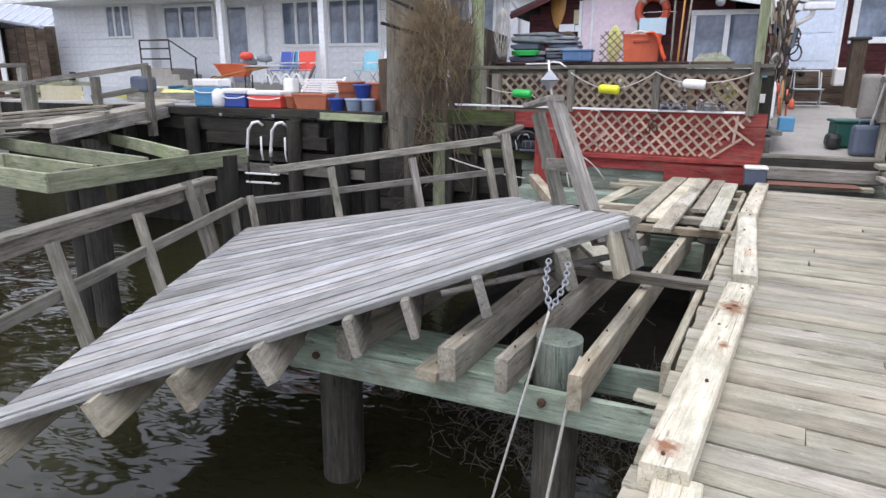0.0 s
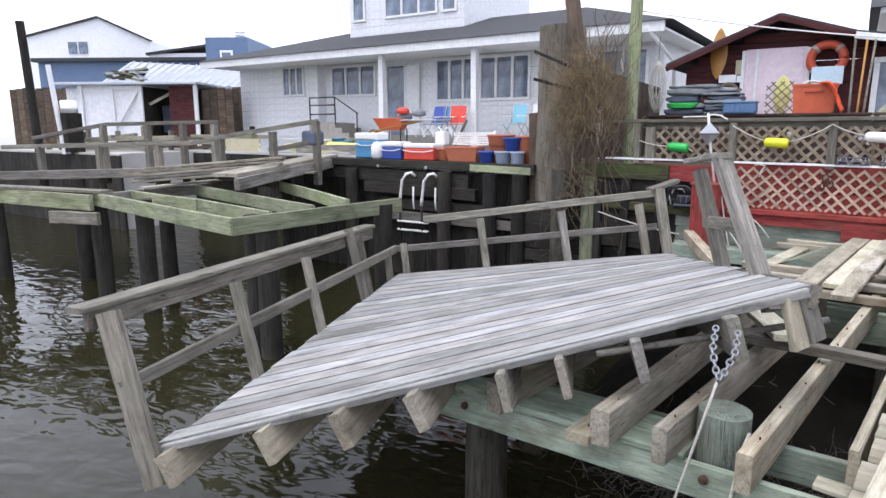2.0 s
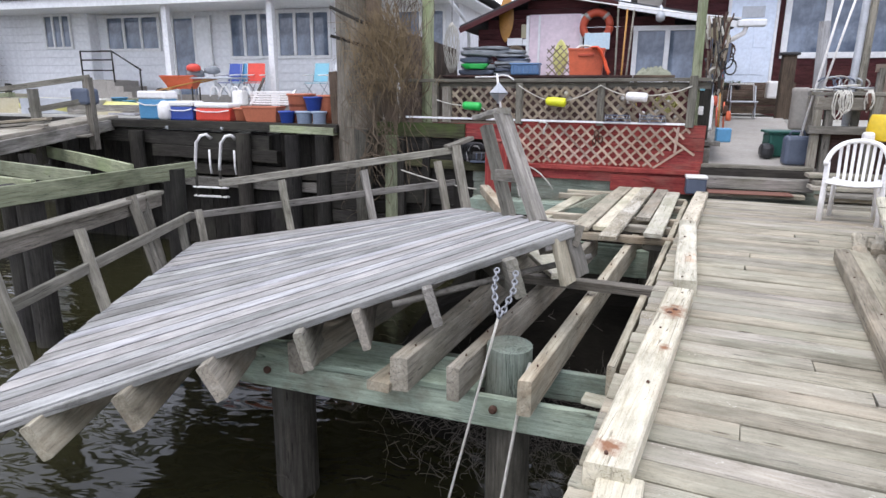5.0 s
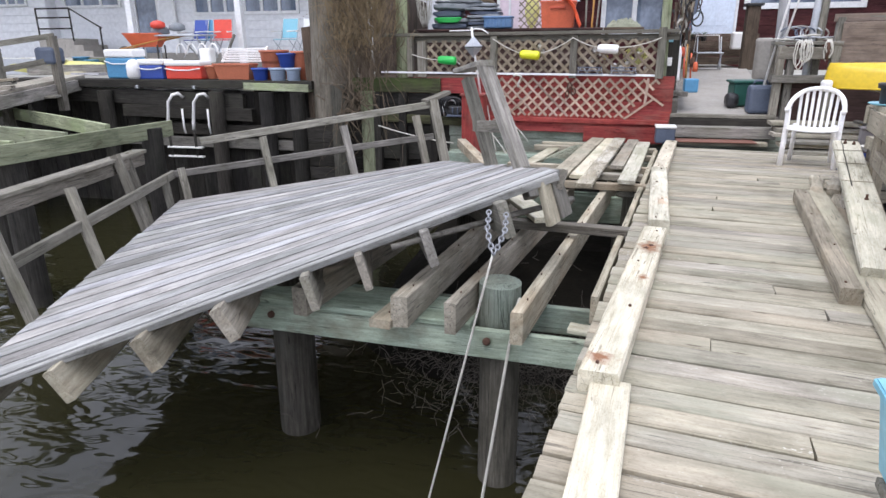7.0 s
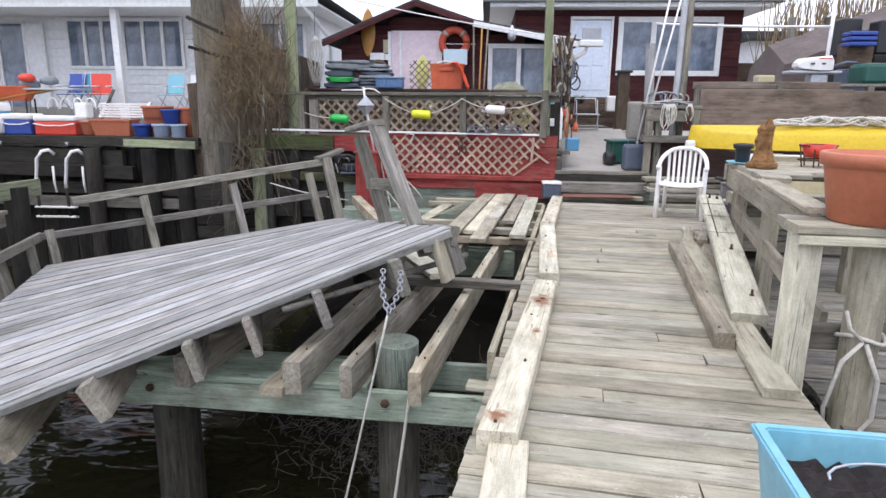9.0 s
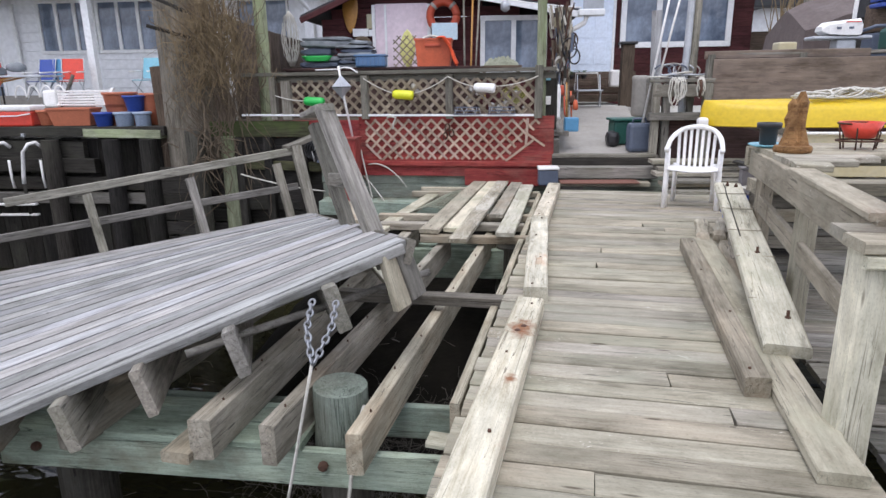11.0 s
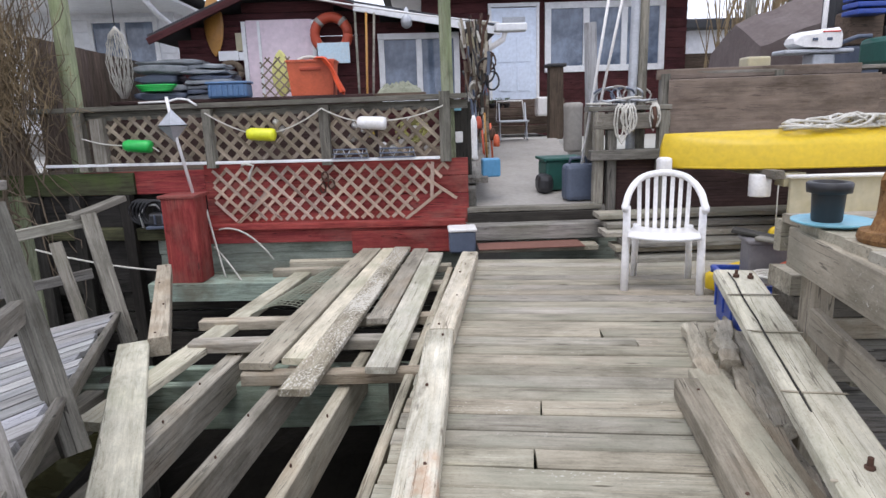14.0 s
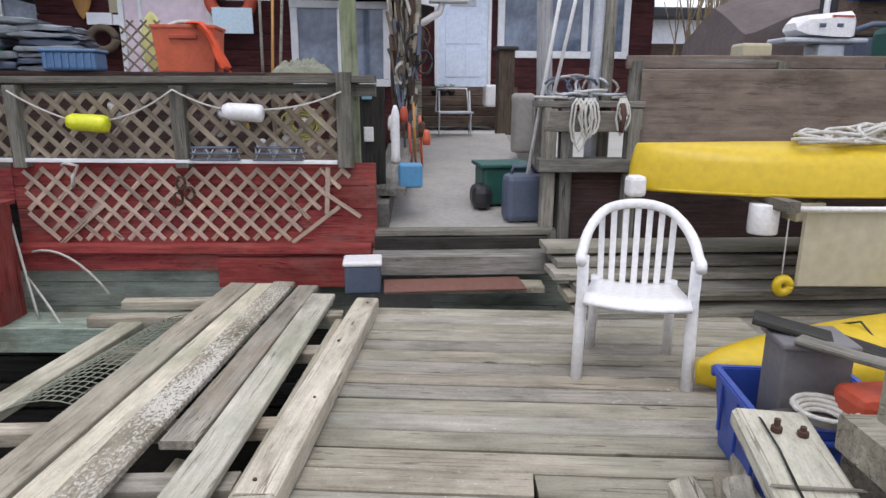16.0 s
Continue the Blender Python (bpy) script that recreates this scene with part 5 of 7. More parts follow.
beam("apron", (2.40, 5.93, 0.76), (3.5, 5.80, 0.76), 0.05, 0.15, "deck", far_bench)
beam("rail_board", (2.40, 5.80, 0.73), (1.87, 3.2, 0.73), 0.05, 0.18, "deck", far_bench)
beam("rail_cap", (2.20, 4.60, 0.825), (1.90, 3.22, 0.825), 0.14, 0.035, "deck", far_bench)
beam("mid_board", (2.44, 5.66, 0.42), (1.98, 3.18, 0.22), 0.04, 0.13, "deck", far_bench)
for x, y in ((2.48, 5.72), (2.27, 4.60), (3.4, 5.5), (2.06, 3.6), (3.3, 4.6)):
    beam("leg", (x, y, -0.4), (x, y, 0.80), 0.10, 0.10, "deck", far_bench, up=(0, 1, 0))

stage = setting("floor_stage", "lower boards beyond the benches", "deck")
for k in range(20):
    y = 3.0 + k * 0.24
    beam("plank", (2.05 + (y - 3) * 0.15, y, -0.30), (6.8, y - 0.55, -0.30), 0.22, 0.04, "rail", stage)
for y in (3.2, 7.0):
    beam("stringer", (3.0, y + 0.2, -0.44), (6.5, y - 0.5, -0.44), 0.08, 0.2, "joist", stage)
upper_stage = setting("floor_side_deck", "weathered boards under the chair and canoe", "deck")
for k in range(12):
    y = 7.25 + k * 0.16
    beam("plank", (2.62 + (k % 3) * 0.02, y - 0.18, -0.025), (6.8, y - 0.80, -0.025), 0.152, 0.04, "deck" if k % 3 else "rail", upper_stage)
# rotten edge timbers beside the ramp
for k, (p0, p1, z) in enumerate([((1.98, 4.7), (2.52, 6.7), -0.03), ((2.12, 5.0), (2.62, 6.9), -0.10), ((2.05, 4.6), (2.5, 6.5), -0.16), ((2.25, 5.5), (2.65, 6.8), 0.0), ((2.10, 5.75), (2.33, 6.62), 0.015), ((2.20, 5.9), (2.38, 6.75), -0.06), ((2.02, 5.2), (2.16, 5.95), -0.05), ((2.30, 6.3), (2.78, 6.95), 0.01), ((2.33, 6.15), (2.50, 6.60), 0.03)]):
    beam("rotten_timber", (*p0, z), (*p1, z + 0.02), 0.10, 0.08, "joist", None, label="crumbling rotten timber along the dock edge", category="timber", group="rotten timbers", wob=0.02, cuts=7, cham=0.015)


def pot(name, at, r0, r1, h, mat, label, rim=0.03, soil=True, category="pot", turn=0, slot=False):
    p = thing(name, label, category, at=at, turn=turn)
    bm = bmesh.new()
    revolve_bm([(r0 * 0.9, 0.0), (r0, 0.01), (r1 - 0.012, h - rim * 1.6), (r1 - 0.01, h - rim * 1.5), (r1 + 0.008, h - rim * 1.4), (r1 + 0.012, h - 0.006), (r1 + 0.004, h), (r1 - 0.012, h), (r1 - 0.03, h * 0.55), (0.01, h * 0.55)], 36, bm, close=False)
    part("body", bm, mat, p, "", True)
    if soil:
        bm = bmesh.new()
        bmesh.ops.create_circle(bm, cap_ends=True, segments=24, radius=r1 - 0.02)
        o = part("soil", bm, "soil", p)
        o.location = (0, 0, h * 0.82)
    if slot:
        block("drain_slot", (-0.05, -r0 - 0.032, 0.045), (0.05, -r0 - 0.004, 0.075), "black", p, 0.004)
    return p


pot("orange_planter", (2.08, 3.06, 0.802), 0.205, 0.262, 0.345, "terracotta", "large terracotta-coloured plastic planter on the bench", rim=0.045, slot=True)
pot("black_pot", (2.42, 5.62, 0.872), 0.058, 0.075, 0.165, "black", "black plastic plant pot on a saucer")
ob = link("saucer", revolve_bm([(0.12, 0), (0.155, 0.012), (0.155, 0.02), (0.12, 0.012)], 28), "aqua", None, "", True)
ob.location = (2.44, 5.61, 0.862)
tagged(ob, "pale aqua plastic saucer under the black pot", "saucer")
# carved figure kept as one plain shape
bm = revolve_bm([(0.19, 0), (0.20, 0.02), (0.19, 0.05), (0.14, 0.055)], 20)
rnd = random.Random(5)
revolve_bm([(0.10, 0.05), (0.115, 0.12), (0.09, 0.20), (0.105, 0.27), (0.07, 0.33), (0.075, 0.38), (0.04, 0.42)], 9, bm, (-0.055, 0, 0))
revolve_bm([(0.11, 0.05), (0.10, 0.2), (0.09, 0.34), (0.10, 0.40), (0.05, 0.48)], 7, bm, (0.07, 0.01, 0))
for v in bm.verts:
    if v.co.z > 0.06:
        v.co.x *= 0.72
        v.co.y *= 0.7
        v.co += Vector((rnd.uniform(-0.014, 0.014), rnd.uniform(-0.014, 0.014), rnd.uniform(-0.008, 0.008)))
ob = link("carved_statue", bm, "carved")
ob.location = (2.43, 5.24, 0.862)
ob.scale = (0.62, 0.62, 0.84)
tagged(ob, "brown carved wooden statue on a round base", "statue")
basket = thing("wire_basket", "rusty wire plant stand with a red pot", "plant stand", at=(2.95, 5.40, 0.862))
for z in (0.06, 0.18):
    tube("hoop", [(0.15 * math.cos(2 * math.pi * k / 18), 0.11 * math.sin(2 * math.pi * k / 18), z) for k in range(19)], 0.007, "rust", basket, 5)
for k in range(6):
    a = 2 * math.pi * k / 6
    tube("wire", [(0.15 * math.cos(a), 0.11 * math.sin(a), 0.18), (0.12 * math.cos(a), 0.09 * math.sin(a), 0.0)], 0.006, "rust", basket, 5)
ob = part("red_bowl", revolve_bm([(0.09, 0.08), (0.14, 0.19), (0.125, 0.19), (0.08, 0.1)], 20), "redplastic", basket, "red bowl", True)

# aqua planter trough near the camera
tub = thing("aqua_trough", "pale aqua plastic planter trough with dark soil", "planter", at=(1.305, 1.21, 0.0), turn=-6)


def trough(parent, lx, ly, z0, z1, mat, wall=0.018, flare=0.03):
    bm = bmesh.new()
    def ringv(dx, dy, z):
        return [bm.verts.new((sx * dx, sy * dy, z)) for sx, sy in ((-1, -1), (1, -1), (1, 1), (-1, 1))]
    rs = [ringv(lx - flare, ly - flare, z0), ringv(lx, ly, z1 - 0.03), ringv(lx + 0.015, ly + 0.015, z1 - 0.03), ringv(lx + 0.015, ly + 0.015, z1), ringv(lx - wall, ly - wall, z1), ringv(lx - flare - wall, ly - flare - wall, z0 + 0.02)]
    for a, b2 in zip(rs, rs[1:]):
        for k in range(4):
            bm.faces.new((a[k], a[(k + 1) % 4], b2[(k + 1) % 4], b2[k]))
    bm.faces.new(rs[0][::-1])
    bm.faces.new(rs[-1])
    bmesh.ops.recalc_face_normals(bm, faces=bm.faces)
    bmesh.ops.bevel(bm, geom=[e for e in bm.edges], offset=0.006, segments=2, affect="EDGES")
    return part("body", bm, mat, parent)


trough(tub, 0.42, 0.24, 0.23, 0.49, "aqua")
bm = bmesh.new()
bmesh.ops.create_grid(bm, x_segments=26, y_segments=14, size=0.5)
rnd = random.Random(2)
for v in bm.verts:
    v.co = Vector((v.co.x * 0.78, v.co.y * 0.42, 0.40 + rnd.uniform(-0.014, 0.02)))
part("soil", bm, "soil", tub)
for sx, sy in ((-0.3, -0.15), (0.3, -0.15), (-0.3, 0.15), (0.3, 0.15)):
    beam_local("stand_leg", (sx, sy, 0.0), (sx, sy, 0.23), 0.07, 0.07, "rail", tub, up=(0, 1, 0))
beam_local("stand_top", (-0.40, 0, 0.215), (0.40, 0, 0.215), 0.36, 0.03, "rail", tub)
tube("wire_loop", [(-0.12 + 0.18 * math.cos(a), 0.05 + 0.1 * math.sin(a), 0.45) for a in [math.pi * k / 10 for k in range(11)]], 0.004, "steel", tub, 5)

# blue crate with odds and ends under the ramp's high end
crate = thing("blue_crate", "blue plastic crate with a notched rim", "crate", at=(2.82, 6.71, 0.0), turn=-10)
trough(crate, 0.25, 0.25, 0.0, 0.34, "blue", flare=0.03)
for sy in (-0.262, 0.262):
    block("rim_lip", (-0.26, sy - 0.012, 0.29), (0.26, sy + 0.012, 0.31), "blue", crate, 0.004)
for sx in (-0.258,):
    for yy in (-0.16, 0.0, 0.16):
        block("rib", (sx + 0.002, yy - 0.008, 0.10), (sx + 0.016, yy + 0.008, 0.30), "blue", crate, 0.003)
gb = thing("grey_box", "grey metal box with a lid standing in the blue crate", "box", at=(2.80, 6.74, 0.06), turn=-12)
block("body", (-0.11, -0.08, 0.0), (0.13, 0.10, 0.48), "steel_dark", gb, 0.012)
block("lid", (-0.125, -0.10, 0.48), (0.14, 0.115, 0.505), "steel_dark", gb, 0.008)
beam("grey_plank", (2.72, 6.68, 0.575), (3.08, 6.26, 0.55), 0.07, 0.022, "rail", None, label="narrow grey plank laid across the box and boards", category="plank")
beam("dark_board", (2.66, 6.86, 0.60), (3.04, 6.62, 0.52), 0.13, 0.02, "dark", None, label="thin dark board leaning on the grey box", category="board")
for j in range(4):
    tube("white_hose", [(2.73 + (0.06 + 0.012 * j) * math.cos(a), 6.52 + (0.06 + 0.012 * j) * math.sin(a), 0.36 + 0.012 * j) for a in [2 * math.pi * k / 16 for k in range(17)]], 0.010, "rope", None, 5, label="coil of white hose in the blue crate", category="hose", group="white hose coils")
tagged(block("rag_bundle", (2.58, 6.50, 0.05), (2.86, 6.66, 0.345), "tarp", None, 0.05), "dark cloth bundle in the blue crate", "bundle")
tagged(block("red_block", (2.80, 6.44, 0.30), (3.14, 6.60, 0.46), "ringred", None, 0.035), "faded red plastic float block in the crate", "float")
for k in range(5):
    beam("stacked_board", (2.54 + 0.03 * (k % 2), 6.12, 0.03 + 0.112 * k), (3.75, 6.00, 0.03 + 0.112 * k), 0.24, 0.106, "rail" if k % 2 else "joist", None, label="thick grey board in the stack behind the corner bench", category="board", group="stacked boards", wob=0.006)

# ---- red house ----
rh = thing("red_house", "low maroon wooden house with white trim", "house")
def siding(parent, x0, x1, y, z0, z1, mat, step=0.19, name="clapboard", tilt=0.10):
    z = z0
    while z < z1 - 0.02:
        h = min(step, z1 - z)
        beam(name, (x0, y, z + h / 2), (x1, y, z + h / 2), 0.03, h - 0.006, mat, parent, up=(0, -tilt, 1), wob=0.0, cuts=1)
        z += step
def window(parent, x0, x1, y, z0, z1, panes, mat="white", fr=0.07, name="window"):
    w = new(name)
    w.parent = parent
    w.location = (0, 0, 0)
    for z in (z0 + fr / 2, z1 - fr / 2):
        beam("frame", (x0, y - 0.05, z), (x1, y - 0.05, z), 0.06, fr, mat, w)
    xs = [x0 + fr / 2 + (x1 - x0 - fr) * k / panes for k in range(panes + 1)]
    for x in xs:
        beam("frame", (x, y - 0.052, z0 + fr), (x, y - 0.052, z1 - fr), fr, 0.058, mat, w, up=(0, -1, 0))
    for a, c in zip(xs, xs[1:]):
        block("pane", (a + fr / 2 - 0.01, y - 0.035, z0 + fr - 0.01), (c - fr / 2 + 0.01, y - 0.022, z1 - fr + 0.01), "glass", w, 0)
    return w
siding(rh, 0.9, 7.0, 18.2, 1.3, 3.85, "maroon", 0.22)
block("wall", (0.9, 18.22, 0.6), (7.0, 24, 3.9), "maroon", rh, 0)
block("eave", (0.2, 17.6, 3.86), (7.6, 24.4, 3.98), "white", rh, 0.01)
bm = bmesh.new()
for p in ((0.0, 17.5, 3.98), (7.8, 17.5, 3.98), (7.8, 24.6, 3.98), (0.0, 24.6, 3.98), (0.0, 21, 5.0), (7.8, 21, 5.0)):
    bm.verts.new(p)
bm.verts.ensure_lookup_table()
for f in ((0, 1, 5, 4), (2, 3, 4, 5), (0, 4, 3), (1, 2, 5), (3, 2, 1, 0)):
    bm.faces.new([bm.verts[i] for i in f])
part("roof", bm, "roof", rh)
window(rh, 3.70, 6.48, 18.2, 2.14, 3.68, 3, fr=0.14)
door = block("door", (2.46, 18.10, 1.53), (3.50, 18.16, 3.58), "coldwhite", rh, 0.01)
for a in ((2.40, 2.47), (3.49, 3.56)):
    beam("door_frame", ((a[0] + a[1]) / 2, 18.12, 1.5), ((a[0] + a[1]) / 2, 18.12, 3.66), 0.07, 0.10, "white", rh, up=(0, -1, 0))
beam("door_frame", (2.40, 18.12, 3.64), (3.56, 18.12, 3.64), 0.10, 0.08, "white", rh)
block("door_light", (2.72, 18.085, 3.12), (3.24, 18.10, 3.38), "steel", rh, 0.01)
for zx in ((1.75, 2.30), (2.40, 2.95)):
    for xx in ((2.62, 2.92), (3.04, 3.34)):
        block("door_panel", (xx[0], 18.085, zx[0]), (xx[1], 18.10, zx[1]), "coldwhite", rh, 0.01)
# low front wing
siding(rh, -2.9, 1.78, 13.4, 0.75, 2.55, "maroon", 0.20)
block("wall", (-2.9, 13.42, 0.6), (1.78, 17.5, 2.55), "maroon", rh, 0)
siding(rh, -2.7, 0.9, 13.4, 2.55, 2.73, "maroon", 0.18)
siding(rh, -2.3, 0.2, 13.4, 2.73, 2.91, "maroon", 0.18)
siding(rh, -1.9, -0.5, 13.4, 2.91, 3.07, "maroon", 0.16)
for p0, p1 in (((-3.2, 2.50), (-1.3, 3.27)), ((-1.3, 3.27), (-0.1, 2.88)), ((-0.1, 2.88), (2.0, 2.50))):
    beam("roof_slope", (p0[0], 15.3, p0[1] + 0.06), (p1[0], 15.3, p1[1] + 0.06), 4.6, 0.08, "roof", rh, cuts=2)
beam("fascia", (-0.15, 12.98, 2.90), (2.02, 12.98, 2.50), 0.03, 0.11, "white", rh)
beam("fascia", (-3.2, 12.98, 2.50), (-1.3, 12.98, 3.28), 0.03, 0.10, "maroon", rh)
beam("fascia", (-1.3, 12.98, 3.28), (-0.15, 12.98, 2.90), 0.03, 0.10, "maroon", rh)
window(rh, 0.16, 1.42, 13.4, 1.50, 2.55, 2, fr=0.09)
pd = block("pink_door", (-1.84, 13.30, 1.2), (-0.84, 13.35, 2.80), "pinkwhite", rh, 0.01)
for a in ((-1.9, -1.84), (-0.84, -0.78), (-1.66, -1.62)):
    block("door_frame", (a[0], 13.27, 1.2), (a[1], 13.31, 2.78), "white", rh, 0.005)
deck2 = setting("floor_terrace", "raised timber terrace behind the lattice railing", "terrace")
for k in range(16):
    y = 9.95 + k * 0.22
    beam("plank", (-3.6, y + 0.30, 0.80), (1.15, y - 0.05, 0.80), 0.205, 0.04, "fence", deck2)
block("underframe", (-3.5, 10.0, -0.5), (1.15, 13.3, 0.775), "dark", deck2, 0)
mid_wall = thing("hung_wall", "brown timber wall end hung with tools and hooks", "wall")
siding(mid_wall, 1.50, 1.78, 12.6, 0.7, 2.6, "joist", 0.18, "board")
beam("post", (1.06, 9.78, 0.85), (1.04, 9.80, 3.9), 0.12, 0.12, "mossy", mid_wall, up=(0, 1, 0))
rnd = random.Random(21)
cols = ["rust", "black", "fence", "slate", "rust", "dark", "joist", "rope"]
for k in range(110):
    x, y, z = 1.46 + rnd.uniform(-0.05, 0.26), 12.3 + rnd.uniform(-0.5, 0.25), 0.95 + rnd.uniform(0, 1.45)
    h, w = rnd.uniform(0.10, 0.42), rnd.uniform(0.012, 0.05)
    lean = rnd.uniform(-0.06, 0.06)
    ob = beam("hung_tool", (x, y, z), (x + lean, y + 0.02, z + h), w, rnd.uniform(0.01, 0.05), cols[k % 8], None, up=(0, -1, 0), label="small dark tool or strap hung on the wall end", category="tool", group="hung tools", wob=0.006)
for k, (x, z, mat) in enumerate(((1.40, 1.12, "whiteplastic"), (1.42, 1.02, "rope"), (1.72, 1.06, "rust"), (1.76, 0.98, "orange"), (1.52, 1.22, "ringred"))):
    ob = link("hung_bottle", revolve_bm([(0.02, 0.16), (0.035, 0.13), (0.045, 0.06), (0.04, 0.0)], 10), mat, None, "", True)
    ob.location = (x, 11.8 - 0.1 * k, z - 0.1)
    tagged(ob, "small bottle or float hung on the wall end", "bottle", "hung bottles")
tube("gutter_pipe", [(1.61, 12.4, 2.10), (1.98, 12.4, 2.32), (2.02, 12.4, 2.46)], 0.04, "whiteplastic", None, 10, label="white drain pipe elbow under the eave", category="pipe")
tagged(block("lamp_box", (1.86, 12.3, 2.42), (2.31, 12.5, 2.53), "white", None, 0.02), "grey flood lamp housing under the eave", "lamp")
tagged(block("wall_box", (1.46, 12.40, 2.20), (1.66, 12.52, 2.42), "cream", None, 0.015), "cream vent box on the wall", "vent")
glass_float = link("hanging_float", revolve_bm([(0.01, 0.16), (0.03, 0.13), (0.05, 0.05), (0.085, 0.0), (0.08, -0.10), (0.03, -0.14)], 14), "steel", None, "", True)
glass_float.location = (0.62, 13.0, 2.72)
tagged(glass_float, "grey glass float hanging from the eave", "float")
garden_table = thing("folding_table", "small folding metal table with clutter on the walkway", "table", at=(2.38, 14.2, 0.83))
block("top", (-0.28, -0.25, 0.30), (0.24, 0.25, 0.33), "steel", garden_table, 0.01)
tube("back_hoop", [(-0.27, 0.22, 0.32), (-0.25, 0.27, 0.66), (0.20, 0.27, 0.66), (0.23, 0.22, 0.32)], 0.014, "whiteplastic", garden_table, 6)
for sx in (-0.26, 0.2):
    tube("leg", [(sx, -0.25, 0), (sx + 0.04, 0.25, 0.62)], 0.014, "steel", garden_table, 6)
    tube("leg", [(sx + 0.04, 0.25, 0), (sx, -0.25, 0.32)], 0.014, "steel", garden_table, 6)
for k in range(4):
    beam("house_step", (2.0, 15.8 + 0.3 * k, 0.95 + 0.17 * k), (3.8, 15.8 + 0.3 * k, 0.95 + 0.17 * k), 0.32, 0.16, "fence", None, label="timber step up to the house door", category="step", group="house steps")
tagged(block("white_bucket", (3.02, 15.4, 1.20), (3.30, 15.7, 1.56), "whiteplastic", None, 0.04), "white bucket near the house steps", "bucket")
lantern = thing("lantern_post", "dark timber post topped with a lantern", "post", at=(3.17, 14.5, 0.62))
beam_local("post", (0, 0, 0), (0, 0, 1.42), 0.24, 0.24, "fence", lantern, up=(0, 1, 0))
block("cap", (-0.17, -0.17, 1.42), (0.17, 0.17, 1.48), "black", lantern, 0.02)
ob = link("grey_barrel", revolve_bm([(0.12, 0), (0.135, 0.04), (0.135, 0.60), (0.14, 0.62), (0.14, 0.68), (0.10, 0.70)], 20), "concrete", None, "", True)
ob.location = (2.99, 12.4, 0.72)
tagged(ob, "stained grey barrel beside the walkway", "barrel")

# things on the terrace
oc = thing("orange_tub", "orange plastic tub holding rope and an orange jacket", "tub", at=(-0.56, 11.4, 1.602))

bm = bmesh.new()
bmesh.ops.create_grid(bm, x_segments=14, y_segments=14, size=0.5)
for v in bm.verts:
    u, w2 = v.co.x + 0.5, v.co.y + 0.5
    fold = 0.030 * math.sin(u * 17 + 2 * w2) + 0.02 * noise.noise((u * 5, w2 * 4, 3))
    over = max(0.0, w2 - 0.35)
    v.co = Vector((0.08 + 0.26 * min(w2, 0.5) + over * 0.26 + fold * 0.6, -0.36 + 0.34 * u + fold, 0.45 - 0.62 * over - 0.10 * (u - 0.4) ** 2 + fold * 0.4))
bmesh.ops.solidify(bm, geom=bm.faces[:], thickness=0.012)
part("jacket", bm, "jacket", oc, "orange cloth jacket hanging over the rim", True)
tube("rope", [(-0.05 + 0.13 * math.cos(a), -0.05 + 0.1 * math.sin(a), 0.42 + 0.06 * math.sin(a)) for a in [2 * math.pi * k / 14 for k in range(15)]], 0.02, "rope", oc, 6, "pale rope loop")
trough(oc, 0.29, 0.20, 0.0, 0.43, "orange", flare=0.03)
block("grip", (-0.13, -0.222, 0.30), (0.13, -0.196, 0.34), "ringred", oc, 0.008)
counter = thing("side_table", "dark timber counter along the terrace", "counter")
block("body", (-2.97, 11.13, 0.82), (0.17, 12.0, 1.56), "brownpanel", counter, 0.01)
block("top", (-3.0, 11.1, 1.56), (0.2, 12.0, 1.60), "brownpanel", counter, 0.008)
rnd = random.Random(52)
for k, (x, z, w, h) in enumerate([(-2.45, 1.60, 0.62, 0.10), (-2.42, 1.70, 0.60, 0.10), (-2.40, 1.92, 0.66, 0.12), (-2.5, 1.80, 0.5, 0.12), (-2.30, 2.03, 0.8, 0.05),
                                  (-1.86, 1.60, 0.52, 0.06), (-1.84, 1.66, 0.54, 0.06), (-1.86, 1.72, 0.50, 0.06), (-1.85, 1.78, 0.56, 0.06), (-1.82, 1.84, 0.50, 0.06), (-1.88, 1.90, 0.56, 0.06), (-1.90, 1.96, 0.52, 0.07)]):
    bm = bmesh.new()
    bmesh.ops.create_cube(bm, size=1)
    bmesh.ops.subdivide_edges(bm, edges=bm.edges[:], cuts=5, use_grid_fill=True)
    off = rnd.uniform(0, 50)
    for v in bm.verts:
        x2, y2, z2 = v.co
        round_ = (1 - abs(2 * x2) ** 5 * 0.35) * (1 - abs(2 * y2) ** 5 * 0.35)
        sag = 0.03 * noise.noise((x2 * 3 + off, y2 * 3, z2)) 
        v.co = Vector((x2 * w + 0.03 * noise.noise((x2 * 5, y2 * 5, z2 * 5 + off)), y2 * 0.5, z2 * h * round_ * 1.05 + sag))
    ob = link("folded_cushion", bm, "grey" if k % 3 else "slate", None, "", True)
    ob.location = (x, 11.52 + 0.03 * (k % 2), z + h / 2)
    tagged(ob, "grey weathered cushion stacked on the terrace counter", "cushion", "stacked cushions")
bc = thing("blue_tub", "ribbed dusty blue tub on the terrace counter", "tub", at=(-1.56, 11.2, 1.602))
block("body", (-0.24, -0.14, 0.0), (0.24, 0.14, 0.17), "deepblue", bc, 0.03)
block("rim", (-0.255, -0.155, 0.165), (0.255, 0.155, 0.195), "deepblue", bc, 0.012)
for k in range(7):
    block("rib", (-0.21 + 0.065 * k, -0.155, 0.02), (-0.185 + 0.065 * k, -0.13, 0.16), "deepblue", bc, 0.006)
np_ = link("fishing_net", bmesh.new(), "netting")
bm = bmesh.new()
bmesh.ops.create_grid(bm, x_segments=22, y_segments=14, size=0.5)
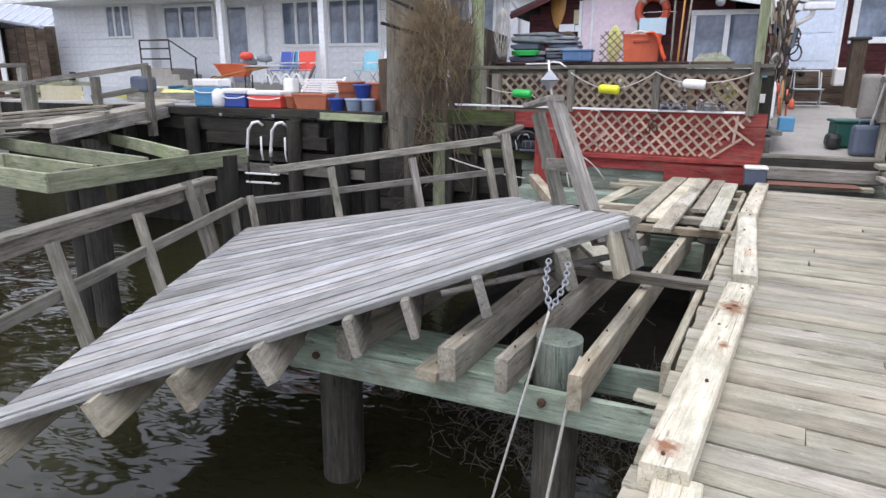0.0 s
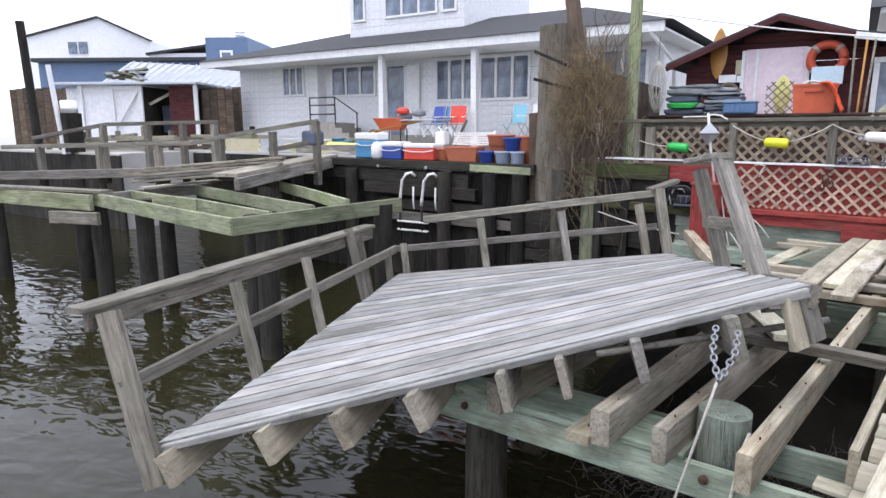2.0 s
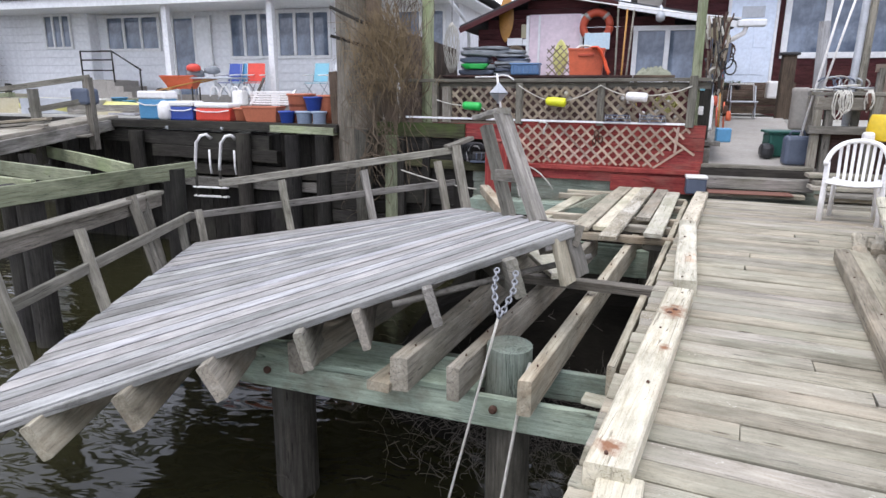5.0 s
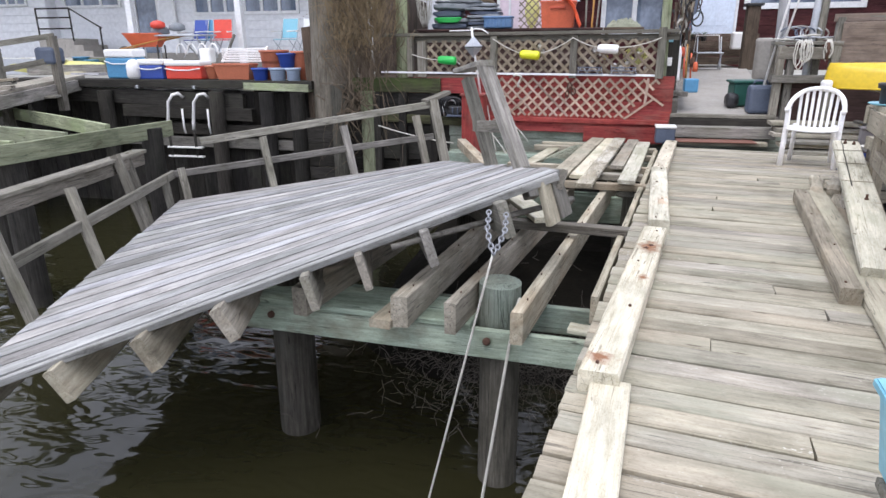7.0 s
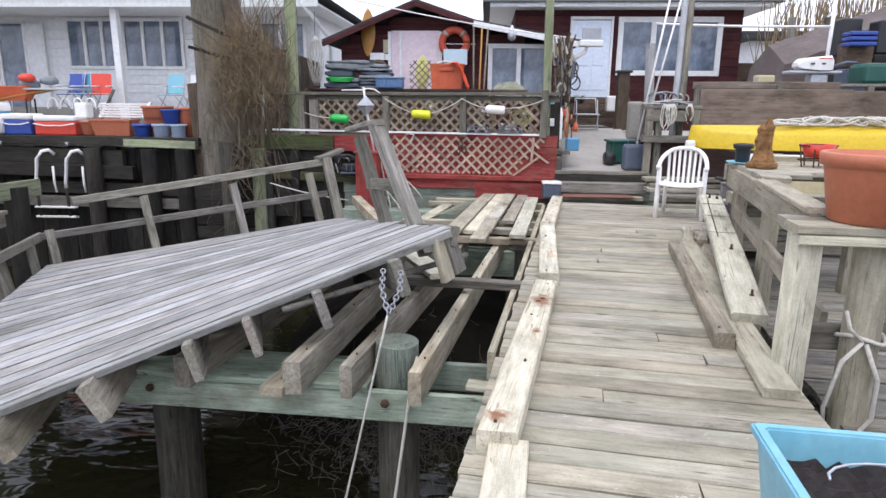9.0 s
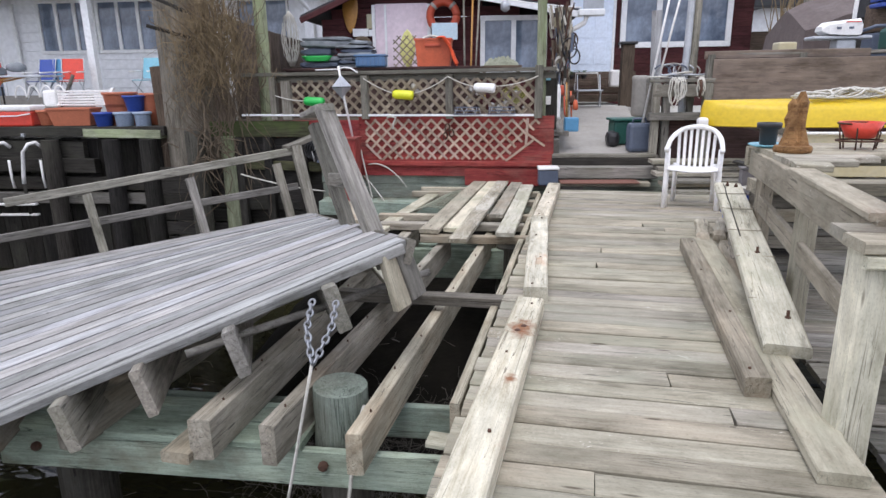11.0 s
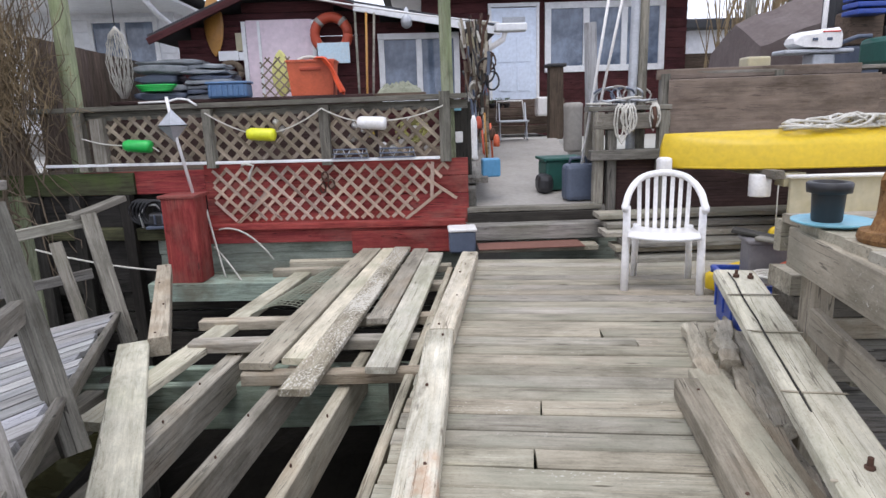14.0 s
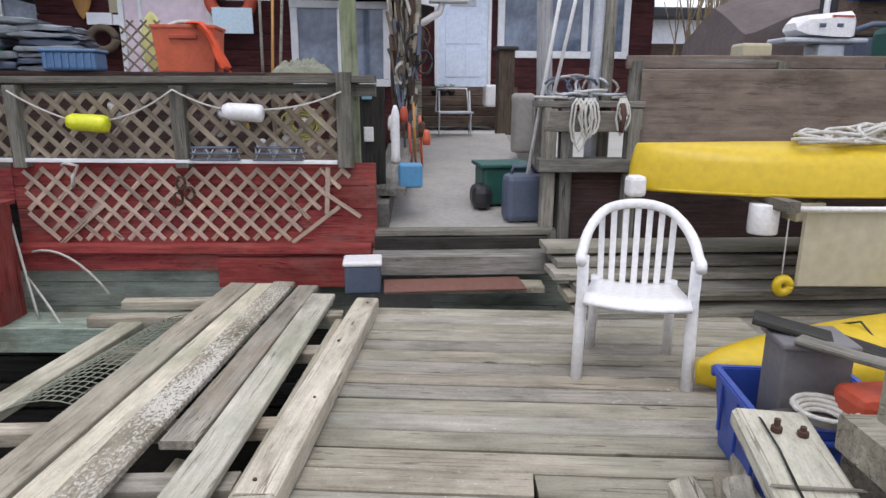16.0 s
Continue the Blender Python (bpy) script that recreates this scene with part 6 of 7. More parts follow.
for v in bm.verts:
    x2, y2 = v.co.x, v.co.y
    d2 = max(0.0, 1 - (2 * x2) ** 2) * max(0.0, 1 - (2 * y2) ** 2)
    v.co = Vector((x2 * 0.56, y2 * 0.4, 0.11 * d2 ** 0.5 + 0.09 * d2 * noise.noise((x2 * 8, y2 * 8, 4)) + 0.05 * d2 * noise.noise((x2 * 22, y2 * 22, 9))))
bm.to_mesh(np_.data)
bm.free()
np_.location = (0.53, 11.3, 1.60)
tagged(np_, "heap of grey-green fishing net on a stand", "net")
ns = thing("net_stand", "small dark timber stand under the net", "stand", at=(0.53, 11.3, 0.82))
block("top", (-0.32, -0.25, 0.74), (0.32, 0.25, 0.778), "fence", ns, 0.006)
for sx in (-0.27, 0.27):
    for sy in (-0.2, 0.2):
        beam_local("leg", (sx, sy, 0), (sx, sy, 0.74), 0.05, 0.05, "fence", ns, up=(0, 1, 0))
for j in range(4):
    tube("green_hose", [(-2.45 + (0.18 + 0.02 * j) * math.cos(a), 11.2 + 0.06 * math.sin(a), 1.72 + 0.02 * j) for a in [2 * math.pi * k / 14 for k in range(15)]], 0.014, "greenplastic", None, 5, label="coil of green hose", category="hose", group="green hose coils")
surf = link("surfboard", bmesh.new(), "surfwood")
bm = hull_bm(0.95, 0.32, 0.08, 0.5, 16, 10)
bm.to_mesh(surf.data)
bm.free()
surf.matrix_world = pose(-2.32, 13.33, 2.76, 0, -88, 78)
tagged(surf, "varnished wooden board hung upright on the wall", "surfboard")
yb = link("yellow_board", bmesh.new(), "paleyellow")
bm = hull_bm(0.62, 0.27, 0.06, 0.5, 14, 10)
bm.to_mesh(yb.data)
bm.free()
yb.matrix_world = pose(-1.05, 11.85, 1.91, 0, -88, 80)
tagged(yb, "small yellow board leaning behind the trellis", "board")
tre = thing("small_trellis", "short piece of brown trellis on the counter", "trellis", at=(-1.25, 11.55, 1.60))
lattice(tre, 0, 0.45, 0.0, 0.50, "trellis", 0.09, 0.02)
life = thing("life_ring", "red-orange life ring with pale bands on the house wall", "life ring", at=(-0.53, 13.2, 2.55))
tube("ring", [(0.25 * math.cos(2 * math.pi * k / 28), 0, 0.25 * math.sin(2 * math.pi * k / 28)) for k in range(29)], 0.075, "ringred", life, 12)
for a in (0.8, 2.35, 3.93, 5.5):
    tube("band", [(0.25 * math.cos(a + d), 0, 0.25 * math.sin(a + d)) for d in (-0.12, 0, 0.12)], 0.079, "concrete", life, 12)
tagged(block("pale_poster", (-0.74, 13.10, 2.12), (-0.26, 13.115, 2.42), "paper", None, 0.004), "pale blue paper pinned on the wall", "poster")
for k, (x0, x1, z0, z1) in enumerate(((-2.28, -1.98, 2.22, 2.36), (-2.0, -1.90, 2.36, 2.62), (-1.97, -1.88, 2.22, 2.34))):
    tagged(block("wall_notice", (x0, 13.28, z0), (x1, 13.32, z1), ("siding", "cream", "siding")[k], None, 0.004), "small pale notice on the maroon wall", "notice", "wall notices")
tube("wreath", [(-2.1 + 0.15 * math.cos(2 * math.pi * k / 18), 13.25, 2.05 + 0.13 * math.sin(2 * math.pi * k / 18)) for k in range(19)], 0.05, "vine", None, 8, label="dark dried wreath on the maroon wall", category="wreath")
for k, (x, lean) in enumerate(((-0.02, 0.05), (0.05, 0.10), (-0.10, -0.04))):
    tube("oar", [(x, 12.6, 0.82), (x + lean, 13.0, 2.9)], 0.018, "rail" if k else "surfwood", None, 8, label="oar leaning on the house wall", category="oar", group="leaning oars")
net = thing("hanging_net", "pale rope net hanging over the terrace", "net")
rnd = random.Random(6)
for k in range(26):
    a = 2 * math.pi * k / 26
    pts = [(-2.90, 11.3, 2.50)]
    for j in range(1, 9):
        f = j / 8
        rr = 0.13 * math.sin(math.pi * min(1, 0.12 + f * 0.8)) * rnd.uniform(0.75, 1.1)
        pts.append((-2.90 + rr * math.cos(a + f * (1.2 if k % 2 else -1.2)), 11.3 + 0.7 * rr * math.sin(a + f), 2.50 - 0.86 * f))
    tube("strand", pts, 0.005, "rope", net, 4)
tube("hook", [(-2.90, 11.3, 2.50), (-2.90, 11.3, 2.9)], 0.006, "black", net, 5)
shed = thing("dark_fence", "dark board fence between the yards", "fence")
for k in range(26):
    beam("board", (-3.7 - 0.02 * k, 10.95 + 0.22 * k, 0.6), (-3.7 - 0.02 * k, 10.95 + 0.22 * k, 2.35), 0.21, 0.03, "fence", shed, up=(1, 0, 0))
log("green_pole", (-3.08, 10.4, -1.5), (-3.05, 10.4, 3.6), 0.10, "mossy", None, label="tall mossy green pole by the seawall", category="pole")
tube("clothes_line", arc((-3.05, 10.4, 3.2), (2.0, 13.0, 2.62), 0.10), 0.012, "whiteplastic", None, 5, label="white line stretched across the terrace", category="line")

# ---- white house on the far bank ----
wh = thing("white_house", "single-storey white sided house with a porch and grey roof", "house")
siding(wh, -16.4, -4.4, 17.5, 0.6, 3.62, "siding", 0.24, "siding_board", 0.03)
siding(wh, -20.5, -16.4, 17.1, 0.6, 3.62, "siding", 0.24, "siding_board", 0.03)
block("wall", (-20.48, 17.53, 0.4), (-4.4, 24, 3.6), "siding", wh, 0)
block("side_wall", (-16.42, 17.1, 0.4), (-16.38, 17.5, 3.62), "siding", wh, 0)
block("soffit", (-20.7, 15.5, 3.60), (-3.9, 24.3, 3.66), "white", wh, 0.005)
block("fascia", (-20.7, 15.42, 3.56), (-3.9, 15.50, 3.80), "white", wh, 0.01)
bm = bmesh.new()
for p in ((-20.9, 15.35, 3.80), (-3.7, 15.35, 3.80), (-3.7, 24.5, 3.80), (-20.9, 24.5, 3.80), (-17.0, 20, 5.1), (-7.5, 20, 5.1)):
    bm.verts.new(p)
bm.verts.ensure_lookup_table()
for f in ((0, 1, 5, 4), (2, 3, 4, 5), (0, 4, 3), (1, 2, 5), (3, 2, 1, 0)):
    bm.faces.new([bm.verts[i] for i in f])
part("roof", bm, "roof", wh)
for x0, x1, panes in ((-15.55, -14.95, 1), (-14.1, -11.9, 3), (-11.75, -11.15, 1)):
    window(wh, x0, x1, 18.18, 5.08, 6.3, panes, fr=0.08, name="upper_window")
block("upper_storey", (-15.7, 18.2, 4.25), (-10.9, 23, 6.8), "siding", wh, 0)
for z in (4.5, 4.75, 5.0, 5.25, 5.5, 5.75, 6.0):
    beam("siding_board", (-15.7, 18.18, z), (-10.9, 18.18, z), 0.03, 0.235, "siding", wh, up=(0, -0.05, 1))
window(wh, -18.1, -17.0, 17.1, 2.54, 3.60, 3, fr=0.07)
window(wh, -16.05, -14.0, 17.5, 2.47, 3.55, 3, fr=0.08)
window(wh, -11.55, -9.95, 17.5, 2.2, 3.56, 3, fr=0.09)
window(wh, -9.93, -8.18, 17.5, 2.2, 3.56, 3, fr=0.09)
window(wh, -6.2, -4.75, 17.5, 2.3, 3.5, 2, fr=0.09)
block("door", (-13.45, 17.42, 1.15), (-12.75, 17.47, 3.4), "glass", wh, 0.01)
block("door", (-12.70, 17.40, 1.15), (-12.20, 17.45, 3.4), "siding", wh, 0.01)
for x in (-13.5, -12.72, -12.18):
    beam("door_frame", (x, 17.42, 1.1), (x, 17.42, 3.48), 0.08, 0.08, "white", wh, up=(0, -1, 0))
for x in (-12.42, -9.12):
    beam("porch_post", (x, 15.8, 0.6), (x, 15.8, 3.58), 0.17, 0.17, "white", wh, up=(0, -1, 0))
tube("downpipe", [(-4.3, 15.4, 3.7), (-4.05, 15.7, 3.3), (-4.05, 17.2, 3.0), (-4.05, 17.3, 1.0)], 0.05, "white", wh, 8)
block("foundation", (-16.3, 17.35, 0.5), (-4.4, 17.5, 1.15), "concrete", wh, 0.01)

steps = thing("porch_steps", "grey porch steps with iron handrails", "steps", at=(-14.7, 16.6, 0.9))
for k in range(4):
    block("step", (-0.3 + 0.3 * k, -0.5, 0.0), (0.0 + 0.3 * k, 0.5, 0.66 - 0.165 * k), "concrete", steps, 0.01)
block("landing", (-1.2, -0.5, 0.0), (-0.3, 0.5, 0.68), "concrete", steps, 0.01)
for yy in (-0.48,):
    for z in (0.95, 1.25, 1.5):
        tube("rail", [(-1.15, yy, z), (0.0, yy, z), (1.0, yy, z - 0.55)] if z > 1.4 else [(-1.15, yy, z), (0.0, yy, z)], 0.022, "dark", steps, 6)
    for x, z0 in ((-1.15, 0.68), (0.0, 0.6), (0.95, 0.0)):
        tube("baluster", [(x, yy, z0), (x, yy, 1.5 if x < 0.5 else 1.0)], 0.022, "dark", steps, 6)

# yard furniture under the porch
def fold_chair(at, turn, mat, label):
    c = thing("porch_chair", label, "chair", "porch chairs", at=at, turn=turn)
    for sx in (-0.24, 0.24):
        tube("leg", [(sx, -0.25, 0.0), (sx, 0.15, 0.45), (sx, 0.28, 0.95)], 0.014, "steel", c, 6)
        tube("leg", [(sx, 0.3, 0.0), (sx, -0.2, 0.42)], 0.014, "steel", c, 6)
        tube("arm", [(sx, -0.25, 0.62), (sx, 0.2, 0.64)], 0.016, "whiteplastic", c, 6)
    beam_local("back", (-0.23, 0.24, 0.70), (0.23, 0.24, 0.70), 0.02, 0.48, mat, c, up=(0, 0.25, 1))
    beam_local("seat", (-0.23, 0.0, 0.43), (0.23, 0.0, 0.43), 0.40, 0.02, mat, c)
for k, (x, y, mat, nm) in enumerate([(-10.1, 15.2, "blue", "navy blue"), (-9.65, 15.2, "skyblue", "bright blue"), (-9.3, 15.1, "redplastic", "red"), (-7.6, 15.3, "aqua", "teal"), (-7.1, 15.6, "white", "white")]):
    fold_chair((x, y, 1.06), 12 * (k % 3) - 10, mat, f"{nm} folding chair on the porch")
barrow = thing("wheelbarrow", "orange wheelbarrow heaped with gear in the yard", "wheelbarrow", at=(-10.9, 14.3, 0.98), turn=10)
trough(barrow, 0.45, 0.28, 0.35, 0.68, "orange", flare=0.14)
for sy in (-0.2, 0.2):
    tube("handle", [(-0.6, sy, 0.3), (0.9, sy, 0.62)], 0.02, "surfwood", barrow, 6)
    tube("leg", [(0.35, sy, 0.4), (0.35, sy, 0.0)], 0.018, "dark", barrow, 6)
tube("wheel", [(-0.6 + 0.16 * math.cos(2 * math.pi * k / 16), 0, 0.18 + 0.16 * math.sin(2 * math.pi * k / 16)) for k in range(17)], 0.04, "black", barrow, 8)
for x, y, z, r, mat in ((-10.55, 14.4, 1.72, 0.22, "grey"), (-10.45, 14.2, 1.85, 0.18, "redplastic"), (-10.2, 14.6, 1.80, 0.2, "grey")):
    ob = link("gear_bundle", revolve_bm([(r * 0.4, -r * 0.5), (r, -r * 0.3), (r * 0.95, r * 0.2), (r * 0.5, r * 0.5), (0.01, r * 0.55)], 12), mat, None, "", True)
    ob.location = (x, y, z)
    tagged(ob, "bundle of outdoor gear on the yard table", "gear", "gear bundles")
yt = thing("yard_table", "grey yard table under the porch", "table", at=(-10.2, 14.5, 1.0))
block("top", (-0.8, -0.4, 0.58), (0.9, 0.4, 0.62), "steel", yt, 0.01)
for sx in (-0.7, 0.8):
    for sy in (-0.3, 0.3):
        tube("leg", [(sx, sy, 0), (sx, sy, 0.58)], 0.018, "steel", yt, 6)
ob = tagged(block("white_pail", (-9.35, 14.1, 0.95), (-9.05, 14.4, 1.30), "whiteplastic", None, 0.05), "white pail in the yard", "pail")
for k in range(4):
    tube("bike_rack_hoop", [(-9.9 + 0.3 * k + 0.13 * math.cos(a), 14.2, 1.15 + 0.25 * math.sin(a)) for a in [math.pi * j / 10 for j in range(11)]], 0.02, "whiteplastic", None, 6, label="white tubular hoop in the yard", category="hoop", group="white hoops")

# coolers and pots along the bulkhead
def cooler(x0, x1, z0, z1, y, mat, label):
    c = thing("cooler", label, "cooler", "coolers on the bulkhead", at=((x0 + x1) / 2, y, z0))
    w, h = (x1 - x0) / 2, z1 - z0
    block("body", (-w, -0.18, 0), (w, 0.18, h * 0.72), mat, c, 0.03)
    block("lid", (-w - 0.01, -0.19, h * 0.72), (w + 0.01, 0.19, h), "whiteplastic", c, 0.03)
    tube("handle", [(-w, -0.2, h * 0.6), (-w * 0.4, -0.215, h * 0.5), (w * 0.4, -0.215, h * 0.5), (w, -0.2, h * 0.6)], 0.012, "whiteplastic", c, 6)
cooler(-8.95, -8.33, 0.77, 1.30, 10.62, "skyblue", "light blue cooler with a white lid")
cooler(-8.25, -7.72, 0.76, 1.12, 10.60, "blue", "dark blue cooler with a white lid")
cooler(-7.66, -6.92, 0.76, 1.09, 10.60, "redplastic", "red cooler with a white lid")
ob = link("round_jug", revolve_bm([(0.10, 0), (0.13, 0.05), (0.13, 0.24), (0.08, 0.33), (0.03, 0.35)], 16), "whiteplastic", None, "", True)
ob.location = (-8.33, 10.42, 0.77)
tagged(ob, "round white jug between the coolers", "jug")
op = thing("orange_window_box", "orange plastic window box planter on the bulkhead", "planter", at=(-6.3, 10.58, 0.76))
trough(op, 0.36, 0.16, 0.0, 0.28, "terracotta", flare=0.05)
sl = thing("white_lounger_back", "white slatted plastic panel lying on the planters", "panel", at=(-6.25, 10.75, 1.06), turn=-4)
for k in range(6):
    beam_local("slat", (-0.42, 0.0, 0.02 + 0.042 * k), (0.40, 0.05 * k, 0.02 + 0.042 * k), 0.03, 0.03, "whiteplastic", sl)
for sx in (-0.42, 0.4):
    beam_local("frame", (sx, -0.02, 0.0), (sx, 0.25, 0.27), 0.04, 0.04, "whiteplastic", sl, up=(1, 0, 0))
pot("terracotta_pot", (-6.75, 10.55, 0.77), 0.10, 0.14, 0.24, "terracotta", "small terracotta pot on the bulkhead")
pot("terracotta_pot", (-5.6, 10.75, 0.75), 0.2, 0.26, 0.52, "terracotta", "wide terracotta pot on the bulkhead")
pot("terracotta_pot", (-5.05, 10.8, 0.75), 0.18, 0.22, 0.50, "terracotta", "wide terracotta pot on the bulkhead")
pot("blue_pot", (-5.74, 10.45, 0.70), 0.11, 0.15, 0.27, "blue", "glazed dark blue pot on the bulkhead")
pot("blue_pot", (-5.28, 10.6, 0.97), 0.12, 0.17, 0.25, "blue", "glazed dark blue pot stacked on grey pots")
pot("grey_pot", (-5.40, 10.45, 0.70), 0.12, 0.15, 0.27, "greybluepot", "grey-blue pot on the bulkhead")
pot("grey_pot", (-5.10, 10.45, 0.70), 0.11, 0.13, 0.27, "greybluepot", "grey-blue pot on the bulkhead")
tube("leaning_stick", [(-6.9, 10.9, 0.75), (-6.5, 11.0, 1.55)], 0.03, "rail", None, 6, label="stick leaning among the coolers", category="stick")
beam("leaning_board", (-4.75, 10.45, 0.0), (-4.85, 10.55, 1.65), 0.16, 0.04, "fence", None, up=(0, -1, 0), label="brown board leaning at the bulkhead corner", category="board")

# swim ladder on the bulkhead
lad = thing("swim_ladder", "white pipe swim ladder hooked over the bulkhead", "ladder")
for x in (-7.50, -6.97):
    tube("rail", [(x - 0.07, 10.16, -0.12), (x - 0.06, 10.16, 0.0), (x + 0.0, 10.16, 0.38), (x + 0.07, 10.20, 0.50), (x + 0.14, 10.28, 0.52), (x + 0.20, 10.34, 0.44)], 0.030, "whiteplastic", lad, 8)
    tube("lower_rail", [(x - 0.07, 10.16, -0.11), (x - 0.04, 10.14, -0.66)], 0.026, "dark", lad, 8)
    tube("rail", [(x + 0.24, 10.20, 0.25), (x + 0.22, 10.22, -0.05), (x + 0.24, 10.22, -0.2)], 0.02, "whiteplastic", lad, 8)
for z in (-0.45, -0.62):
    beam("rung", (-7.62, 10.16, z), (-6.9, 10.16, z), 0.09, 0.03, "whiteplastic", lad)

# ---- big weathered trunk with dead vines ----
trunk = thing("vine_trunk", "broad weathered grey trunk wrapped in dead vines", "trunk")
log("trunk", (-4.36, 10.62, -1.6), (-4.40, 10.68, 3.1), 0.42, "barkless", trunk, sides=26)
log("dead_trunk", (-3.50, 10.3, -0.2), (-4.16, 10.32, 3.9), 0.13, "fence", trunk, sides=14)
log("stub", (-3.55, 10.05, -1.6), (-3.55, 10.05, 0.62), 0.16, "mossy", trunk)
log("stub", (-4.05, 9.95, -1.6), (-4.05, 9.95, 0.72), 0.15, "pile", trunk)
for p0, p1 in (((-4.6, 10.0, 2.65), (-3.9, 9.9, 2.35)), ((-4.6, 10.0, 2.2), (-3.8, 9.9, 1.98))):
    beam("cleat", p0, p1, 0.04, 0.05, "dark", trunk)
rnd = random.Random(31)
bm = bmesh.new()
for k in range(230):
    x = rnd.gauss(-3.54, 0.22)
    y = 9.98 + rnd.uniform(-0.28, 0.2)
    z = rnd.uniform(0.1, 2.4)
    pts = [Vector((x, y, z))]
    dvec = Vector((rnd.gauss(0, 0.25), rnd.gauss(0, 0.12), rnd.choice((1, 1, 1, -1)) * rnd.uniform(0.5, 1.0)))
    for s in range(rnd.randint(5, 9)):
        dvec += Vector((rnd.gauss(0, 0.22), rnd.gauss(0, 0.10), rnd.gauss(0, 0.10)))
        dvec.normalize()
        q = pts[-1] + dvec * rnd.uniform(0.10, 0.22)
        q.x = min(max(q.x, -4.35), -2.85)
        pts.append(q)
    tube_bm(pts, rnd.uniform(0.003, 0.011), 4, bm, 0.4)
vines = part("vine_tangle", bm, "vine", trunk)
tagged(vines, "", kind="stuff")
bm = bmesh.new()
for k in range(1350):
    x = rnd.gauss(-3.60, 0.26)
    z0 = 1.35 + rnd.random() * 1.15 - 0.5 * abs(x + 3.6)
    y = 9.95 + rnd.uniform(-0.35, 0.3)
    p = Vector((x, y, z0))
    aim = Vector((rnd.gauss(0.0, 0.38), rnd.gauss(-0.1, 0.25), rnd.gauss(0.5, 0.55))).normalized()
    bend = Vector((rnd.gauss(0, 0.1), rnd.gauss(0, 0.06), rnd.gauss(-0.06, 0.08)))
    h = rnd.uniform(0.12, 0.42)
    tube_bm([p, p + aim * h * 0.55, p + aim * h + bend], rnd.uniform(0.002, 0.006), 3, bm, 0.4)
for k in range(260):
    x = rnd.gauss(-3.62, 0.24)
    z0 = 1.3 + abs(rnd.gauss(0, 0.45))
    y = 10.0 + rnd.uniform(-0.3, 0.3)
    h = rnd.uniform(0.3, 0.75)
    sway = rnd.gauss(0, 0.14)
    tube_bm([(x, y, z0), (x + sway * 0.5, y, z0 + h * 0.6), (x + sway, y + rnd.gauss(0, 0.05), z0 + h)], rnd.uniform(0.004, 0.009), 3, bm, 0.4)
straw = part("straw", bm, "reed", trunk)
tagged(straw, "", kind="stuff")
bm = bmesh.new()
for k in range(26):
    a = rnd.uniform(0, 6.28)
    r = rnd.uniform(0.15, 0.55)
    p0 = Vector((-3.75 + rnd.gauss(0, 0.2), 9.75, 0.45 + rnd.gauss(0, 0.2)))
    tube_bm([p0, p0 + Vector((r * math.cos(a) * 0.5, -0.08, r * math.sin(a) * 0.5 + 0.05)), p0 + Vector((r * math.cos(a), -0.1, r * math.sin(a) - 0.05))], 0.011, 4, bm, 0.4)
part("twig_tuft", bm, "vine", trunk)

# drift of twigs and weed under the dock
bm = bmesh.new()
for k in range(1100):
    p0 = Vector((rnd.gauss(-0.42, 0.62), rnd.gauss(4.6, 0.35), -1.5 + abs(rnd.gauss(0, 0.33))))
    pts = [p0]
    dvec = Vector((rnd.gauss(0, 1), rnd.gauss(0, 0.4), rnd.gauss(0, 0.6))).normalized()
    for s in range(4):
        dvec = (dvec + Vector((rnd.gauss(0, 0.4), rnd.gauss(0, 0.3), rnd.gauss(-0.1, 0.4)))).normalized()
        pts.append(pts[-1] + dvec * rnd.uniform(0.02, 0.075))
    tube_bm(pts, rnd.uniform(0.0015, 0.0045), 3, bm, 0.5)
tagged(link("drift_twigs", bm, "twig"), "tangle of dead twigs and weed caught under the dock", "twigs", kind="stuff")
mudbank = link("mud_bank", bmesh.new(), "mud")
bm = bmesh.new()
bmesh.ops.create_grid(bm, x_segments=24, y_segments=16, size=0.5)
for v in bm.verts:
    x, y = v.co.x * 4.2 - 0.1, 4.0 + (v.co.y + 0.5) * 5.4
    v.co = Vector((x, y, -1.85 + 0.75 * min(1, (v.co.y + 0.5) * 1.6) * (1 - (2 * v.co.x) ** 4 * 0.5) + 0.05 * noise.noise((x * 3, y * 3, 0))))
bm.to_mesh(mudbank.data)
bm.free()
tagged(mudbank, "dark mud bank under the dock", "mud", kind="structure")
tube("snagged_cord", [(-1.15 + 0.2 * math.cos(a), 4.3, -0.95 + 0.09 * math.sin(a)) for a in [2.6 + 4.2 * k / 12 for k in range(13)]], 0.010, "rope", None, 5, label="loop of cord caught in the twigs", category="cord")

# ---- old docks to the side ----
frame_dock = thing("open_dock_frame", "mossy green open dock frame with its boards gone", "dock frame")
FZ = 0.12
beam("beam", (-10.6, 5.95, FZ), (-6.05, 5.16, FZ), 0.06, 0.22, "mossy", frame_dock)
beam("beam", (-6.06, 5.16, FZ), (-5.65, 8.05, FZ), 0.06, 0.22, "mossy", frame_dock)
beam("beam", (-10.8, 9.9, FZ), (-6.3, 7.56, FZ), 0.06, 0.20, "mossy", frame_dock)
beam("beam", (-8.4, 6.35, FZ), (-6.2, 5.9, FZ), 0.06, 0.20, "mossy", frame_dock)
beam("beam", (-10.7, 6.6, FZ), (-8.3, 6.3, FZ), 0.06, 0.2, "mossy", frame_dock)
beam("beam", (-10.6, 7.9, FZ), (-6.2, 6.7, FZ), 0.06, 0.20, "mossy", frame_dock)
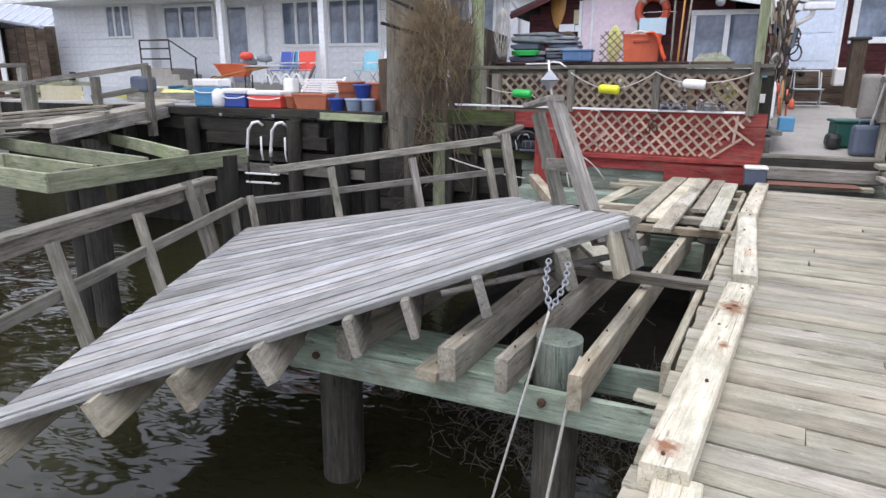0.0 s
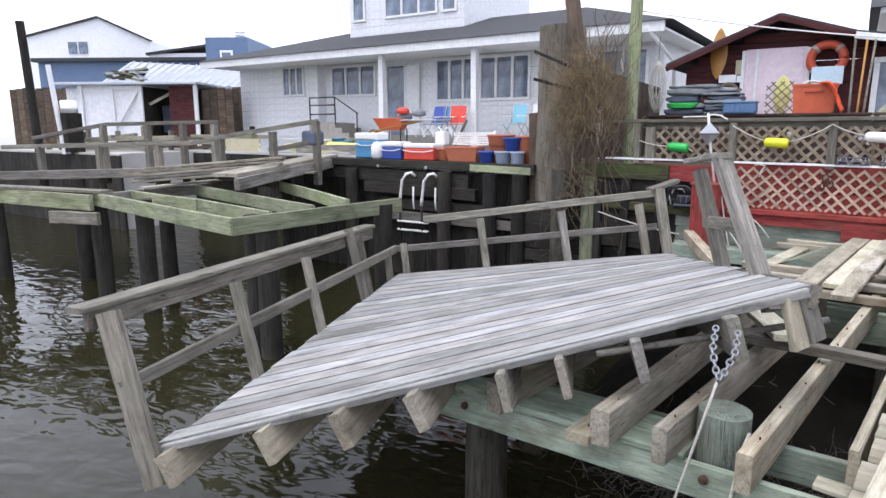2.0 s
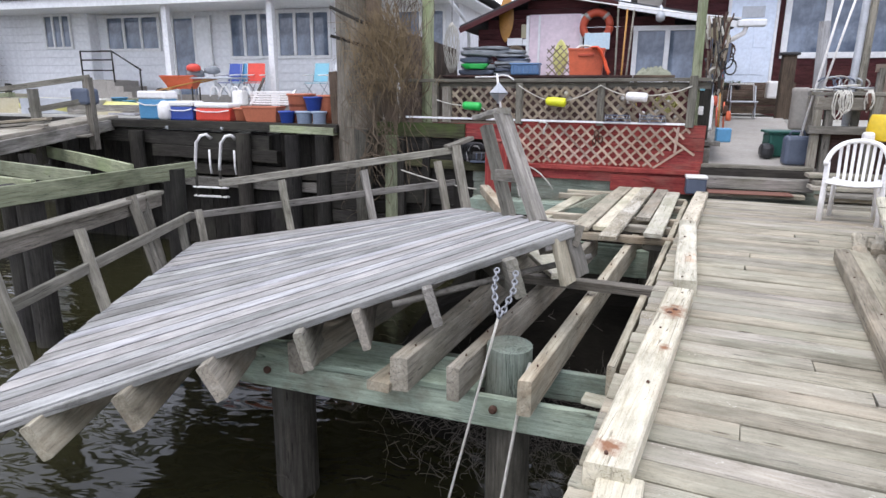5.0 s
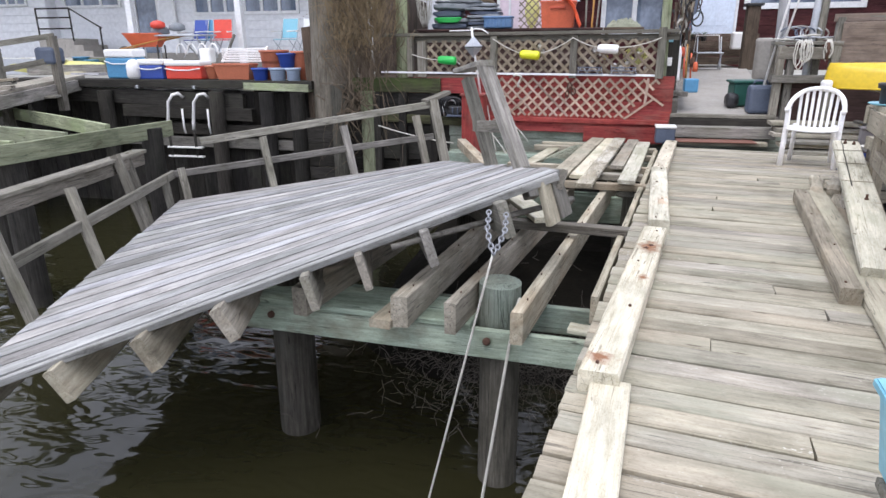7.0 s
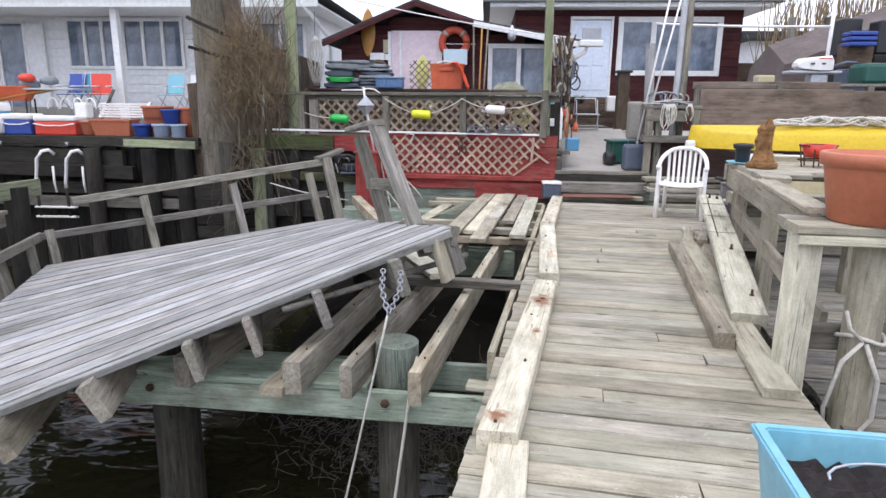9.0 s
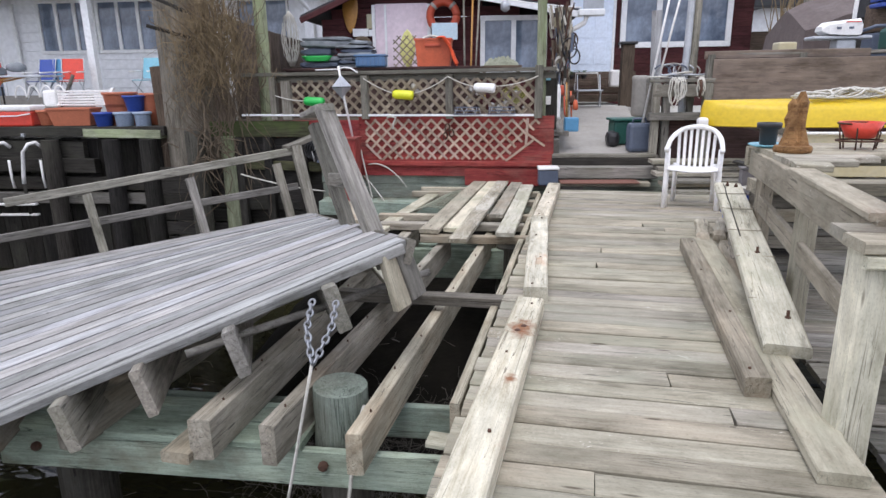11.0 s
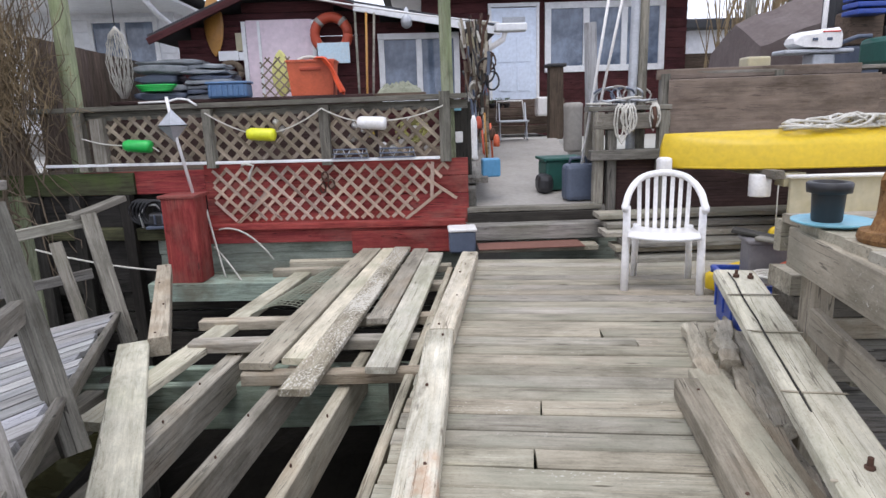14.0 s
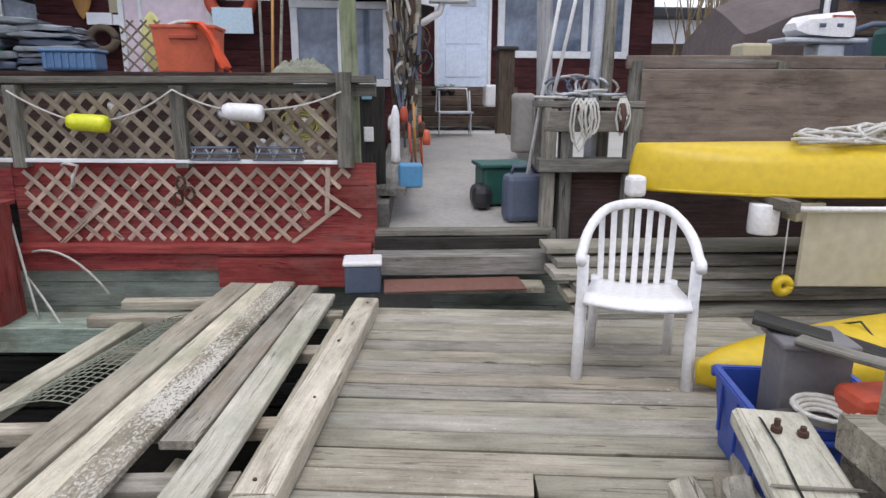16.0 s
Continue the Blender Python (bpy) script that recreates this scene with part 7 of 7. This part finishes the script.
beam("beam", (-10.5, 5.95, FZ), (-10.8, 9.9, FZ), 0.06, 0.20, "rail", frame_dock)
beam("plank", (-10.4, 6.68, 0.26), (-10.6, 10.3, 0.30), 0.16, 0.04, "deck", frame_dock)
for x, y in ((-6.15, 5.75), (-6.5, 5.85), (-5.75, 7.7), (-9.55, 6.15), (-11.0, 6.2)):
    log("support_post", (x, y, -2.5), (x + 0.03, y, 0.16), 0.15, "dark", frame_dock)
beam("side_beam", (-15.5, 5.2, 0.10), (-10.3, 5.72, 0.10), 0.08, 0.26, "mossy", frame_dock)
beam("side_beam", (-15.5, 5.0, 0.26), (-10.3, 6.0, 0.26), 0.25, 0.05, "rail", frame_dock)
for x, y in ((-13.5, 5.3),):
    log("support_post", (x, y, -2.5), (x, y, 0.12), 0.12, "dark", frame_dock)
beam("cross_brace", (-10.8, 5.3, -0.12), (-9.9, 5.6, -0.12), 0.08, 0.2, "rail", frame_dock)

frame_dock.location = (-0.20, -0.16, 0.10)

view = pose(0.068, 0.033, 0, 0, 0, 31.27)
def V(x, d, z):
    return view @ Vector((x, d, z))
gang = thing("old_gangway", "weathered gangway with sagging timber railings", "gangway")
for pts, w, h in (([(-9.6, 13, 1.03), (-5.57, 13, 1.11), (-4.41, 13, 1.32), (-2.96, 13, 1.54)], 0.10, 0.09), ([(-9.6, 14.0, 1.2), (-7.9, 14.0, 1.50), (-5.4, 14.0, 1.54)], 0.10, 0.08), ([(-9.6, 12.6, 0.48), (-6.9, 12.6, 0.54), (-4.0, 12.6, 0.50)], 0.14, 0.14), ([(-4.0, 13, 0.95), (-2.96, 13, 1.15)], 0.06, 0.10)):
    for a, c in zip(pts, pts[1:]):
        beam("rail", V(*a), V(*c), w, h, "rail", gang)
for x, d, z0, z1 in ((-3.0, 13, 0.55, 1.54), (-3.9, 13, 0.3, 1.33), (-5.0, 13, 0.3, 1.2), (-6.3, 13, 0.3, 1.08), (-7.55, 13, 0.3, 1.06), (-8.8, 13, 0.3, 1.04), (-7.0, 14, 0.5, 1.5), (-6.2, 14, 0.5, 1.52), (-5.5, 14, 0.5, 1.5), (-8.0, 14, 0.5, 1.5)):
    beam("post", V(x, d, z0 - 0.3), V(x, d, z1), 0.14, 0.12, "rail", gang, up=(0, -1, 0))
for k in range(10):
    beam("deck_board", V(-9.6, 12.6 + 0.2 * k, 0.40), V(-3.0, 12.6 + 0.2 * k, 0.40 + 0.12), 0.19, 0.04, "rail", gang)
for k in range(4):
    x = -9.5 + k * 1.75
    log("support_post", V(x, 12.45, -2.5), V(x, 12.45, 0.42), 0.15, "dark", gang)
pilest = thing("stacked_boards", "stack of old grey boards on the gangway", "boards")
for k in range(5):
    beam("board", V(-6.2 + 0.05 * k, 11.7 + 0.05 * k, 0.42 + 0.06 * k), V(-3.5 + 0.03 * k, 11.9, 0.62 + 0.06 * k), 0.28, 0.04, "rail" if k % 2 else "joist", pilest)
beam("gang_plank", (-8.9, 7.0, 0.62), (-9.9, 10.6, 0.80), 0.5, 0.06, "deck", None, label="long grey gangplank sloping up to the yard", category="gangplank")
beam("gang_plank_beam", (-8.6, 7.0, 0.48), (-9.6, 10.5, 0.66), 0.10, 0.2, "rail", None, label="timber beam carrying the gangplank", category="beam")
kay2 = thing("pale_kayak", "pale yellow kayak lying in the yard", "kayak", at=(-14.0, 14.05, 0.86), turn=4)
part("hull", hull_bm(3.9, 0.68, 0.36), "paleyellow", kay2, "", True)
tagged(block("black_drum", tuple(V(-3.1, 13.1, 1.05) + Vector((-0.2, -0.15, 0))), tuple(V(-3.1, 13.1, 1.35) + Vector((0.2, 0.15, 0))), "slate", None, 0.06), "dark drum behind the gangway railing", "drum")

# far shed and houses
def far(name, label, category):
    t2 = thing(name, label, category, at=(0.068, 0.033, 0), turn=31.27)
    return t2
sh = far("white_shed", "low white shed with an open bay and barn door", "shed")
block("wall", (-14.4, 24.0, 0.6), (-12.1, 27, 3.0), "siding", sh, 0)
# the shade at the back of the open bay is put into this colour
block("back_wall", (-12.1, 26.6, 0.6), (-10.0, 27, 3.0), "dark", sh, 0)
block("red_wall", (-11.05, 24.02, 0.6), (-10.0, 24.1, 2.95), "maroon", sh, 0)
block("roof", (-15.2, 23.7, 3.0), (-9.85, 27.4, 3.10), "tin", sh, 0.02)
block("lean_to", (-15.15, 24.3, 0.6), (-14.42, 27, 2.9), "siding", sh, 0)
for x in (-14.4, -13.2, -12.1, -10.0):
    block("trim", (x - 0.07, 23.90, 0.6), (x + 0.07, 23.99, 3.0), "white", sh, 0)
block("trim", (-13.13, 23.92, 2.82), (-12.17, 23.99, 2.98), "white", sh, 0)
beam_local("door_brace", (-13.1, 23.9, 1.5), (-12.2, 23.9, 2.8), 0.05, 0.14, "white", sh)
beam_local("rafter", (-12.0, 24.4, 2.3), (-11.2, 24.6, 2.75), 0.08, 0.10, "fresh", sh)
block("hung_gear", (-11.95, 25.2, 1.2), (-11.4, 25.6, 2.3), "slate", sh, 0.08)
# added panel that paints the bay's shade over the white wall's inner side
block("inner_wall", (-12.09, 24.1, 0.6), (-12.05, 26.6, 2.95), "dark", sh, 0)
fl = far("far_fence", "brown board fence behind the shed", "fence")
for k in range(42):
    block("board", (-20 + 0.3 * k, 28, 0.6), (-20 + 0.3 * k + 0.28, 28.06, 3.1 + 0.04 * (k % 3)), "fence", fl, 0)
for k in range(4):
    block("board", (-9.88 + 0.3 * k, 24.2, 0.6), (-9.88 + 0.3 * k + 0.28, 24.26, 2.82 + 0.04 * (k % 3)), "fence", fl, 0)
tr = far("tin_roof_barn", "long building with a pale tin roof", "building")
block("wall", (-16.6, 30, 0.6), (-9.6, 36, 3.3), "siding", tr, 0)
bm = bmesh.new()
for p in ((-17, 29.5, 3.3), (-9.3, 29.5, 3.25), (-9.3, 33, 4.3), (-17, 33, 4.75), (-17, 36.5, 3.3), (-9.3, 36.5, 3.25)):
    bm.verts.new(p)
bm.verts.ensure_lookup_table()
for f in ((0, 1, 2, 3), (3, 2, 5, 4), (0, 3, 4), (1, 5, 2)):
    bm.faces.new([bm.verts[i] for i in f])
part("roof", bm, "tin", tr)
for k in range(19):
    zt = 4.78 - 0.45 * k / 19
    beam_local("roof_seam", (-16.8 + 0.4 * k, 29.5, 3.33), (-16.8 + 0.4 * k, 33, zt), 0.05, 0.04, "tin", tr)
rnd = random.Random(63)
for k in range(14):
    beam("roof_scrap", V(rnd.uniform(-16.6, -14.6), 29.6, 3.55 + rnd.uniform(0, 0.5)), V(rnd.uniform(-16.6, -14.6), 29.9, 3.6 + rnd.uniform(0, 0.6)), 0.3, 0.08, ("fence", "mossy", "tin")[k % 3], tr, wob=0.02)
bl = far("blue_building", "blue-grey building with a small white window", "building")
block("wall", (-15.06, 38, 0.6), (-12.55, 44, 6.6), "bluegrey", bl, 0)
block("long_wall", (-26.5, 40, 0.6), (-15.1, 46, 5.45), "bluegrey", bl, 0)
block("long_roof", (-26.7, 39.6, 5.45), (-15.1, 46.4, 5.68), "roof", bl, 0.03)
block("window_frame", (-14.2, 37.9, 5.15), (-13.45, 38.0, 5.85), "white", bl, 0.02)
block("pane", (-14.08, 37.88, 5.27), (-13.57, 37.92, 5.73), "glass", bl, 0)
for z in (6.65, 6.82, 7.0):
    tube("roof_vent", [(-13.3 + 0.28 * math.cos(a), 39 + 0.28 * math.sin(a), z) for a in [2 * math.pi * j / 14 for j in range(15)]], 0.05, "white", bl, 6)
wg = far("far_white_house", "tall pale gabled house far behind", "house")
bm = bmesh.new()
profile = ((-32.4, 0.6), (-23.2, 0.6), (-23.2, 7.75), (-26.9, 9.4), (-32.4, 8.1))
front = [bm.verts.new((x, 48, z)) for x, z in profile]
rear = [bm.verts.new((x, 57, z)) for x, z in profile]
bm.faces.new(front)
bm.faces.new(rear[::-1])
for k in range(5):
    bm.faces.new((front[k], rear[k], rear[(k + 1) % 5], front[(k + 1) % 5]))
bmesh.ops.recalc_face_normals(bm, faces=bm.faces)
part("wall", bm, "siding", wg)
for p0, p1 in (((-32.5, 8.12), (-26.9, 9.45)), ((-26.9, 9.45), (-23.0, 7.72))):
    beam_local("roof_edge", (p0[0], 47.95, p0[1]), (p1[0], 47.95, p1[1]), 0.3, 0.12, "roof", wg)
for x in (-29.3, -28.5):
    block("window", (x, 47.9, 6.85), (x + 0.6, 48.0, 7.7), "glass", wg, 0)
w2 = far("far_white_wing", "low white building beside the blue one", "building")
block("wall", (-21.3, 44, 0.6), (-17.4, 50, 6.4), "siding", w2, 0)
beam_local("roof", (-21.5, 47, 6.35), (-17.2, 47, 6.9), 6.4, 0.15, "roof", w2)
log("utility_pole", V(-13.55, 20, 0.6), V(-13.68, 20, 4.66), 0.13, "dark", None, label="dark leaning timber utility pole in the yard", category="pole", sides=10)
log("white_post", V(-12.72, 20, 0.6), V(-12.96, 20, 3.36), 0.08, "white", None, label="leaning white post in the yard", category="post", sides=8)
dr = link("white_drum", revolve_bm([(0.22, 0), (0.26, 0.03), (0.26, 0.3), (0.27, 0.32), (0.26, 0.35), (0.26, 0.86), (0.22, 0.9), (0.05, 0.92)], 20), "whiteplastic", None, "", True)
dr.location = (-21.1, 10.75, 1.882)
dr.scale = (0.95, 0.95, 0.45)
# added block that holds up the drum, near-black for the darkness below it
tagged(block("wooden_crate", (-21.35, 10.5, 0.662), (-20.85, 11.0, 1.88), "dark", None, 0.02), "near-black block added under the white drum", "crate")
tagged(dr, "squat white drum on an added dark block", "drum")
rnd = random.Random(77)
for k in range(34):
    p = Vector((rnd.uniform(-18.0, -11.4), rnd.uniform(13.7, 15.0), 0.665))
    w, th, h = rnd.uniform(0.25, 1.1), rnd.uniform(0.10, 0.3), rnd.choice((0.05, 0.08, 0.12, 0.25, 0.4))
    turn = rnd.uniform(-0.4, 0.4)
    mt = rnd.choice(["rail", "deck", "whiteplastic", "mossy", "fresh", "steel", "cream", "silver", "rail"])
    beam("yard_plank" if h < 0.2 else "yard_box", p + Vector((-w, -w * turn, h / 2)), p + Vector((w, w * turn, h / 2)), th, h, mt, None, label="odd weathered board or box lying in the cluttered yard", category="clutter", group="yard clutter", wob=0.01)
for k in range(7):
    p = Vector((rnd.uniform(-17.0, -11.6), rnd.uniform(13.8, 14.8), 0.665))
    r = rnd.uniform(0.12, 0.22)
    ob = link("yard_bucket", revolve_bm([(r * 0.8, 0), (r, r * 2), (r * 1.06, r * 2), (r * 1.06, r * 2.15), (r * 0.95, r * 2.15), (r * 0.78, 0.03)], 16), rnd.choice(["whiteplastic", "slate", "mossy", "skyblue", "steel"]), None, "", True)
    ob.location = p
    tagged(ob, "weathered bucket standing in the cluttered yard", "bucket", "yard buckets")

# clutter along the walkway
tagged(beam("dark_board", (1.21, 10.1, 0.66), (1.21, 10.1, 1.46), 0.21, 0.03, "dark", None, up=(0, -1, 0), label="dark board standing at the end of the railing", category="board"), "dark board standing at the end of the railing", "board")
tagged(block("teal_tag", (1.13, 10.05, 1.36), (1.21, 10.08, 1.42), "aqua", None, 0.008), "small teal tag on the dark board", "tag")
tagged(block("white_tag", (1.14, 10.05, 1.02), (1.22, 10.08, 1.14), "whiteplastic", None, 0.008), "small white tag on the dark board", "tag")
ob = link("white_fender", revolve_bm([(0.02, 0), (0.05, 0.03), (0.042, 0.07), (0.042, 0.46), (0.03, 0.52), (0.012, 0.56)], 14), "whiteplastic", None, "", True)
ob.location = (1.42, 11.0, 0.74)
tagged(ob, "white boat fender standing on the ledge", "fender")
for k, (x, y, z1, mat) in enumerate(((1.72, 11.6, 1.18, "orange"), (1.66, 11.75, 1.32, "surfwood"), (1.60, 11.5, 1.10, "ringred"), (1.55, 11.9, 1.45, "slate"))):
    tube("short_paddle", [(x, y, 0.64), (x - 0.02, y + 0.08, z1)], 0.015, mat, None, 6, label="short coloured paddle leaning on the ledge", category="paddle", group="leaning paddles")
tagged(block("red_tag", (1.70, 12.55, 1.60), (1.77, 12.585, 1.72), "ringred", None, 0.008), "small red tag on the wall end", "tag")
rnd = random.Random(58)
for k in range(6):
    x, y = 1.52 + rnd.uniform(0, 0.28), 12.05 + rnd.uniform(-0.2, 0.2)
    zc, r = rnd.uniform(1.3, 2.2), rnd.uniform(0.06, 0.12)
    tube("hung_coil", [(x + r * math.cos(a), y + 0.03 * math.sin(2 * a), zc + r * 1.4 * math.sin(a)) for a in [2 * math.pi * j / 14 for j in range(15)]], 0.014, ("black", "rope", "rust")[k % 3], None, 5, label="coil of line hung on the wall end", category="coil", group="hung coils")
for k in range(6):
    cx, r = 2.72 + 0.07 * k, 0.10 + 0.012 * (k % 3)
    tube("hose_loop", [(cx + r * 1.2 * math.cos(a), 9.95 + 0.06 * math.sin(a * 2 + k), 1.46 + r * 0.8 * math.sin(a)) for a in [2 * math.pi * j / 16 for j in range(17)]], 0.011, ("slate", "steel", "concrete")[k % 3], None, 6, label="loop of grey hose heaped on the work table", category="hose", group="hose loops on the table")
for k in range(3):
    x = 2.26 + 0.15 * k
    pot("step_planter", (x, 16.38, 1.372), 0.05, 0.065, 0.10, "black", "small black planter with green leaves on the house step")
    bm = bmesh.new()
    for j in range(40):
        a, b5 = rnd.uniform(0, 6.28), rnd.uniform(0.03, 0.10)
        c = Vector((b5 * math.cos(a), b5 * math.sin(a), 0.10 + rnd.uniform(0.0, 0.10)))
        d = Vector((math.cos(a), math.sin(a), rnd.uniform(-0.2, 0.8))).normalized() * 0.035
        side = Vector((-math.sin(a), math.cos(a), 0)) * 0.014
        vs = [bm.verts.new(c - d), bm.verts.new(c + side), bm.verts.new(c + d), bm.verts.new(c - side)]
        bm.faces.new(vs)
    lf = part("foliage", bm, "leaf", bpy.data.objects["step_planter" + (".%03d" % k if k else "")], "green leaves")

# old timber heaped behind the gangway
rnd = random.Random(135)
heap = 0
while heap < 44:
    x, d = rnd.uniform(-17.0, -7.0), rnd.uniform(17.5, 23.0)
    foot = V(x, d, 0)
    if foot.y < (11.4 if foot.x < -19.5 else 14.0):
        continue
    heap += 1
    if heap % 3:
        w = rnd.uniform(0.5, 1.7)
        z = 0.70 + rnd.uniform(0, 0.45)
        beam("heaped_board", V(x - w, d, z), V(x + w, d + rnd.uniform(-0.4, 0.4), z + rnd.uniform(-0.10, 0.12)), rnd.uniform(0.12, 0.3), rnd.uniform(0.06, 0.16), rnd.choice(("rail", "fence", "deck", "dark", "mossy")), None, label="old grey board in the heap behind the gangway", category="board", group="heaped boards", wob=0.01)
    else:
        beam("yard_stake", V(x, d, 0.6), V(x + rnd.uniform(-0.15, 0.15), d, 0.6 + rnd.uniform(0.5, 1.0)), 0.14, 0.14, rnd.choice(("rail", "fence", "dark")), None, up=(0, -1, 0), label="short timber post standing behind the gangway", category="post", group="yard posts")

# ---- neighbour's side behind the screen ----
tarp = thing("covered_boat", "boat under a brown tarpaulin", "boat", at=(6.85, 13.0, 0.6))
bm = bmesh.new()
bmesh.ops.create_grid(bm, x_segments=20, y_segments=16, size=0.5)
for v in bm.verts:
    x, y = v.co.x, v.co.y
    ridge = max(0.0, 1 - abs(2 * y))
    wrinkle = 0.04 * noise.noise((x * 8, y * 5, 1)) + 0.015 * math.sin(x * 30 + 6 * y)
    zz = 1.86 + 1.02 * (x + 0.5) - (1 - ridge) * 0.45
    v.co = Vector((x * 3.0 + 0.1, y * 1.8, zz + wrinkle))
    if abs(y) > 0.49 or abs(x) > 0.49:
        v.co.z = 0.35
part("tarpaulin", bm, "tarp", tarp)
block("hull", (-1.3, -0.7, 0.0), (1.5, 0.7, 0.9), "whiteplastic", tarp, 0.2)
motor = thing("outboard_motor", "small grey and white outboard motor behind the screen", "outboard motor", at=(5.22, 10.3, 0.66))
bm = bmesh.new()
for x, hy, z0, z1 in ((-0.32, 0.10, 1.30, 1.36), (-0.24, 0.15, 1.26, 1.42), (0.0, 0.17, 1.24, 1.44), (0.16, 0.16, 1.24, 1.46), (0.20, 0.13, 1.26, 1.42)):
    for sy in (-1, 1):
        bm.verts.new((x, sy * hy, z0))
        bm.verts.new((x, sy * hy, z1 - 0.04))
        bm.verts.new((x, sy * hy * 0.7, z1))
bmesh.ops.convex_hull(bm, input=bm.verts)
part("cowl", bm, "whiteplastic", motor)
block("stripe", (-0.05, -0.172, 1.405), (0.15, -0.16, 1.42), "redplastic", motor, 0.003)
for x in (-0.16, 0.0):
    block("vent", (x, -0.174, 1.32), (x + 0.06, -0.165, 1.35), "slate", motor, 0.003)
block("tray", (-0.44, -0.14, 1.19), (0.34, 0.14, 1.235), "steel", motor, 0.015)
block("bracket", (-0.10, -0.11, 0.95), (0.16, 0.11, 1.19), "steel", motor, 0.03)
tube("tiller", [(0.2, 0.0, 1.28), (0.42, -0.05, 1.36), (0.56, -0.08, 1.36)], 0.025, "slate", motor, 8)
block("leg", (-0.05, -0.06, 0.0), (0.09, 0.06, 0.96), "slate", motor, 0.03)
tagged(block("blue_bucket", (6.28, 9.55, 1.682), (6.50, 9.75, 1.90), "blue", None, 0.04), "blue bag on the screen shelf", "bag")
shelf = thing("screen_shelf", "grey board shelf behind the plywood screen", "shelf")
beam("board", (3.3, 9.85, 1.66), (6.9, 9.5, 1.66), 0.35, 0.04, "rail", shelf)
beam("fascia", (3.20, 9.70, 1.655), (5.2, 9.50, 1.655), 0.03, 0.10, "plywood", shelf)
for x in (3.5, 5.0, 6.6):
    beam("leg", (x, 9.9 - (x - 3.3) * 0.1, 0.0), (x, 9.9 - (x - 3.3) * 0.1, 1.64), 0.08, 0.08, "rail", shelf, up=(0, 1, 0))
tagged(block("cream_tub", (4.10, 9.62, 1.682), (4.34, 9.82, 1.80), "cream", None, 0.02), "cream plastic tub on the shelf", "tub")
tagged(block("green_bin", (5.75, 9.9, 1.682), (6.5, 10.4, 2.0), "darkgreen", None, 0.06), "dark green bin on the shelf", "bin")
for k, z in enumerate((2.30, 2.38, 2.46)):
    tagged(block("blue_tray", (5.85, 10.6, z), (6.25, 10.9, z + 0.06), "blue", None, 0.015), "blue plastic tray on the stack", "tray", "blue trays")
rnd = random.Random(91)
for k in range(9):
    x, y = 6.15 + 0.42 * (k % 5), 11.0 + 0.35 * (k // 5)
    stack_z = 0.66
    for j in range(4):
        h2 = rnd.uniform(0.35, 0.62)
        w2 = rnd.uniform(0.16, 0.22)
        ob = block("stacked_crate", (x - w2, y - 0.16, stack_z), (x + w2, y + 0.16, stack_z + h2), rnd.choice(("black", "slate", "black", "fence", "dark")), None, 0.03)
        tagged(ob, "dark crate in a tall stack behind the screen", "crate", "dark crates")
        stack_z += h2 + 0.002
tube("white_mast", [(5.70, 11, 0.64), (5.74, 11, 3.6)], 0.03, "whiteplastic", None, 8, label="thin white mast behind the screen", category="mast")
tube("white_boom", arc((2.9, 10.9, 2.66), (5.72, 11, 2.63), 0.02), 0.02, "whiteplastic", None, 6, label="white pipe stretched to the mast", category="pipe")
gfence = thing("reed_fence", "tall weathered reed screen and brush beyond the boat", "fence")
bm = bmesh.new()
rnd = random.Random(8)
for k in range(900):
    x = rnd.uniform(7.1, 13.5)
    y = 16 + rnd.uniform(-0.8, 1.2)
    h = rnd.uniform(2.2, 3.9)
    tube_bm([(x, y, 0.6), (x + rnd.gauss(0, 0.08), y, 0.6 + h * 0.6), (x + rnd.gauss(0, 0.2), y, 0.6 + h)], rnd.uniform(0.012, 0.03), 3, bm, 0.4)
tagged(part("reeds", bm, "reed", gfence), "", kind="stuff")
for k in range(9):
    beam("post", (6.95 + 0.8 * k, 15.2, 0.5), (6.95 + 0.8 * k, 15.2, 3.3), 0.14, 0.12, "rail", gfence, up=(0, -1, 0))
nb = thing("neighbour_house", "pale house beyond the reed screen", "house")
block("wall", (9.5, 24, 0.5), (18, 32, 3.6), "siding", nb, 0)
block("roof", (9.0, 23.5, 3.6), (18.5, 32.5, 3.9), "roof", nb, 0.05)
block("brown_wall", (7.1, 20, 0.5), (9.4, 20.2, 2.6), "fence", nb, 0)
